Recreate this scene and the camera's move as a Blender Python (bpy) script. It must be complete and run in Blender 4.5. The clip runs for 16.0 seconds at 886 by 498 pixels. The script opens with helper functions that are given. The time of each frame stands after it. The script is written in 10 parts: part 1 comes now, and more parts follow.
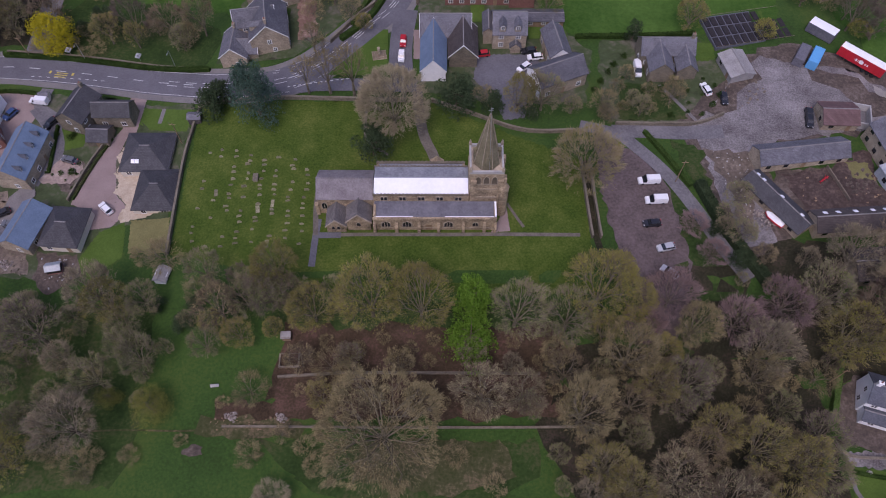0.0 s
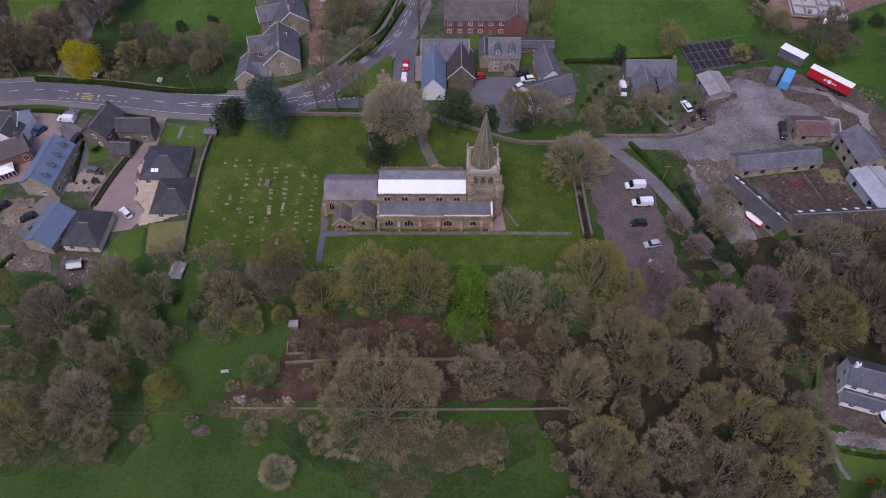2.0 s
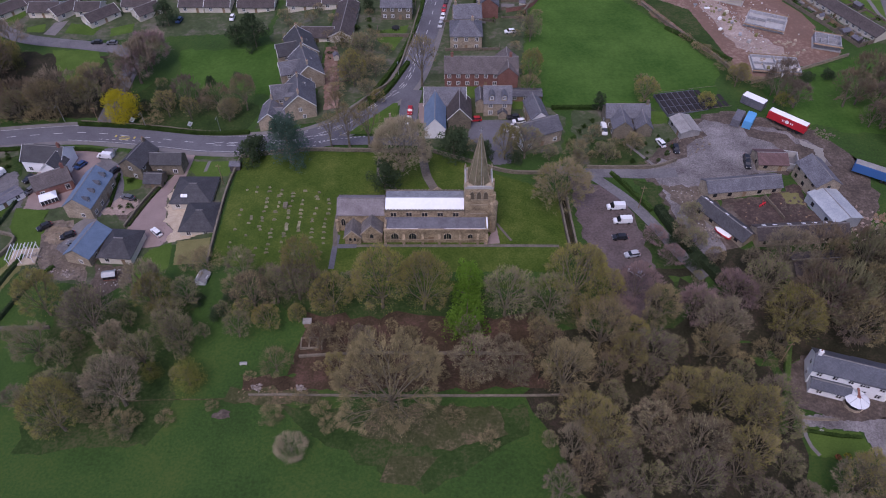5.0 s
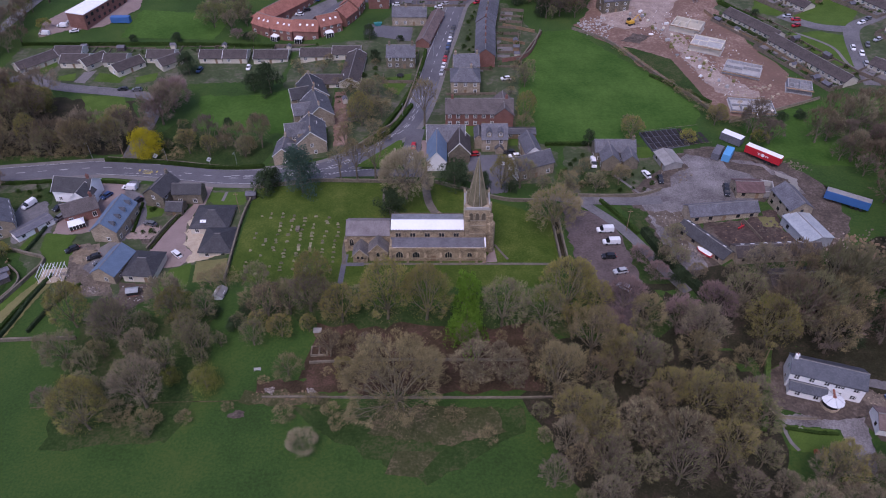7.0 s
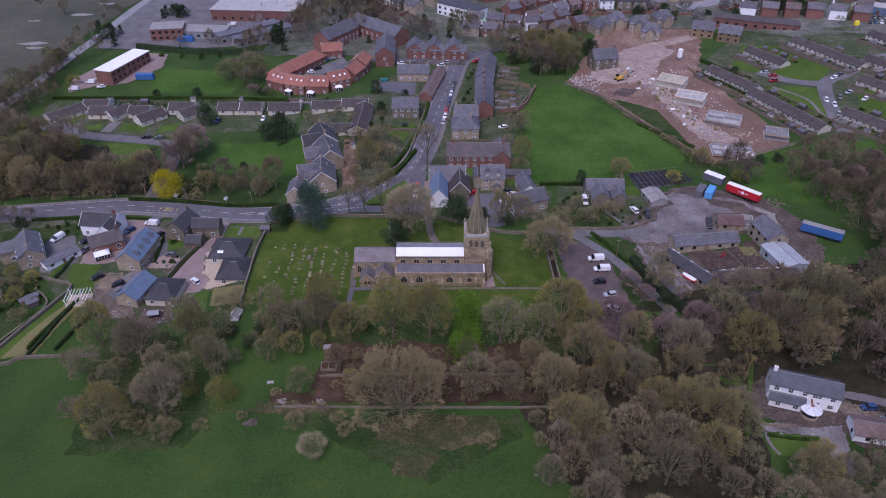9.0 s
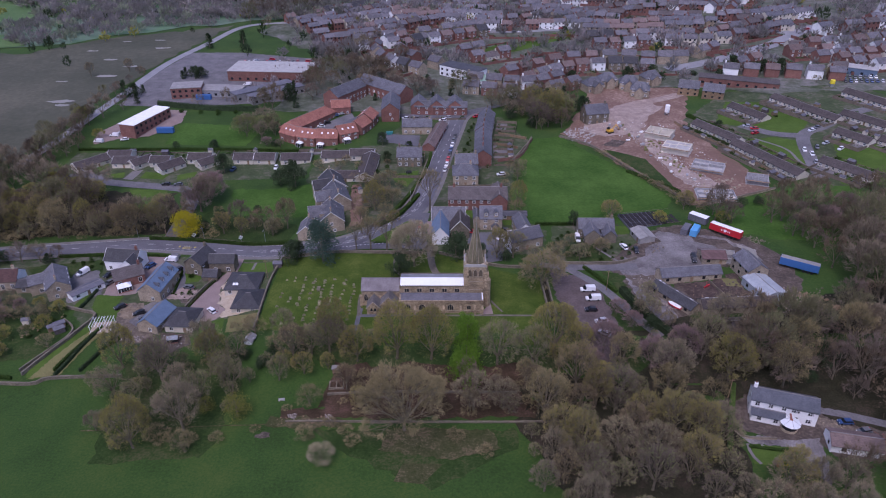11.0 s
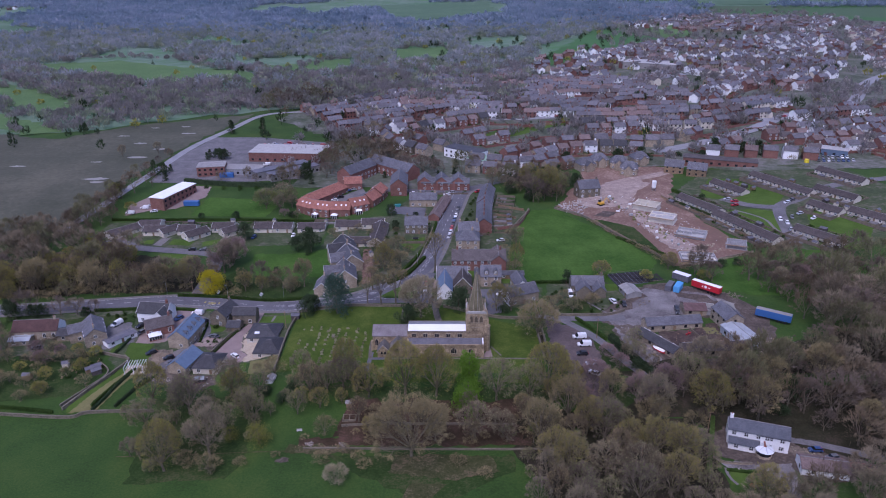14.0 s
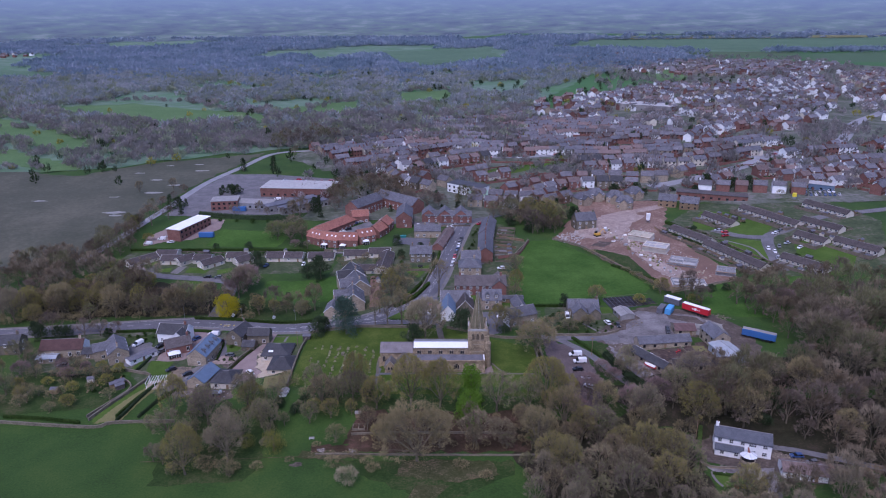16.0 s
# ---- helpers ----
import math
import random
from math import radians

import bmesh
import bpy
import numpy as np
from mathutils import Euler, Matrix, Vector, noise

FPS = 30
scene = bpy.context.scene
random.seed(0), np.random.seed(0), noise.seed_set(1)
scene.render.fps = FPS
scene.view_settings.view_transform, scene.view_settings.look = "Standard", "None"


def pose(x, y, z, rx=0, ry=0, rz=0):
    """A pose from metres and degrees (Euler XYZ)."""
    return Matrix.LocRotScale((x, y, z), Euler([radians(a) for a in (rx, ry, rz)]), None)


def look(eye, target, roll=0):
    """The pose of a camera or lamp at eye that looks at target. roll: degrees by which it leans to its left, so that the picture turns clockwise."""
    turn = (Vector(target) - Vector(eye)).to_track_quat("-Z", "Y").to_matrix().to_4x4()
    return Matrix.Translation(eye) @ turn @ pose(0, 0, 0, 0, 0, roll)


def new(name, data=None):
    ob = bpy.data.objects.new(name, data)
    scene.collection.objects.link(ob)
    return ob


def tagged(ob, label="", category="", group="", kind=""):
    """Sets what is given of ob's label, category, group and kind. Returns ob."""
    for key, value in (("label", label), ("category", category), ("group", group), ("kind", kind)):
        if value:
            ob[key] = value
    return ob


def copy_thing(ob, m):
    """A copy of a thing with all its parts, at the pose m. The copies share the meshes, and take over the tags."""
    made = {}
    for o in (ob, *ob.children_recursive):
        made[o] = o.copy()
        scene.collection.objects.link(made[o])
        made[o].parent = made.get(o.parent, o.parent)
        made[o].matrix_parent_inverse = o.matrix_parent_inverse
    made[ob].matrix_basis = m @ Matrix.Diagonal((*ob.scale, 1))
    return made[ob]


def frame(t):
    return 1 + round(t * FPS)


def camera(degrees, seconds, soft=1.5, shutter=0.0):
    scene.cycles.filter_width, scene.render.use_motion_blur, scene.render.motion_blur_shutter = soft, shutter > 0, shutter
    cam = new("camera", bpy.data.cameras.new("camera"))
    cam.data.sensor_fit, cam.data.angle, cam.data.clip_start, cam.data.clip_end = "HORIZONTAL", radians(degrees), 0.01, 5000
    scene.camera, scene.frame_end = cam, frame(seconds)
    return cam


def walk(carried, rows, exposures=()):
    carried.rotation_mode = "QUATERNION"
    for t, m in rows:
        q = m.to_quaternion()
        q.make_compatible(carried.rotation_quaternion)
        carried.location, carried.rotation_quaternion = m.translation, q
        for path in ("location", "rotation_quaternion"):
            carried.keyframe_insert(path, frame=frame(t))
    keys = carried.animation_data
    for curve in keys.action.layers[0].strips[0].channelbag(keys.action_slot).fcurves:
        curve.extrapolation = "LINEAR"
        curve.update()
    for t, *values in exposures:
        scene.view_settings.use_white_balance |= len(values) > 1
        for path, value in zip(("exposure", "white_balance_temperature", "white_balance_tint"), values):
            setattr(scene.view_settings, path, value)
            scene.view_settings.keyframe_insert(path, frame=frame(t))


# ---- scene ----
# ---- camera and walk ----
cam = camera(65.51, 16.0, soft=1.05)
PATH = [
    (0, (3.29, -90.07, 136.08), (3.47, -40.95, 48.99), 0.30),
    (1, (3.37, -99.58, 135.88), (3.53, -46.26, 51.28), 0.27),
    (2, (3.42, -109.10, 135.75), (3.57, -51.80, 53.80), 0.22),
    (3, (3.45, -118.49, 135.61), (3.59, -57.42, 56.42), 0.22),
    (4, (3.42, -127.90, 135.61), (3.58, -63.14, 59.41), 0.23),
    (6.5, (3.18, -151.63, 136.05), (3.23, -78.42, 67.93), 0.09),
    (7, (3.14, -156.39, 136.11), (3.17, -81.57, 69.77), 0.08),
    (7.5, (3.10, -161.19, 136.10), (3.10, -84.79, 71.57), 0.08),
    (8, (3.07, -165.99, 136.03), (3.01, -88.05, 73.37), 0.03),
    (8.5, (3.09, -170.78, 135.93), (2.94, -91.32, 75.22), -0.00),
    (9, (3.18, -175.58, 135.81), (2.95, -94.67, 77.05), -0.04),
    (11.5, (3.93, -199.84, 135.09), (3.15, -112.61, 86.19), -0.18),
    (12, (4.02, -204.69, 134.97), (3.12, -116.41, 88.00), -0.18),
    (12.5, (4.06, -209.54, 134.85), (3.09, -120.25, 89.82), -0.19),
    (13, (4.09, -214.36, 134.72), (3.01, -124.12, 91.64), -0.24),
    (13.5, (4.10, -219.19, 134.58), (2.93, -128.03, 93.50), -0.25),
    (14, (4.10, -224.03, 134.45), (2.81, -132.01, 95.33), -0.27),
    (14.5, (4.09, -228.88, 134.31), (2.68, -136.14, 96.92), -0.29),
    (15, (4.11, -233.73, 134.17), (2.58, -140.40, 98.29), -0.33),
    (15.5, (4.16, -238.58, 134.04), (2.52, -144.75, 99.49), -0.33),
    (16, (4.21, -243.47, 133.92), (2.46, -149.22, 100.53), -0.36),
]
walk(cam, [(t, look(eye, target, roll)) for t, eye, target, roll in PATH], [(0.0, 0.45, 6120, 33), (4.0, 0.45, 5970, 33), (8.0, 0.46, 5780, 34.5), (13.0, 0.48, 5580, 34.5), (16.0, 0.52, 5385, 34)])

# ---- world, sun, exposure ----
world = bpy.data.worlds.new("world")
scene.world = world
world.use_nodes = True
wn, wl = world.node_tree.nodes, world.node_tree.links
sky = wn.new("ShaderNodeTexSky")
sky.sky_type, sky.sun_disc = "NISHITA", False
sky.sun_elevation, sky.sun_rotation = radians(62), radians(200)
sky.air_density, sky.dust_density, sky.ozone_density = 1.0, 2.5, 1.0
wn["Background"].inputs["Strength"].default_value = 0.12
wl.new(sky.outputs["Color"], wn["Background"].inputs["Color"])
sun = new("sun", bpy.data.lights.new("sun", "SUN"))
sun.data.energy, sun.data.angle, sun.data.color = 0.95, radians(25), (1.0, 0.97, 0.93)
sun.matrix_world = look((-48, -135, 245), (0, 0, 0))


# ---- the lie of the land ----
def smooth(u):
    u = min(1.0, max(0.0, u))
    return u * u * (3 - 2 * u)


def ground_z(x, y):
    left = smooth((-x - 35) / 45)
    z = -6.3 * left * (1 - 0.8 * smooth((y - 90) / 120)) - 6.0 * smooth((-y - 18) / 28) * (1 - 0.7 * left)
    z += 2.2 * smooth((x - 55) / 45) * (1 - smooth(-y / 40)) + 7 * smooth((x - 130) / 110) * smooth((y - 50) / 120)
    z += 4 * smooth((y - 150) / 300)
    return z


# ---- mesh building ----
class Shape:
    """Vertices and faces of one mesh."""

    def __init__(self):
        self.v, self.f = [], []

    def add(self, verts, faces):
        n = len(self.v)
        self.v += [tuple(p) for p in verts]
        self.f += [tuple(n + i for i in f) for f in faces]
        return self

    def box(self, x0, x1, y0, y1, z0, z1, m=None):
        p = [(x, y, z) for z in (z0, z1) for x, y in ((x0, y0), (x1, y0), (x1, y1), (x0, y1))]
        if m:
            p = [m @ Vector(q) for q in p]
        return self.add(p, [(3, 2, 1, 0), (4, 5, 6, 7), (0, 1, 5, 4), (1, 2, 6, 5), (2, 3, 7, 6), (3, 0, 4, 7)])

    def block(self, x0, x1, y0, y1, z0, z1, b=0.06):
        """A box with its upper edges bevelled."""
        p = [(x0, y0, z0), (x1, y0, z0), (x1, y1, z0), (x0, y1, z0), (x0, y0, z1 - b), (x1, y0, z1 - b), (x1, y1, z1 - b), (x0, y1, z1 - b)]
        p += [(x0 + b, y0 + b, z1), (x1 - b, y0 + b, z1), (x1 - b, y1 - b, z1), (x0 + b, y1 - b, z1)]
        f = [(3, 2, 1, 0), (8, 9, 10, 11)]
        for a in (0, 4):
            f += [(a + i, a + (i + 1) % 4, a + 4 + (i + 1) % 4, a + 4 + i) for i in range(4)]
        return self.add(p, f)

    def tube(self, a, b, ra, rb, n=6, cap=True):
        a, b = Vector(a), Vector(b)
        q = (b - a).to_track_quat("Z", "Y")
        ring = [q @ Vector((math.cos(6.2832 * i / n), math.sin(6.2832 * i / n), 0)) for i in range(n)]
        f = [(i, (i + 1) % n, n + (i + 1) % n, n + i) for i in range(n)]
        if cap:
            f += [tuple(range(n))[::-1], tuple(range(n, 2 * n))]
        return self.add([a + r * ra for r in ring] + [b + r * rb for r in ring], f)

    def slab(self, quad, thick):
        """A sheet of four corners with a thickness downwards."""
        low = [(x, y, z - thick) for x, y, z in quad]
        return self.add(list(quad) + low, [(0, 1, 2, 3), (7, 6, 5, 4), (0, 4, 5, 1), (1, 5, 6, 2), (2, 6, 7, 3), (3, 7, 4, 0)])

    def mesh(self, name):
        me = bpy.data.meshes.new(name)
        me.from_pydata(self.v, [], self.f)
        return me


def part(name, shape, material, parent=None, label="", at=None):
    """Links a shape (or a ready mesh) as one mesh object under a thing or a part."""
    me = shape if isinstance(shape, bpy.types.Mesh) else shape.mesh(name)
    if material and not me.materials:
        me.materials.append(material)
    ob = new(name, me)
    ob.parent = parent
    if at:
        ob.matrix_basis = at
    if label:
        tagged(ob, label)
    return ob


def thing(name, m, label, category, group="", kind=""):
    ob = new(name)
    ob.empty_display_size = 0.3
    ob.matrix_basis = m
    return tagged(ob, label, category, group, kind)


def stand(x, y, rz=0.0, dz=0.0):
    return pose(x, y, ground_z(x, y) + dz, 0, 0, rz)


# ---- materials ----
def surf(name, dark, light, scale=0.6, rough=0.9, fine=9.0, bump=0.25, vary=0.0, metal=0.0, world_space=False, island=0.0, spec=0.3, grain=0.5, third=None):
    """A surface whose colour wanders between two tones at a broad and a fine scale."""
    mt = bpy.data.materials.new(name)
    mt.use_nodes = True
    n, l = mt.node_tree.nodes, mt.node_tree.links
    b = n["Principled BSDF"]
    b.inputs["Roughness"].default_value, b.inputs["Metallic"].default_value = rough, metal
    b.inputs["Specular IOR Level"].default_value = spec
    if world_space:
        co = n.new("ShaderNodeNewGeometry").outputs["Position"]
    else:
        co = n.new("ShaderNodeTexCoord").outputs["Object"]
    big, small = n.new("ShaderNodeTexNoise"), n.new("ShaderNodeTexNoise")
    for t, s, d in ((big, scale, 4), (small, fine, 5)):
        t.inputs["Scale"].default_value, t.inputs["Detail"].default_value = s, d
        t.inputs["Roughness"].default_value = 0.65
        l.new(co, t.inputs["Vector"])
    mixer = n.new("ShaderNodeMath")
    mixer.operation = "MULTIPLY_ADD"
    l.new(small.outputs["Fac"], mixer.inputs[0])
    mixer.inputs[1].default_value = grain
    scaled = n.new("ShaderNodeMath")
    scaled.operation = "MULTIPLY"
    l.new(big.outputs["Fac"], scaled.inputs[0])
    scaled.inputs[1].default_value = 1.0 - grain
    l.new(scaled.outputs[0], mixer.inputs[2])
    ramp = n.new("ShaderNodeValToRGB")
    ramp.color_ramp.elements[0].position, ramp.color_ramp.elements[1].position = 0.36, 0.64
    ramp.color_ramp.elements[0].color, ramp.color_ramp.elements[1].color = (*dark, 1), (*light, 1)
    if third:
        e = ramp.color_ramp.elements.new(0.5)
        e.color = (*third, 1)
    l.new(mixer.outputs[0], ramp.inputs["Fac"])
    out = ramp.outputs["Color"]
    if vary or island:
        src = n.new("ShaderNodeObjectInfo").outputs["Random"] if vary else n.new("ShaderNodeNewGeometry").outputs["Random Per Island"]
        k = vary or island
        hsv, r = n.new("ShaderNodeHueSaturation"), n.new("ShaderNodeMapRange")
        r.inputs["To Min"].default_value, r.inputs["To Max"].default_value = 1 - k, 1 + k
        l.new(src, r.inputs["Value"])
        l.new(r.outputs["Result"], hsv.inputs["Value"])
        l.new(out, hsv.inputs["Color"])
        out = hsv.outputs["Color"]
    l.new(out, b.inputs["Base Color"])
    if bump:
        bp = n.new("ShaderNodeBump")
        bp.inputs["Strength"].default_value, bp.inputs["Distance"].default_value = bump, 0.08
        l.new(small.outputs["Fac"], bp.inputs["Height"])
        l.new(bp.outputs["Normal"], b.inputs["Normal"])
    return mt


def thin(mt, share=0.2):
    """Lets some of the light pass to the far side, as thin twigs and leaves do."""
    n, l = mt.node_tree.nodes, mt.node_tree.links
    b = n["Principled BSDF"]
    tr, mix = n.new("ShaderNodeBsdfTranslucent"), n.new("ShaderNodeMixShader")
    b.inputs["Specular IOR Level"].default_value = 0.0
    l.new(b.inputs["Base Color"].links[0].from_socket, tr.inputs["Color"])
    mix.inputs["Fac"].default_value = share
    l.new(b.outputs["BSDF"], mix.inputs[1])
    l.new(tr.outputs["BSDF"], mix.inputs[2])
    l.new(mix.outputs["Shader"], n["Material Output"].inputs["Surface"])


def coursed(name, tone, joint, light, w, h, rough=0.85, vary=0.12, spread=0.2):
    """Courses of slates, tiles or stones, each of a slightly different tone."""
    mt = surf(name, tone, light, 0.35, rough, 4.0, 0.2, vary)
    n, l = mt.node_tree.nodes, mt.node_tree.links
    b = n["Principled BSDF"]
    old = b.inputs["Base Color"].links[0].from_socket
    tex, co = n.new("ShaderNodeTexBrick"), n.new("ShaderNodeTexCoord")
    add = n.new("ShaderNodeVectorMath")
    add.operation = "MULTIPLY"
    sep, com, plus = n.new("ShaderNodeSeparateXYZ"), n.new("ShaderNodeCombineXYZ"), n.new("ShaderNodeMath")
    l.new(co.outputs["Object"], sep.inputs[0])
    l.new(sep.outputs["X"], plus.inputs[0])
    l.new(sep.outputs["Y"], plus.inputs[1])
    l.new(plus.outputs[0], com.inputs["X"])
    l.new(sep.outputs["Z"], com.inputs["Y"])
    l.new(com.outputs[0], tex.inputs["Vector"])
    tex.inputs["Color1"].default_value = (1 - spread, 1 - spread, 1 - spread, 1)
    tex.inputs["Color2"].default_value = (1 + spread * 0.4,) * 3 + (1,)
    tex.inputs["Mortar"].default_value = (*joint, 1)
    tex.inputs["Scale"].default_value = 1.0
    tex.inputs["Brick Width"].default_value, tex.inputs["Row Height"].default_value = w, h
    tex.inputs["Mortar Size"].default_value = 0.012
    mul = n.new("ShaderNodeMix")
    mul.data_type, mul.blend_type = "RGBA", "MULTIPLY"
    mul.inputs["Factor"].default_value = 1.0
    l.new(old, mul.inputs["A"])
    l.new(tex.outputs["Color"], mul.inputs["B"])
    l.new(mul.outputs["Result"], b.inputs["Base Color"])
    return mt


LAWN = surf("lawn", (0.044, 0.084, 0.013), (0.084, 0.136, 0.026), 0.09, 0.95, 2.4, 0.4, world_space=True, grain=0.4, spec=0.12)
CHURCHYARD = surf("churchyard_grass", (0.028, 0.056, 0.007), (0.105, 0.127, 0.027), 0.14, 0.95, 2.0, 0.4, world_space=True, third=(0.055, 0.087, 0.013), grain=0.5, spec=0.12)
FENCE = surf("weathered_fence", (0.110, 0.088, 0.066), (0.225, 0.182, 0.138), 0.8, 0.85, 5.0, 0.2)
# Meadow green made paler: painted haze over the far fields.
FARMEADOW = surf("far_pasture", (0.058, 0.121, 0.035), (0.106, 0.178, 0.060), 0.02, 0.95, 0.3, 0.2, world_space=True, third=(0.082, 0.147, 0.049))
MEADOW = surf("meadow_grass", (0.028, 0.072, 0.010), (0.068, 0.132, 0.024), 0.06, 0.95, 0.9, 0.4, world_space=True, grain=0.4, spec=0.12)
PALEROAD = surf("pale_town_road", (0.196, 0.193, 0.205), (0.299, 0.297, 0.308), 0.1, 0.9, 1.2, 0.1, world_space=True)
LITTER = surf("leaf_litter", (0.018, 0.016, 0.010), (0.066, 0.048, 0.036), 0.16, 0.95, 2.2, 0.6, world_space=True, third=(0.030, 0.030, 0.016), spec=0.12)
SCRUB = surf("rough_grass", (0.018, 0.036, 0.009), (0.078, 0.074, 0.034), 0.10, 0.95, 1.4, 0.6, world_space=True, third=(0.032, 0.058, 0.014), spec=0.12)
GROVELITTER = surf("red_brown_leaf_litter", (0.032, 0.022, 0.013), (0.113, 0.065, 0.049), 0.2, 0.95, 2.0, 0.6, world_space=True, third=(0.058, 0.040, 0.024), spec=0.12)
BRACKEN = surf("dead_bracken", (0.036, 0.046, 0.014), (0.150, 0.112, 0.066), 0.22, 0.95, 1.6, 0.6, world_space=True, third=(0.060, 0.062, 0.026), spec=0.12)
STRAW = surf("dry_grass", (0.120, 0.110, 0.040), (0.190, 0.180, 0.070), 0.2, 0.95, 3.0, 0.4, world_space=True)
EARTH = surf("bare_earth", (0.150, 0.095, 0.069), (0.331, 0.235, 0.185), 0.06, 0.95, 0.8, 0.4, world_space=True, third=(0.176, 0.106, 0.078))
PLOUGH = surf("ploughed_soil", (0.055, 0.059, 0.037), (0.116, 0.110, 0.075), 0.016, 0.95, 0.35, 0.6, world_space=True, third=(0.076, 0.078, 0.052), grain=0.35)
DARKMUD = surf("dark_court_mud", (0.034, 0.024, 0.020), (0.120, 0.086, 0.070), 0.25, 0.95, 1.3, 0.5, world_space=True, third=(0.064, 0.044, 0.036))
YARDEARTH = surf("trodden_yard_earth", (0.075, 0.060, 0.045), (0.230, 0.186, 0.145), 0.22, 0.95, 1.3, 0.5, world_space=True, third=(0.130, 0.104, 0.080))
RUBBLE = surf("pale_rubble", (0.213, 0.161, 0.134), (0.435, 0.353, 0.302), 0.25, 0.95, 1.6, 0.5, world_space=True, third=(0.301, 0.230, 0.192))
MUDDY = surf("dark_yard_earth", (0.048, 0.038, 0.030), (0.165, 0.134, 0.110), 0.22, 0.95, 1.3, 0.5, world_space=True, third=(0.088, 0.068, 0.054))
ASPHALT = surf("asphalt", (0.082, 0.079, 0.088), (0.150, 0.146, 0.160), 0.08, 0.9, 2.5, 0.15, world_space=True)
TARMAC_OLD = surf("worn_tarmac", (0.092, 0.088, 0.092), (0.190, 0.180, 0.182), 0.15, 0.9, 2.0, 0.2, world_space=True)
PAVING = surf("pavement_slabs", (0.130, 0.120, 0.115), (0.210, 0.195, 0.185), 0.3, 0.9, 4.0, 0.2, world_space=True)
PINKPAVE = surf("pink_block_paving", (0.205, 0.150, 0.134), (0.300, 0.232, 0.210), 0.2, 0.9, 5.0, 0.15, world_space=True)
SANDPAVE = surf("buff_flagstones", (0.330, 0.260, 0.180), (0.520, 0.440, 0.325), 0.5, 0.9, 3.0, 0.2, world_space=True)
GARDENS = surf("mixed_gardens", (0.032, 0.046, 0.018), (0.135, 0.118, 0.095), 0.10, 0.95, 0.5, 0.5, world_space=True, third=(0.056, 0.076, 0.030), grain=0.4)
GRAVEL = surf("yard_gravel", (0.070, 0.060, 0.058), (0.285, 0.266, 0.258), 0.13, 0.95, 2.6, 0.5, world_space=True, third=(0.165, 0.150, 0.146), grain=0.5)
MUDGRAVEL = surf("car_park_dirt", (0.056, 0.043, 0.040), (0.150, 0.115, 0.108), 0.12, 0.95, 1.5, 0.4, world_space=True)
PAINT = surf("road_paint", (0.45, 0.45, 0.43), (0.62, 0.62, 0.60), 0.8, 0.8, 6.0, 0.1, world_space=True)
YPAINT = surf("yellow_road_paint", (0.42, 0.33, 0.06), (0.55, 0.44, 0.10), 0.8, 0.8, 6.0, 0.1, world_space=True)
STONE = coursed("sandstone", (0.220, 0.178, 0.125), (0.55, 0.52, 0.48), (0.480, 0.400, 0.295), 0.55, 0.28)
CHURCHSTONE = coursed("church_sandstone", (0.098, 0.074, 0.048), (0.55, 0.5, 0.45), (0.540, 0.420, 0.270), 0.6, 0.32, vary=0.05)
DARKSTONE = coursed("weathered_stone", (0.110, 0.095, 0.070), (0.5, 0.5, 0.45), (0.260, 0.220, 0.160), 0.5, 0.26)
BRICK = coursed("red_brick", (0.165, 0.080, 0.064), (0.8, 0.75, 0.7), (0.280, 0.140, 0.112), 0.24, 0.085)
TOWNGROUND = surf("town_ground", (0.044, 0.060, 0.030), (0.190, 0.178, 0.168), 0.05, 0.95, 0.3, 0.4, world_space=True, third=(0.095, 0.105, 0.072), grain=0.4)
WHITEWALL = surf("white_render", (0.74, 0.74, 0.73), (0.88, 0.88, 0.87), 0.3, 0.85, 3.0, 0.1)
CREAM = surf("cream_render", (0.52, 0.47, 0.38), (0.68, 0.63, 0.53), 0.3, 0.85, 3.0, 0.1, 0.1)
SLATE = coursed("grey_slate", (0.074, 0.074, 0.084), (0.5, 0.5, 0.5), (0.165, 0.162, 0.180), 0.35, 0.16, 0.65, 0.2)
TOWNSLATE = coursed("town_slate", (0.084, 0.080, 0.088), (0.6, 0.6, 0.6), (0.196, 0.184, 0.198), 0.35, 0.16, 0.7, 0.2)
COTTAGESLATE = coursed("dark_blue_slate", (0.060, 0.066, 0.082), (0.7, 0.7, 0.7), (0.110, 0.118, 0.140), 0.35, 0.16, 0.6, 0.1)
BLUESLATE = surf("blue_slate", (0.090, 0.132, 0.193), (0.142, 0.197, 0.274), 0.4, 0.6, 3.0, 0.15, 0.06)
DARKSLATE = coursed("dark_slate", (0.036, 0.036, 0.040), (0.6, 0.6, 0.6), (0.075, 0.073, 0.077), 0.35, 0.16, 0.65, 0.15)
STONESLATE = coursed("stone_slate", (0.110, 0.100, 0.095), (0.5, 0.5, 0.5), (0.220, 0.200, 0.190), 0.5, 0.25, 0.85, 0.1)
BROWNTILE = coursed("brown_tile", (0.078, 0.066, 0.064), (0.5, 0.5, 0.5), (0.150, 0.128, 0.122), 0.3, 0.2, 0.85, 0.2)
TOWNTILE = coursed("town_tile", (0.120, 0.088, 0.080), (0.6, 0.6, 0.6), (0.220, 0.160, 0.145), 0.3, 0.2, 0.85, 0.2)
DARKTILE = coursed("dark_brown_tile", (0.058, 0.047, 0.044), (0.5, 0.5, 0.5), (0.105, 0.088, 0.082), 0.3, 0.2, 0.85, 0.1)
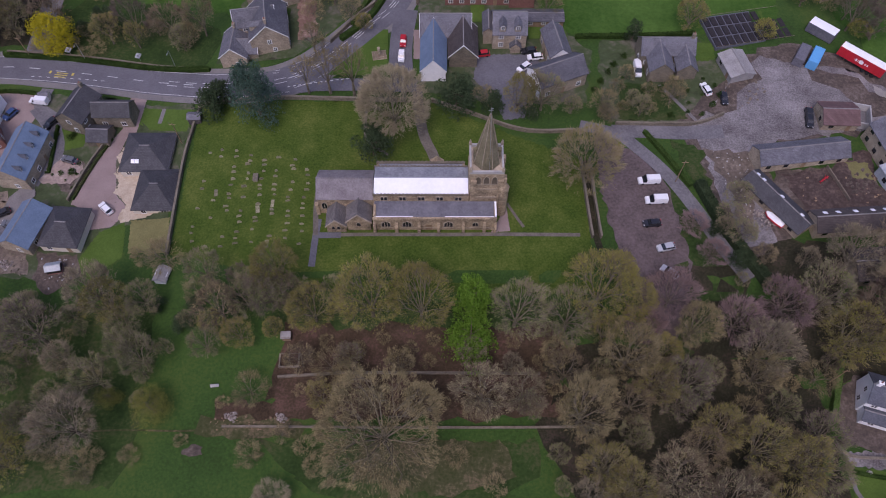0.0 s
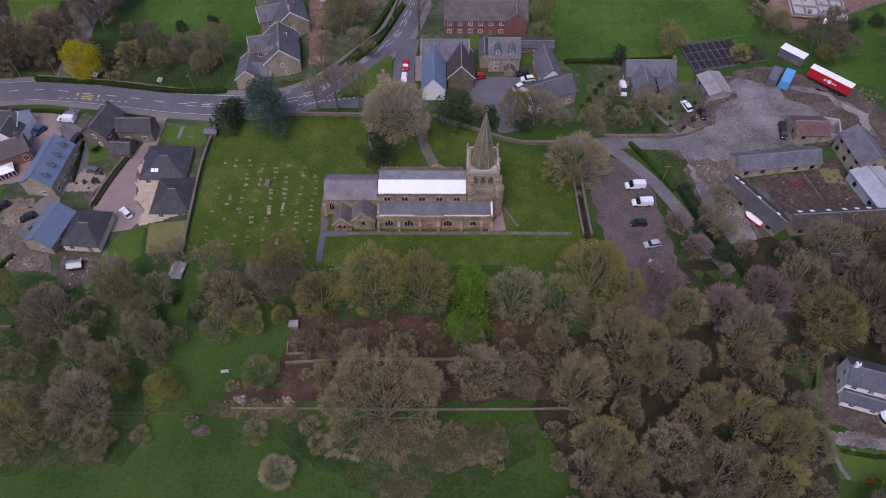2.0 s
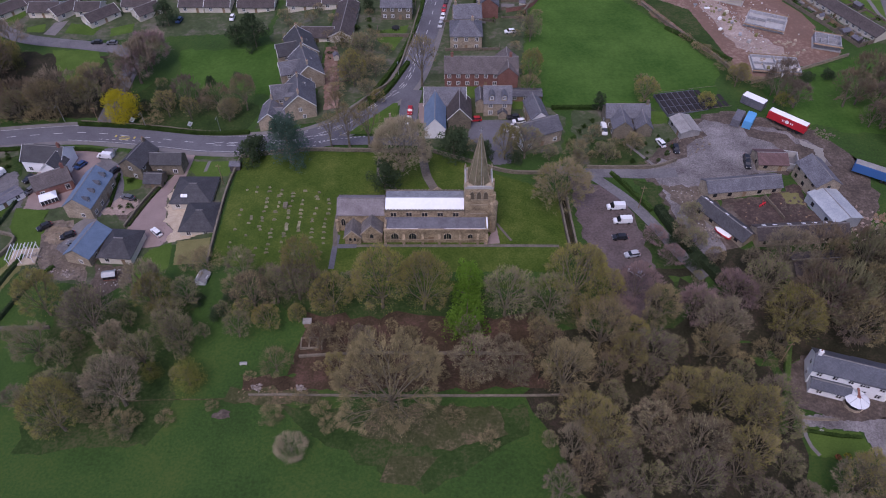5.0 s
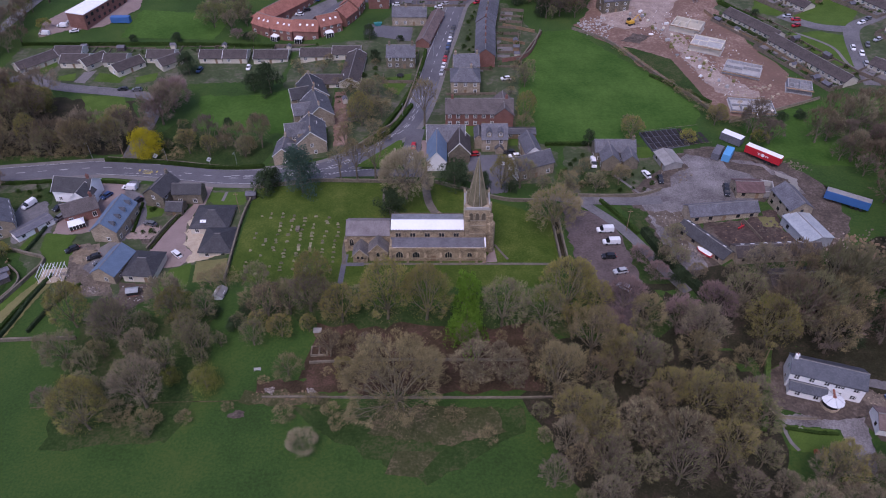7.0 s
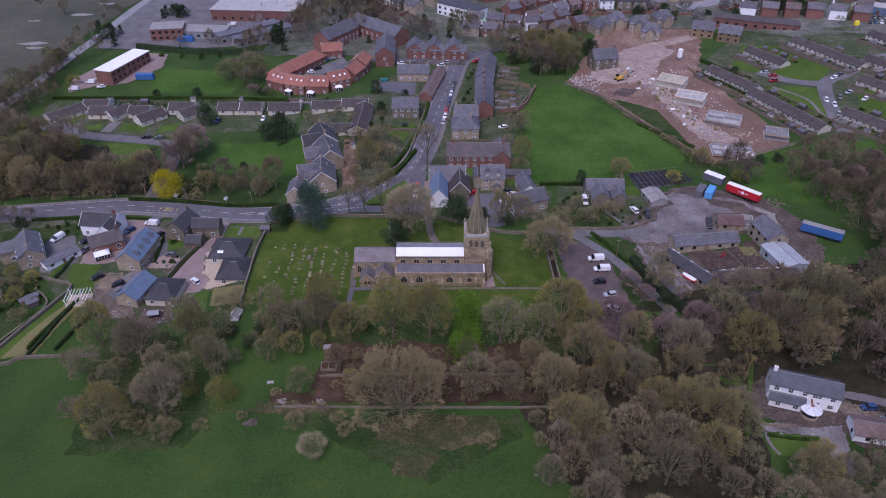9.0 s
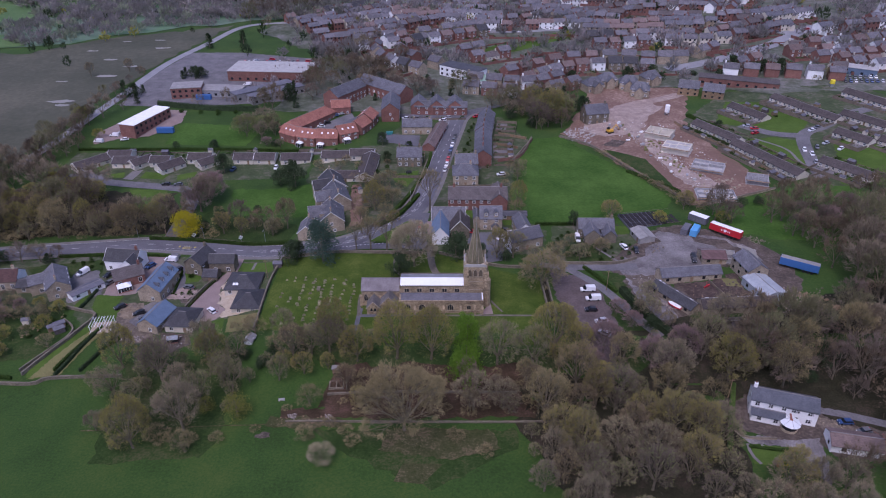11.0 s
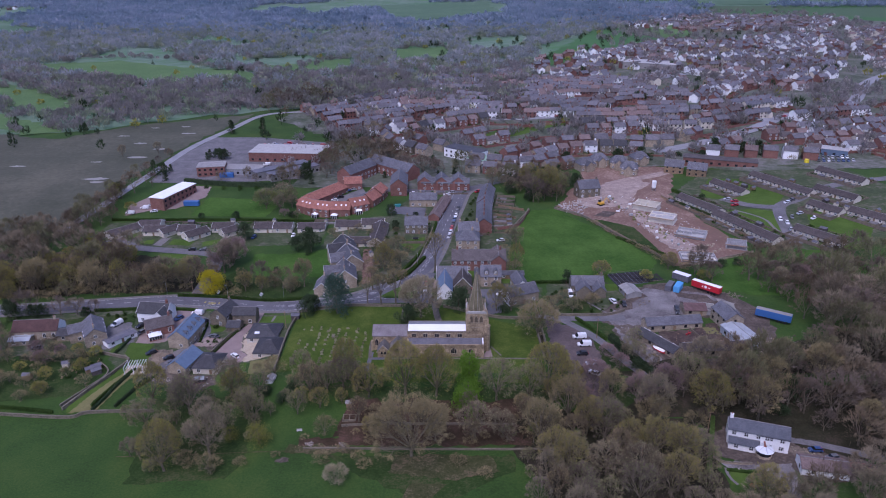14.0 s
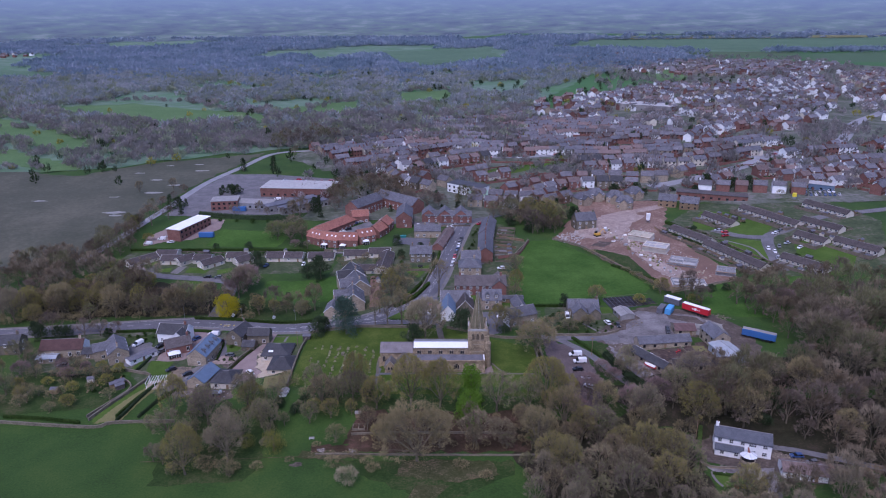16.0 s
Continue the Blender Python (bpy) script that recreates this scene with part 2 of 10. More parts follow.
REDTILE = coursed("red_tile", (0.230, 0.092, 0.066), (0.6, 0.55, 0.5), (0.370, 0.165, 0.122), 0.3, 0.2, 0.85, 0.1)
LEAD = surf("lead_sheet", (0.150, 0.155, 0.170), (0.300, 0.305, 0.320), 0.25, 0.55, 2.0, 0.1, spec=0.4)
LEADDARK = surf("dull_lead", (0.085, 0.085, 0.100), (0.170, 0.165, 0.185), 0.3, 0.6, 2.0, 0.1)
SHEET = surf("white_roof_sheet", (0.78, 0.79, 0.82), (0.86, 0.87, 0.90), 0.15, 0.6, 1.2, 0.05)
CHANCELROOF = surf("lichened_slate_roof", (0.130, 0.105, 0.110), (0.250, 0.225, 0.225), 0.35, 0.8, 3.0, 0.25, third=(0.180, 0.160, 0.160))
SPIRESTONE = surf("mossy_spire_stone", (0.095, 0.085, 0.050), (0.235, 0.205, 0.130), 0.3, 0.9, 3.0, 0.4, third=(0.160, 0.140, 0.085))
GLASS = surf("window_glass", (0.015, 0.017, 0.020), (0.030, 0.033, 0.038), 0.5, 0.08, 2.0, 0.0, spec=0.6)
FRAMEW = surf("white_frame", (0.66, 0.66, 0.64), (0.76, 0.76, 0.75), 2.0, 0.5, 8.0, 0.0)
TIMBER = surf("timber", (0.160, 0.105, 0.060), (0.300, 0.210, 0.130), 0.8, 0.8, 6.0, 0.2, 0.15)
CONCRETE = surf("concrete", (0.300, 0.290, 0.275), (0.460, 0.450, 0.430), 0.3, 0.9, 3.0, 0.2)
BLOCKWORK = coursed("grey_blockwork", (0.280, 0.280, 0.290), (0.6, 0.6, 0.6), (0.420, 0.420, 0.430), 0.45, 0.22)
TYRE = surf("tyre_rubber", (0.012, 0.012, 0.012), (0.025, 0.025, 0.025), 3.0, 0.8, 12.0, 0.1)
METAL = surf("galvanised_metal", (0.30, 0.31, 0.32), (0.45, 0.46, 0.47), 1.0, 0.45, 8.0, 0.05, metal=0.6)
RUST = surf("rusty_metal", (0.120, 0.060, 0.035), (0.240, 0.130, 0.080), 0.8, 0.8, 5.0, 0.2)
PATHDIRT = surf("trodden_path", (0.090, 0.078, 0.062), (0.175, 0.152, 0.125), 0.4, 0.95, 2.5, 0.3, world_space=True)
RIDGE = surf("ridge_tile", (0.150, 0.140, 0.135), (0.270, 0.255, 0.245), 0.6, 0.85, 3.0, 0.1)
COPING = surf("coping_stone", (0.105, 0.088, 0.062), (0.215, 0.185, 0.140), 0.4, 0.9, 3.0, 0.3)
PALEBLUE = surf("pale_blue_sheeting", (0.270, 0.295, 0.315), (0.410, 0.435, 0.455), 0.3, 0.6, 2.5, 0.1)
CORRUGATED = surf("weathered_sheeting", (0.200, 0.190, 0.180), (0.340, 0.325, 0.310), 0.4, 0.7, 3.0, 0.2)
TWIG = surf("grey_twigs", (0.118, 0.094, 0.060), (0.261, 0.212, 0.143), 0.2, 0.95, 2.0, 0.0, 0.18)
TWIGBROWN = surf("brown_twigs", (0.129, 0.104, 0.050), (0.280, 0.229, 0.114), 0.2, 0.95, 2.0, 0.0, 0.18)
WOODGREY = surf("dull_grey_twigs", (0.090, 0.070, 0.052), (0.210, 0.162, 0.124), 0.2, 0.95, 2.0, 0.0, 0.2)
WOODBROWN = surf("dull_brown_twigs", (0.091, 0.070, 0.042), (0.201, 0.152, 0.096), 0.2, 0.95, 2.0, 0.0, 0.2)
WOODOLIVE = surf("dull_olive_twigs", (0.086, 0.082, 0.040), (0.185, 0.172, 0.086), 0.2, 0.95, 2.0, 0.0, 0.2)
TWIGPINK = surf("reddish_twigs", (0.144, 0.098, 0.086), (0.265, 0.184, 0.170), 0.2, 0.95, 2.0, 0.0, 0.15)
TWIGTAN = surf("tan_twigs", (0.172, 0.136, 0.078), (0.345, 0.285, 0.172), 0.2, 0.95, 2.0, 0.0, 0.1)
TWIGPALE = surf("pale_twigs", (0.215, 0.180, 0.108), (0.390, 0.334, 0.208), 0.2, 0.95, 2.0, 0.0, 0.1)
BARK = surf("bark", (0.083, 0.069, 0.046), (0.201, 0.172, 0.117), 1.0, 0.95, 6.0, 0.4)
BUDTAN = surf("tan_buds", (0.163, 0.150, 0.074), (0.334, 0.302, 0.166), 0.25, 0.9, 2.0, 0.0, 0.2)
BUDOLIVE = surf("olive_buds", (0.174, 0.165, 0.038), (0.319, 0.299, 0.076), 0.25, 0.9, 2.0, 0.0, 0.2)
BUDGREEN = surf("green_buds", (0.137, 0.159, 0.053), (0.271, 0.297, 0.108), 0.25, 0.9, 2.0, 0.0, 0.2)
BUDBROWN = surf("tawny_buds", (0.166, 0.137, 0.060), (0.333, 0.274, 0.134), 0.25, 0.9, 2.0, 0.0, 0.2)
LEAFBRIGHT = surf("fresh_green_leaves", (0.064, 0.132, 0.013), (0.152, 0.270, 0.035), 0.4, 0.8, 2.5, 0.0, 0.05)
LEAFYELLOW = surf("yellow_blossom", (0.330, 0.281, 0.012), (0.520, 0.464, 0.030), 0.4, 0.8, 2.5, 0.0, 0.05)
LEAFDARK = surf("evergreen_leaves", (0.027, 0.045, 0.022), (0.072, 0.102, 0.050), 0.4, 0.8, 2.5, 0.0, 0.2)
LEAFCEDAR = surf("blue_green_needles", (0.038, 0.074, 0.051), (0.102, 0.157, 0.117), 0.4, 0.8, 2.5, 0.0, 0.05)
HEDGE = surf("hedge_leaves", (0.025, 0.050, 0.012), (0.065, 0.110, 0.028), 0.4, 0.9, 2.5, 0.0, 0.2)
# Far woods: haze is painted in as paler, bluer base colours.
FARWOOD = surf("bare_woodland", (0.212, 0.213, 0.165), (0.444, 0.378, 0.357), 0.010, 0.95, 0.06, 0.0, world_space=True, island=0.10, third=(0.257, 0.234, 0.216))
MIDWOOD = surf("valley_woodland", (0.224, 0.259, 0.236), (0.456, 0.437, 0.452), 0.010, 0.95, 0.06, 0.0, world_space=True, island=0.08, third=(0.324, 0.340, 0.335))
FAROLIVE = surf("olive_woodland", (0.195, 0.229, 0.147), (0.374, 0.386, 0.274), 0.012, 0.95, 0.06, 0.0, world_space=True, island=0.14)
# Wood floor kept close to the crowns' tone: painted low contrast of haze.
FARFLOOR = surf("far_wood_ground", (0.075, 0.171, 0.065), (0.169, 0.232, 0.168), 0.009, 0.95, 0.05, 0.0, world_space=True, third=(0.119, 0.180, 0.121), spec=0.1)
# Pasture green dulled and blued with painted haze for the far ridge.
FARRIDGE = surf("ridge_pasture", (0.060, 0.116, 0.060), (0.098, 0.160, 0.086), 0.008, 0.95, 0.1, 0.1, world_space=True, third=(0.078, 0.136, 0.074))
# The farthest woods, with the strongest painted blue haze.
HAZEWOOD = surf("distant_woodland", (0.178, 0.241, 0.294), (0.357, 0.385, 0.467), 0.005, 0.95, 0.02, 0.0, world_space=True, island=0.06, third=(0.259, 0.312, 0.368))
for mt in (BUDOLIVE, BUDGREEN, LEAFBRIGHT, LEAFYELLOW, LEAFDARK, LEAFCEDAR, HEDGE):
    thin(mt)
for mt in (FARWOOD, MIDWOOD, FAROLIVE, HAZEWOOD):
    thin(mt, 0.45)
CARGLASS = surf("car_glass", (0.012, 0.014, 0.017), (0.022, 0.025, 0.030), 1.0, 0.06, 4.0, 0.0, spec=0.7)


def paint(name, c, rough=0.3):
    return surf(name, tuple(v * 0.9 for v in c), c, 0.4, rough, 3.0, 0.0, spec=0.5)


CARPAINT = {"white": paint("white_paint", (0.78, 0.78, 0.78)), "silver": paint("silver_paint", (0.42, 0.43, 0.45)), "black": paint("black_paint", (0.02, 0.021, 0.025)), "red": paint("red_paint", (0.42, 0.015, 0.022)), "blue": paint("blue_paint", (0.035, 0.075, 0.19)), "grey": paint("grey_paint", (0.12, 0.125, 0.135))}
REDPAINT, BLUEPAINT, SKYBLUE = paint("trailer_red", (0.50, 0.018, 0.028), 0.5), paint("container_blue", (0.045, 0.14, 0.36), 0.6), paint("sky_blue_paint", (0.10, 0.34, 0.62), 0.6)
YELLOWPAINT, GREENROOF = paint("digger_yellow", (0.60, 0.34, 0.03), 0.5), paint("pale_green_roof", (0.30, 0.46, 0.34), 0.7)


# ---- ground ----
def graded(limit, near, step):
    out, v, s = [], 0.0, step
    while v < near:
        out.append(v)
        v += step
    while v < limit:
        out.append(v)
        s *= 1.16
        v += s
    out.append(limit)
    return sorted({-a for a in out} | set(out))


def make_ground():
    s = Shape()
    xs, ys = graded(4850, 260, 5.0), graded(4850, 300, 5.0)
    s.v = [(x, y, ground_z(x, y)) for y in ys for x in xs]
    w = len(xs)
    s.f = [(j * w + i, j * w + i + 1, (j + 1) * w + i + 1, (j + 1) * w + i) for j in range(len(ys) - 1) for i in range(w - 1)]
    me = s.mesh("ground")
    me.shade_smooth()
    ob = part("ground", me, FARLAND)
    tagged(ob, "green pasture and far patchwork farmland under overcast light", "ground", kind="structure")


def farland():
    """Grass near by, a patchwork of fields far off."""
    mt = surf("farmland", (0.020, 0.044, 0.006), (0.057, 0.088, 0.015), 0.045, 0.95, 1.6, 0.4, world_space=True, third=(0.030, 0.070, 0.010), grain=0.5)
    n, l = mt.node_tree.nodes, mt.node_tree.links
    b = n["Principled BSDF"]
    old = b.inputs["Base Color"].links[0].from_socket
    geo, cells = n.new("ShaderNodeNewGeometry"), n.new("ShaderNodeTexVoronoi")
    warp = n.new("ShaderNodeVectorMath")
    warp.operation = "MULTIPLY"
    warp.inputs[1].default_value = (1 / 420, 1 / 300, 0)
    l.new(geo.outputs["Position"], warp.inputs[0])
    l.new(warp.outputs[0], cells.inputs["Vector"])
    cells.inputs["Scale"].default_value = 1.0
    sep = n.new("ShaderNodeSeparateColor")
    l.new(cells.outputs["Color"], sep.inputs[0])
    ramp = n.new("ShaderNodeValToRGB")
    ramp.color_ramp.interpolation = "CONSTANT"
    tones = ((0.0, (0.052, 0.104, 0.040)), (0.2, (0.046, 0.120, 0.034)), (0.42, (0.064, 0.102, 0.044)), (0.58, (0.052, 0.132, 0.040)), (0.75, (0.060, 0.106, 0.048)), (0.88, (0.110, 0.146, 0.060)))
    for k, (at, c) in enumerate(tones):
        e = ramp.color_ramp.elements[k] if k < 2 else ramp.color_ramp.elements.new(at)
        e.position, e.color = at, (*c, 1)
    l.new(sep.outputs[0], ramp.inputs["Fac"])
    dist, reach, mix = n.new("ShaderNodeVectorMath"), n.new("ShaderNodeMapRange"), n.new("ShaderNodeMix")
    dist.operation = "LENGTH"
    l.new(geo.outputs["Position"], dist.inputs[0])
    l.new(dist.outputs["Value"], reach.inputs["Value"])
    reach.inputs["From Min"].default_value, reach.inputs["From Max"].default_value = 420, 760
    mix.data_type = "RGBA"
    l.new(reach.outputs["Result"], mix.inputs["Factor"])
    l.new(old, mix.inputs["A"])
    l.new(ramp.outputs["Color"], mix.inputs["B"])
    l.new(mix.outputs["Result"], b.inputs["Base Color"])
    return mt


FARLAND = farland()
make_ground()


def ragged(outline, size, seed=1):
    """An outline with its edges broken up unevenly."""
    rng = random.Random(seed)
    out = []
    for (ax, ay), (bx, by) in zip(outline, outline[1:] + outline[:1]):
        k = max(1, int(math.hypot(bx - ax, by - ay) / (size * 2.2)))
        for i in range(k):
            u = i / k
            out.append((ax + (bx - ax) * u + rng.uniform(-size, size), ay + (by - ay) * u + rng.uniform(-size, size)))
    return out


OUTLINES = {}


def sheet(name, outline, material, lift, label, category, rag=0.0, step=7.0, kind="structure", seed=1):
    """A thin layer of ground cover that lies on the land."""
    OUTLINES[name] = outline
    pts = ragged(outline, rag, seed) if rag else outline
    bm = bmesh.new()
    face = bm.faces.new([bm.verts.new((x, y, 0)) for x, y in pts])
    if face.normal.z < 0 or sum(a[0] * b[1] - b[0] * a[1] for a, b in zip(pts, pts[1:] + pts[:1])) < 0:
        face.normal_flip()
    bmesh.ops.triangulate(bm, faces=bm.faces[:])
    bm.normal_update()
    bmesh.ops.reverse_faces(bm, faces=[f for f in bm.faces if f.normal.z < 0])
    for axis in (0, 1):
        lo, hi = min(p[axis] for p in pts), max(p[axis] for p in pts)
        v = lo + step
        while v < hi:
            no = (1, 0, 0) if axis == 0 else (0, 1, 0)
            bmesh.ops.bisect_plane(bm, geom=bm.verts[:] + bm.edges[:] + bm.faces[:], plane_co=(v, v, 0), plane_no=no)
            v += step
    for v in bm.verts:
        v.co.z = ground_z(v.co.x, v.co.y) + lift
    me = bpy.data.meshes.new(name)
    bm.to_mesh(me)
    bm.free()
    me.shade_smooth()
    return tagged(part(name, me, material), label, category, kind=kind)


def along(points, step):
    """Evenly spaced points on a smooth line through the given ones, each with its direction."""
    p = [points[0]] + list(points) + [points[-1]]
    fine = []
    for i in range(1, len(p) - 2):
        for k in range(24):
            u = k / 24
            q = [0.5 * (2 * p[i][c] + (p[i + 1][c] - p[i - 1][c]) * u + (2 * p[i - 1][c] - 5 * p[i][c] + 4 * p[i + 1][c] - p[i + 2][c]) * u * u + (3 * p[i][c] - p[i - 1][c] - 3 * p[i + 1][c] + p[i + 2][c]) * u ** 3) for c in (0, 1)]
            fine.append(q)
    fine.append(list(points[-1]))
    out, rest = [], 0.0
    for a, b in zip(fine, fine[1:]):
        d = math.hypot(b[0] - a[0], b[1] - a[1])
        while rest < d:
            u = rest / d
            out.append((a[0] + (b[0] - a[0]) * u, a[1] + (b[1] - a[1]) * u, math.atan2(b[1] - a[1], b[0] - a[0])))
            rest += step
        rest -= d
    return out


def ribbon(name, points, width, material, lift, label, category, off=0.0, thick=0.0, step=2.5, kind="structure"):
    """A strip along a line: a road, a path or a kerb."""
    s, run = Shape(), along(points, step)
    for x, y, a in run:
        nx, ny = -math.sin(a), math.cos(a)
        for side in (-0.5, 0.5):
            px, py = x + nx * (off + side * width), y + ny * (off + side * width)
            s.v.append((px, py, ground_z(px, py) + lift))
    s.f = [(2 * i, 2 * i + 2, 2 * i + 3, 2 * i + 1) for i in range(len(run) - 1)]
    if thick:
        n = len(s.v)
        s.v += [(x, y, z - thick) for x, y, z in s.v]
        for i in range(len(run) - 1):
            s.f += [(2 * i, n + 2 * i, n + 2 * i + 2, 2 * i + 2), (2 * i + 1, 2 * i + 3, n + 2 * i + 3, n + 2 * i + 1)]
    return tagged(part(name, s, material), label, category, kind=kind)


def dashes(points, material, label, length, gap, width=0.22, off=0.0, lift=0.30):
    run = along(points, length + gap)
    s = Shape()
    for x, y, a in run[:-1]:
        c, d = math.cos(a), math.sin(a)
        q = []
        for u, v in ((0, -width), (length, -width), (length, width), (0, width)):
            px, py = x + c * u - d * (off + v), y + d * u + c * (off + v)
            q.append((px, py, ground_z(px, py) + lift))
        s.slab(q, 0.01)
    return tagged(part("road_marking", s, material), label, "road marking", kind="stuff")


def wall_line(name, points, height, thick, material, label, cap=None, group="field walls", sink=0.8):
    """A freestanding wall that follows the land, with a coping of its own."""
    run = along(points, 2.0) if len(points) > 2 else along(points, 2.0)
    rng = random.Random(len(points) * 7 + int(abs(points[0][0])))
    root = thing(name, pose(points[0][0], points[0][1], ground_z(*points[0])), label, "wall", group)
    ox, oy, oz = root.matrix_basis.translation
    body, top = Shape(), Shape()

    def sweep(s, t, lo, hi, jag):
        n0 = len(s.v)
        for x, y, a in run:
            g, j = ground_z(x, y), rng.uniform(-jag, jag)
            nx, ny = -math.sin(a) * t / 2, math.cos(a) * t / 2
            s.v += [(x - nx - ox, y - ny - oy, g + lo - oz), (x + nx - ox, y + ny - oy, g + lo - oz), (x + nx - ox, y + ny - oy, g + hi + j - oz), (x - nx - ox, y - ny - oy, g + hi + j - oz)]
        for i in range(len(run) - 1):
            a, b = n0 + 4 * i, n0 + 4 * i + 4
            s.f += [(a + k, a + (k + 1) % 4, b + (k + 1) % 4, b + k) for k in range(4)]
        s.f += [(n0 + 3, n0 + 2, n0 + 1, n0), tuple(n0 + 4 * (len(run) - 1) + k for k in range(4))]

    sweep(body, thick, -sink, height - 0.12, 0.05)
    sweep(top, thick + 0.1, height - 0.11, height + 0.04, 0.05)
    part("wall_body", body, material, root)
    part("coping", top, cap or COPING, root)
    return root


# roads
MAIN = [(-260, 30), (-190, 38), (-150, 44), (-119.7, 47.8), (-103.7, 46.5), (-87.7, 44.3), (-71.4, 41.4), (-57.6, 38.3), (-43.1, 36.6), (-33.0, 40.4), (-24.6, 48.3), (-17.6, 57.0), (-9.8, 67.8), (-4.1, 92.7), (0.0, 121.4), (4.0, 144.3), (6.9, 162.3), (10.7, 181.8), (20.0, 195), (40, 215)]
ribbon("pavement_main", MAIN, 12.2, PAVING, 0.16, "grey pavement along the main road with low kerbs", "pavement", thick=0.2)
ribbon("road_main", MAIN, 8.6, ASPHALT, 0.24, "curving grey asphalt main road", "road")
dashes(MAIN, PAINT, "white dashed centre line on the asphalt", 3.0, 4.5, 0.09, lift=0.28)
dashes(MAIN[6:14], PAINT, "white hatched boxes along the road bend", 3.2, 2.0, 0.07, 0.7, 0.28)
dashes(MAIN[6:14], PAINT, "white hatched boxes along the road bend", 3.2, 2.0, 0.07, -0.7, 0.28)
dashes(MAIN, PAINT, "white edge line along the asphalt", 6.0, 0.0, 0.06, 3.9, 0.28)
dashes(MAIN[3:11], PAINT, "white edge line along the asphalt", 6.0, 0.0, 0.06, -3.9, 0.28)
for u, v, a, b in ((-101.6, 45.6, 1.6, 0.25), (-101.8, 44.9, 1.8, 0.25), (-102.0, 44.2, 1.6, 0.25), (-105.0, 46.0, 0.3, 1.0), (-98.6, 45.2, 0.3, 1.0)):
    tagged(part("road_marking", Shape().box(-a, a, -b / 2, b / 2, -0.01, 0.0), YPAINT, at=stand(u, v, -7, 0.30)), "worn yellow marking on the asphalt", "road marking", kind="stuff")
dashes([(-110, 44.4), (-98, 43.6), (-88, 42.6)], PAINT, "white dashed edge of the bus bay", 1.0, 1.2, 0.08, lift=0.29)
sheet("road_junction", [(-38.5, 32.2), (-29.5, 33.6), (-17.8, 33.8), (-3.5, 33.2), (-3.0, 38.0), (-9.5, 37.6), (-18.0, 38.0), (-27.0, 38.0), (-36, 38.5)], ASPHALT, 0.27, "asphalt side arm of the junction", "road")
dashes([(-37, 35.0), (-28, 36.8), (-19.6, 38.2)], PAINT, "white give way line at the junction", 0.7, 0.7, 0.12, lift=0.33)
ribbon("road_lane_north", [(-6.6, 34), (-7.6, 42), (-7.9, 48.3), (-7.6, 55), (-6.6, 64)], 6.2, ASPHALT, 0.26, "short asphalt lane with parked cars", "road")
sheet("grass_island", [(-27.0, 39.2), (-24.0, 43.0), (-13.0, 56.0), (-11.6, 56.0), (-11.2, 46.0), (-11.4, 39.0)], LAWN, 0.34, "triangular grass island at the road junction", "grass")
CROSS = [(60, 232), (38, 206), (21, 193), (10.7, 184.4), (-2.0, 181), (-23.3, 184), (-41.6, 184.5), (-50, 176), (-54, 168)]
ribbon("road_cross", CROSS, 6.5, ASPHALT, 0.30, "narrow asphalt street past brick houses", "road")
CUL = [(-186, 108), (-175.9, 114.6), (-159.2, 106.9), (-132.4, 102.2), (-118, 98), (-113, 86), (-112, 70), (-111, 50)]
ribbon("road_culdesac", CUL, 6.0, TARMAC_OLD, 0.22, "asphalt cul-de-sac before a row of bungalows", "road")
EST = [(300, 190), (227.9, 166.5), (201.0, 149.3), (185.9, 139.1), (177.6, 110.7), (174.3, 92.0)]
ribbon("road_estate", EST, 6.5, TARMAC_OLD, 0.3, "estate road curving between low terraces", "road")
ribbon("road_estate_branch", [(185.9, 139.1), (172.3, 144.8), (160, 160)], 6.0, TARMAC_OLD, 0.33, "short estate road with parked cars", "road")
ribbon("road_far", [(150, 262), (189, 274), (233, 299), (278, 343), (353, 387), (424, 490), (495, 566), (600, 680)], 11.0, PALEROAD, 0.6, "pale main road through the far town", "road", step=8)
ribbon("road_hill", [(-96, 420), (-124, 474), (-128, 562), (-122, 650), (-122, 815), (-88, 883), (-17, 951), (90, 1010)], 8.0, TARMAC_OLD, 0.6, "pale country road leaving the town", "road", step=8)
ribbon("road_works", [(-213, 126), (-206, 165), (-200, 214), (-195, 286), (-181, 343), (-166, 396), (-130, 410)], 6.0, PALEROAD, 0.34, "straight pale lane beside the ploughed field", "road", step=8)
ribbon("road_field_edge", [(-265, 610), (-200, 640), (-140, 690), (-108, 712)], 6.0, TARMAC_OLD, 0.7, "thin pale lane between far fields", "road", step=8)
LANE = [(-3.5, 34.5), (10, 25), (24, 22), (38, 22.5), (46.9, 19.8), (51.9, 15.0), (57.7, 7.3), (62.7, -2.5), (67.1, -13.2), (71.8, -21.7)]
ribbon("road_lane_east", LANE[3:], 3.4, TARMAC_OLD, 0.24, "narrow worn tarmac lane beside the car park", "road")
ribbon("road_yard_track", [(46, 20.6), (55, 20.6), (63, 20.0), (74, 20)], 4.2, TARMAC_OLD, 0.20, "worn track from the lane to the farm yard", "road")
sheet("yard_verge", [(64, 23), (70, 31), (78, 39), (86, 47), (98, 50), (112, 44), (122, 36), (130, 20), (128, 6), (118, -8), (110, 8), (112, 20), (104, 18.4), (80, 14), (82, 6), (82, -12), (72, -15), (66.8, 4), (64.4, 16)], MUDDY, 0.10, "dark muddy verge round the farm yard", "ground", 1.4)
